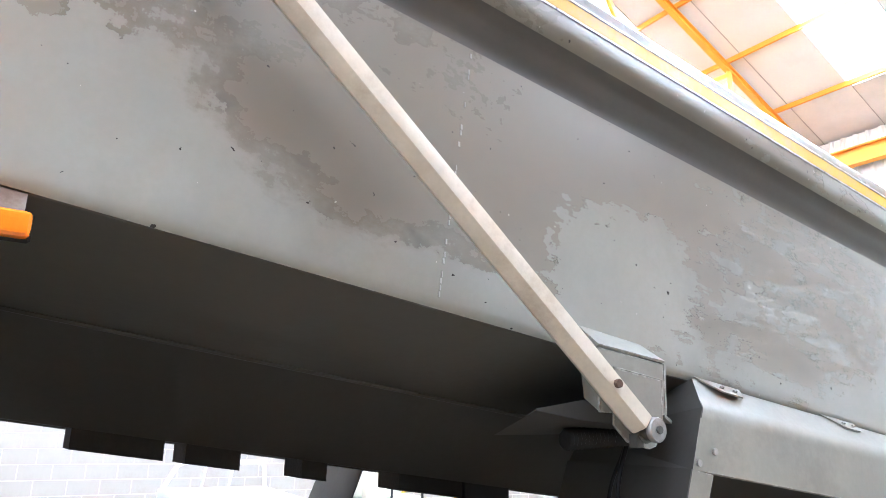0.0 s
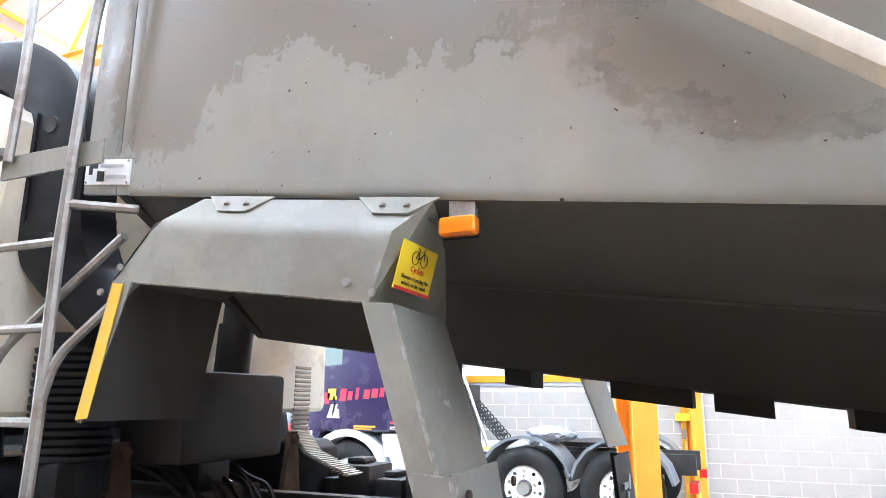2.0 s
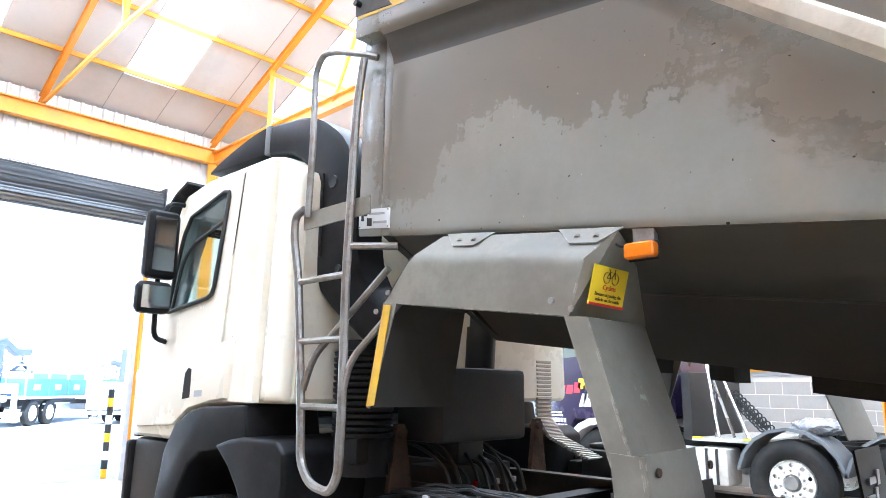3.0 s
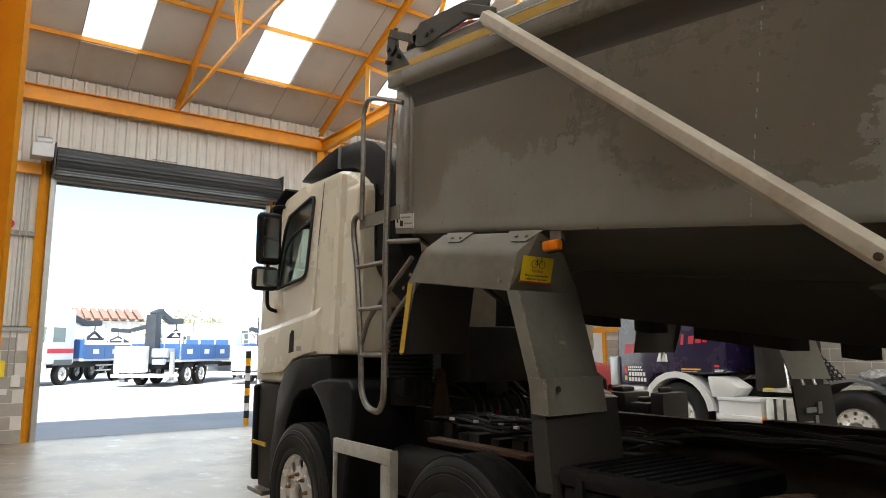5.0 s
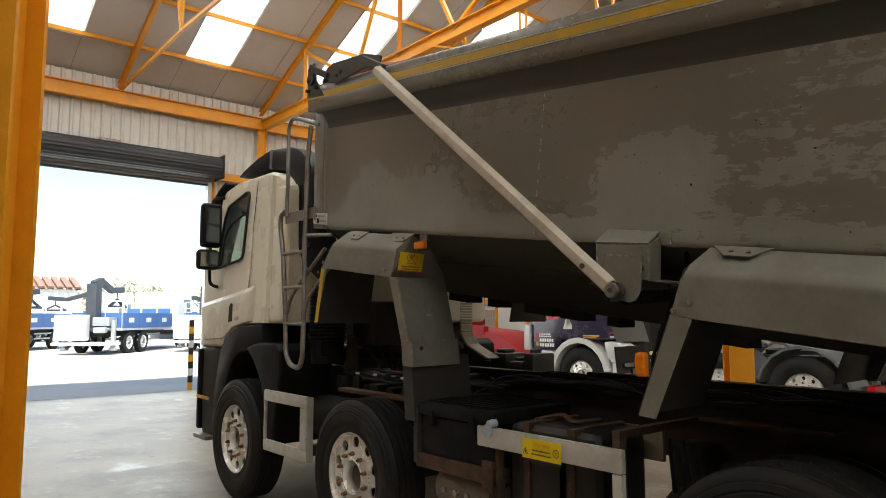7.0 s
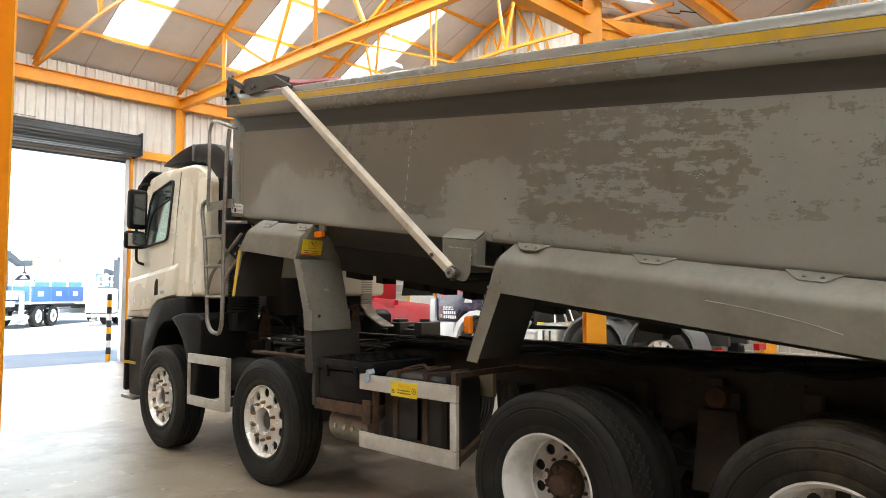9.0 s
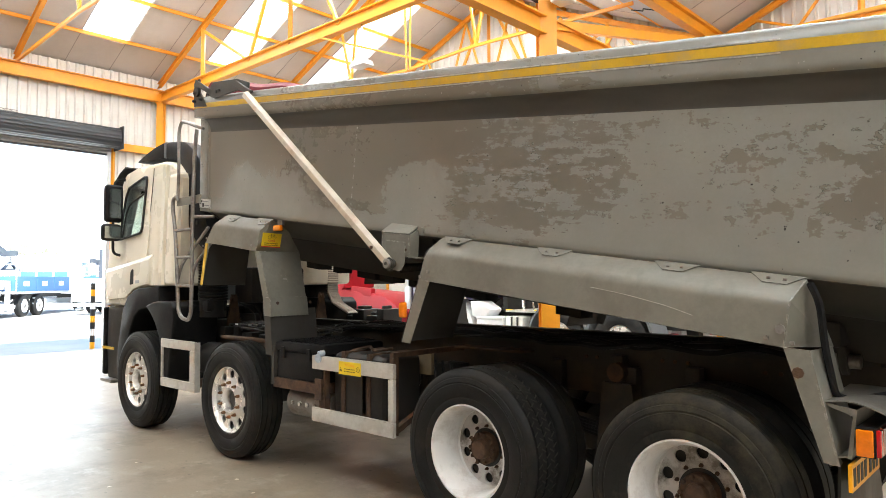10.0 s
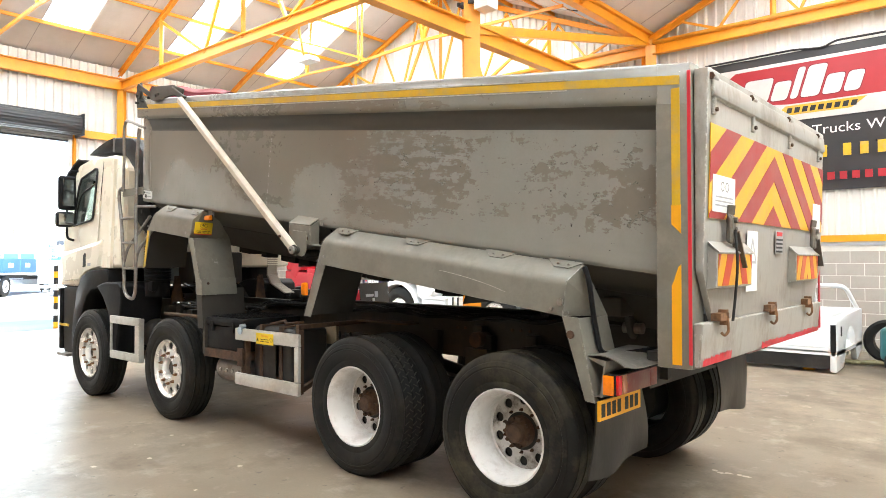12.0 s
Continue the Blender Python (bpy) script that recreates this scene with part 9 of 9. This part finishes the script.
    for p0, p1, w in (((x0 - dx * 0.1, 0, 3.1), (x0 + dx * 0.8, 0.1, 3.3), 0.34), ((x0 + dx * 0.7, 0.1, 3.28), (x0 + dx * 1.9, 0.2, 2.9), 0.3), ((x0 + dx * 1.8, 0.2, 2.9), (x0 + dx * 3.1, 0.3, 2.98), 0.28)):
        bm = bmesh.new()
        beam(bm, p0, p1, w * 0.8, w)
        bevel(bm, 0.03, 1)
        part("crane_boom", bm, CRANE, cr)
    bm = bmesh.new()
    cyl(bm, (x0 + dx * 0.1, 0.15, 2.3), (x0 + dx * 0.8, 0.15, 3.1), 0.06, 8)
    part("crane_ram", bm, CHROME, cr)
    bm = bmesh.new()
    cyl(bm, (x0 + dx * 2.6, 0.3, 2.9), (x0 + dx * 2.6, 0.3, 2.5), 0.03, 8)
    beam(bm, (x0 + dx * 1.9, 0.3, 2.15), (x0 + dx * 3.3, 0.3, 2.15), 0.3, 0.12)
    beam(bm, (x0 + dx * 1.9, 0.3, 2.15), (x0 + dx * 2.6, 0.3, 2.5), 0.1, 0.1)
    beam(bm, (x0 + dx * 3.3, 0.3, 2.15), (x0 + dx * 2.6, 0.3, 2.5), 0.1, 0.1)
    part("brick_grab", bm, CRANE, cr)
    t.matrix_basis = Matrix.Translation(origin) @ Matrix.Rotation(radians(heading), 4, 'Z')
    return t


crane_lorry("crane_lorry", (-32.4, 3.85, -0.02), 138, "white crane lorry with blue dropsides parked in the sunny yard", tail=True)
crane_lorry("crane_lorry", (-41.96, 4.33, -0.02), 320, "white and red crane lorry with blue dropsides in the yard")
crane_lorry("crane_lorry", (-32.1, 8.85, -0.02), 138, "white crane lorry with blue dropsides parked in the sunny yard", tail=True)
# second row far behind
for k, (x, y) in enumerate(((-52, 3), (-54, 12), (-50, 19))):
    crane_lorry("crane_lorry", (x, y, -0.02), 100 + 9 * k, "white crane lorry standing further off in the yard")

house = thing("shed", (-75, -9, -0.02), "long low shed with a red-brown ribbed roof beyond the yard", "shed")
part("wall", boxes((-78, -72, -30, 11.4, -0.02, 4.4)), CLAD, house)
bm = bmesh.new()
for k in range(55):
    y = -30.5 + 0.77 * k
    prism_y(bm, [(-71.6, 4.4), (-75, 5.5), (-75, 5.65), (-71.5, 4.55)], y, y + 0.5)
prism_y(bm, [(-71.8, 4.3), (-75, 5.4), (-78.2, 4.3)], -30.6, 11.8)
part("roof", bm, ROOFTILE, house)


def tree(x, y, h, spread, seed):
    rnd = random.Random(seed)
    t = thing("tree", (x, y, -0.02), "pale green spring tree beyond the yard", "tree", "trees")
    bm = bmesh.new()
    tips = []

    def limb(p, d, length, r, depth):
        q = p + d * length
        cyl(bm, p, q, r, 6, r * 0.65)
        if depth == 0:
            tips.append(q)
            return
        for _ in range(3):
            n = (d + Vector((rnd.uniform(-0.8, 0.8), rnd.uniform(-0.8, 0.8), rnd.uniform(-0.1, 0.5)))).normalized()
            limb(q, n, length * rnd.uniform(0.6, 0.85), r * 0.6, depth - 1)
        tips.append(q)

    limb(Vector((x, y, -0.05)), Vector((0, 0, 1)), h * 0.3, h * 0.03, 3)
    part("trunk", bm, BARK, t)
    bm = bmesh.new()
    for p in tips:
        for _ in range(9):
            c = p + Vector((rnd.gauss(0, spread), rnd.gauss(0, spread), rnd.gauss(0, spread * 0.8)))
            a, b = Vector((rnd.uniform(-1, 1), rnd.uniform(-1, 1), rnd.uniform(-1, 1))) * 0.28, Vector((rnd.uniform(-1, 1), rnd.uniform(-1, 1), rnd.uniform(-1, 1))) * 0.28
            bm.faces.new([bm.verts.new(v) for v in (c - a, c + b, c + a, c - b)])
    part("crown", bm, LEAF, t, smooth=0)
    return t


for k in range(9):
    tree(-104 - 5 * (k % 3), 20 + 5.5 * k, 6.2 + 1.8 * ((k * 7) % 5) / 4, 0.9, 40 + k)

# floor marks and litter
rnd = random.Random(5)
t = thing("litter", (1.0, 2.6, 0), "small scraps and paint flecks on the floor", "litter", kind="stuff")
bm = bmesh.new()
for k in range(70):
    x, y = rnd.uniform(-4.5, 3.5), rnd.uniform(-4.2, -1.4)
    if k > 55:
        x, y = rnd.uniform(0.5, 2.5), rnd.uniform(2.6, 4.5)
    r = rnd.uniform(0.006, 0.028)
    bm.faces.new([bm.verts.new((x + r * rnd.uniform(0.6, 1.6) * math.cos(a), y + r * math.sin(a), 0.0012)) for a in (0.2, 1.3, 2.6, 3.9, 5.2)])
for k in range(5):
    x, y = 2.02 + 0.06 * k + 0.03 * rnd.random(), 0.66 + 0.05 * rnd.random()
    bm.faces.new([bm.verts.new((x + 0.032 * rnd.uniform(0.5, 1.3) * math.cos(a), y + 0.03 * rnd.uniform(0.4, 1.3) * math.sin(a), 0.002 + 0.0006 * k)) for a in (0.2, 1.3, 2.6, 3.9, 5.2)])
part("scrap", bm, mat("scrap_pale", (0.6, 0.55, 0.46), 0.8), t, smooth=0)

# ---- blocks of the dado (cheap, shared meshes) ----
def block_mesh(w):
    bm = bmesh.new()
    c = 0.004
    quadbox(bm, [(-w / 2, 0, -0.107), (w / 2, 0, -0.107), (w / 2, 0.02, -0.107), (-w / 2, 0.02, -0.107), (-w / 2, 0, 0.107), (w / 2, 0, 0.107), (w / 2, 0.02, 0.107), (-w / 2, 0.02, 0.107)])
    return mesh_of("block", bm, BLOCK, 0)


COURSE, BLEN = 0.225, 0.45
b_full = block_mesh(BLEN - 0.012)
count = 0
rest = bmesh.new()
for k in range(8):
    z = COURSE * (k + 0.5)
    x = X_W + 0.2 + (0.225 if k % 2 else 0.0)
    while x < X_E - 0.2:
        if -7.6 < x < 4.2:
            ob = new("block", b_full)
            ob.parent = block_wall
            ob.matrix_basis = Matrix.Translation((x, Y_N - 0.109, z))
            count += 1
        else:
            box(rest, x - BLEN / 2 + 0.006, x + BLEN / 2 - 0.006, Y_N - 0.109, Y_N - 0.1, z - 0.107, z + 0.107)
        x += BLEN
    y = DOOR_Y0 - 0.12 - 0.23 - (0.225 if k % 2 else 0.0)
    while y > Y_S:
        box(rest, X_W + 0.1, X_W + 0.109, y - BLEN / 2 + 0.006, min(y + BLEN / 2 - 0.006, DOOR_Y0 - 0.13), z - 0.107, z + 0.107)
        y -= BLEN
    y = DOOR_Y1 + 0.35 + (0.225 if k % 2 else 0.0)
    while y < Y_N - 0.4:
        box(rest, X_W + 0.1, X_W + 0.109, y - BLEN / 2 + 0.006, y + BLEN / 2 - 0.006, z - 0.107, z + 0.107)
        y += BLEN
ob = part("blocks", rest, BLOCK, block_wall, smooth=0)
tagged(ob, "far grey concrete blocks of the dado", kind="stuff")
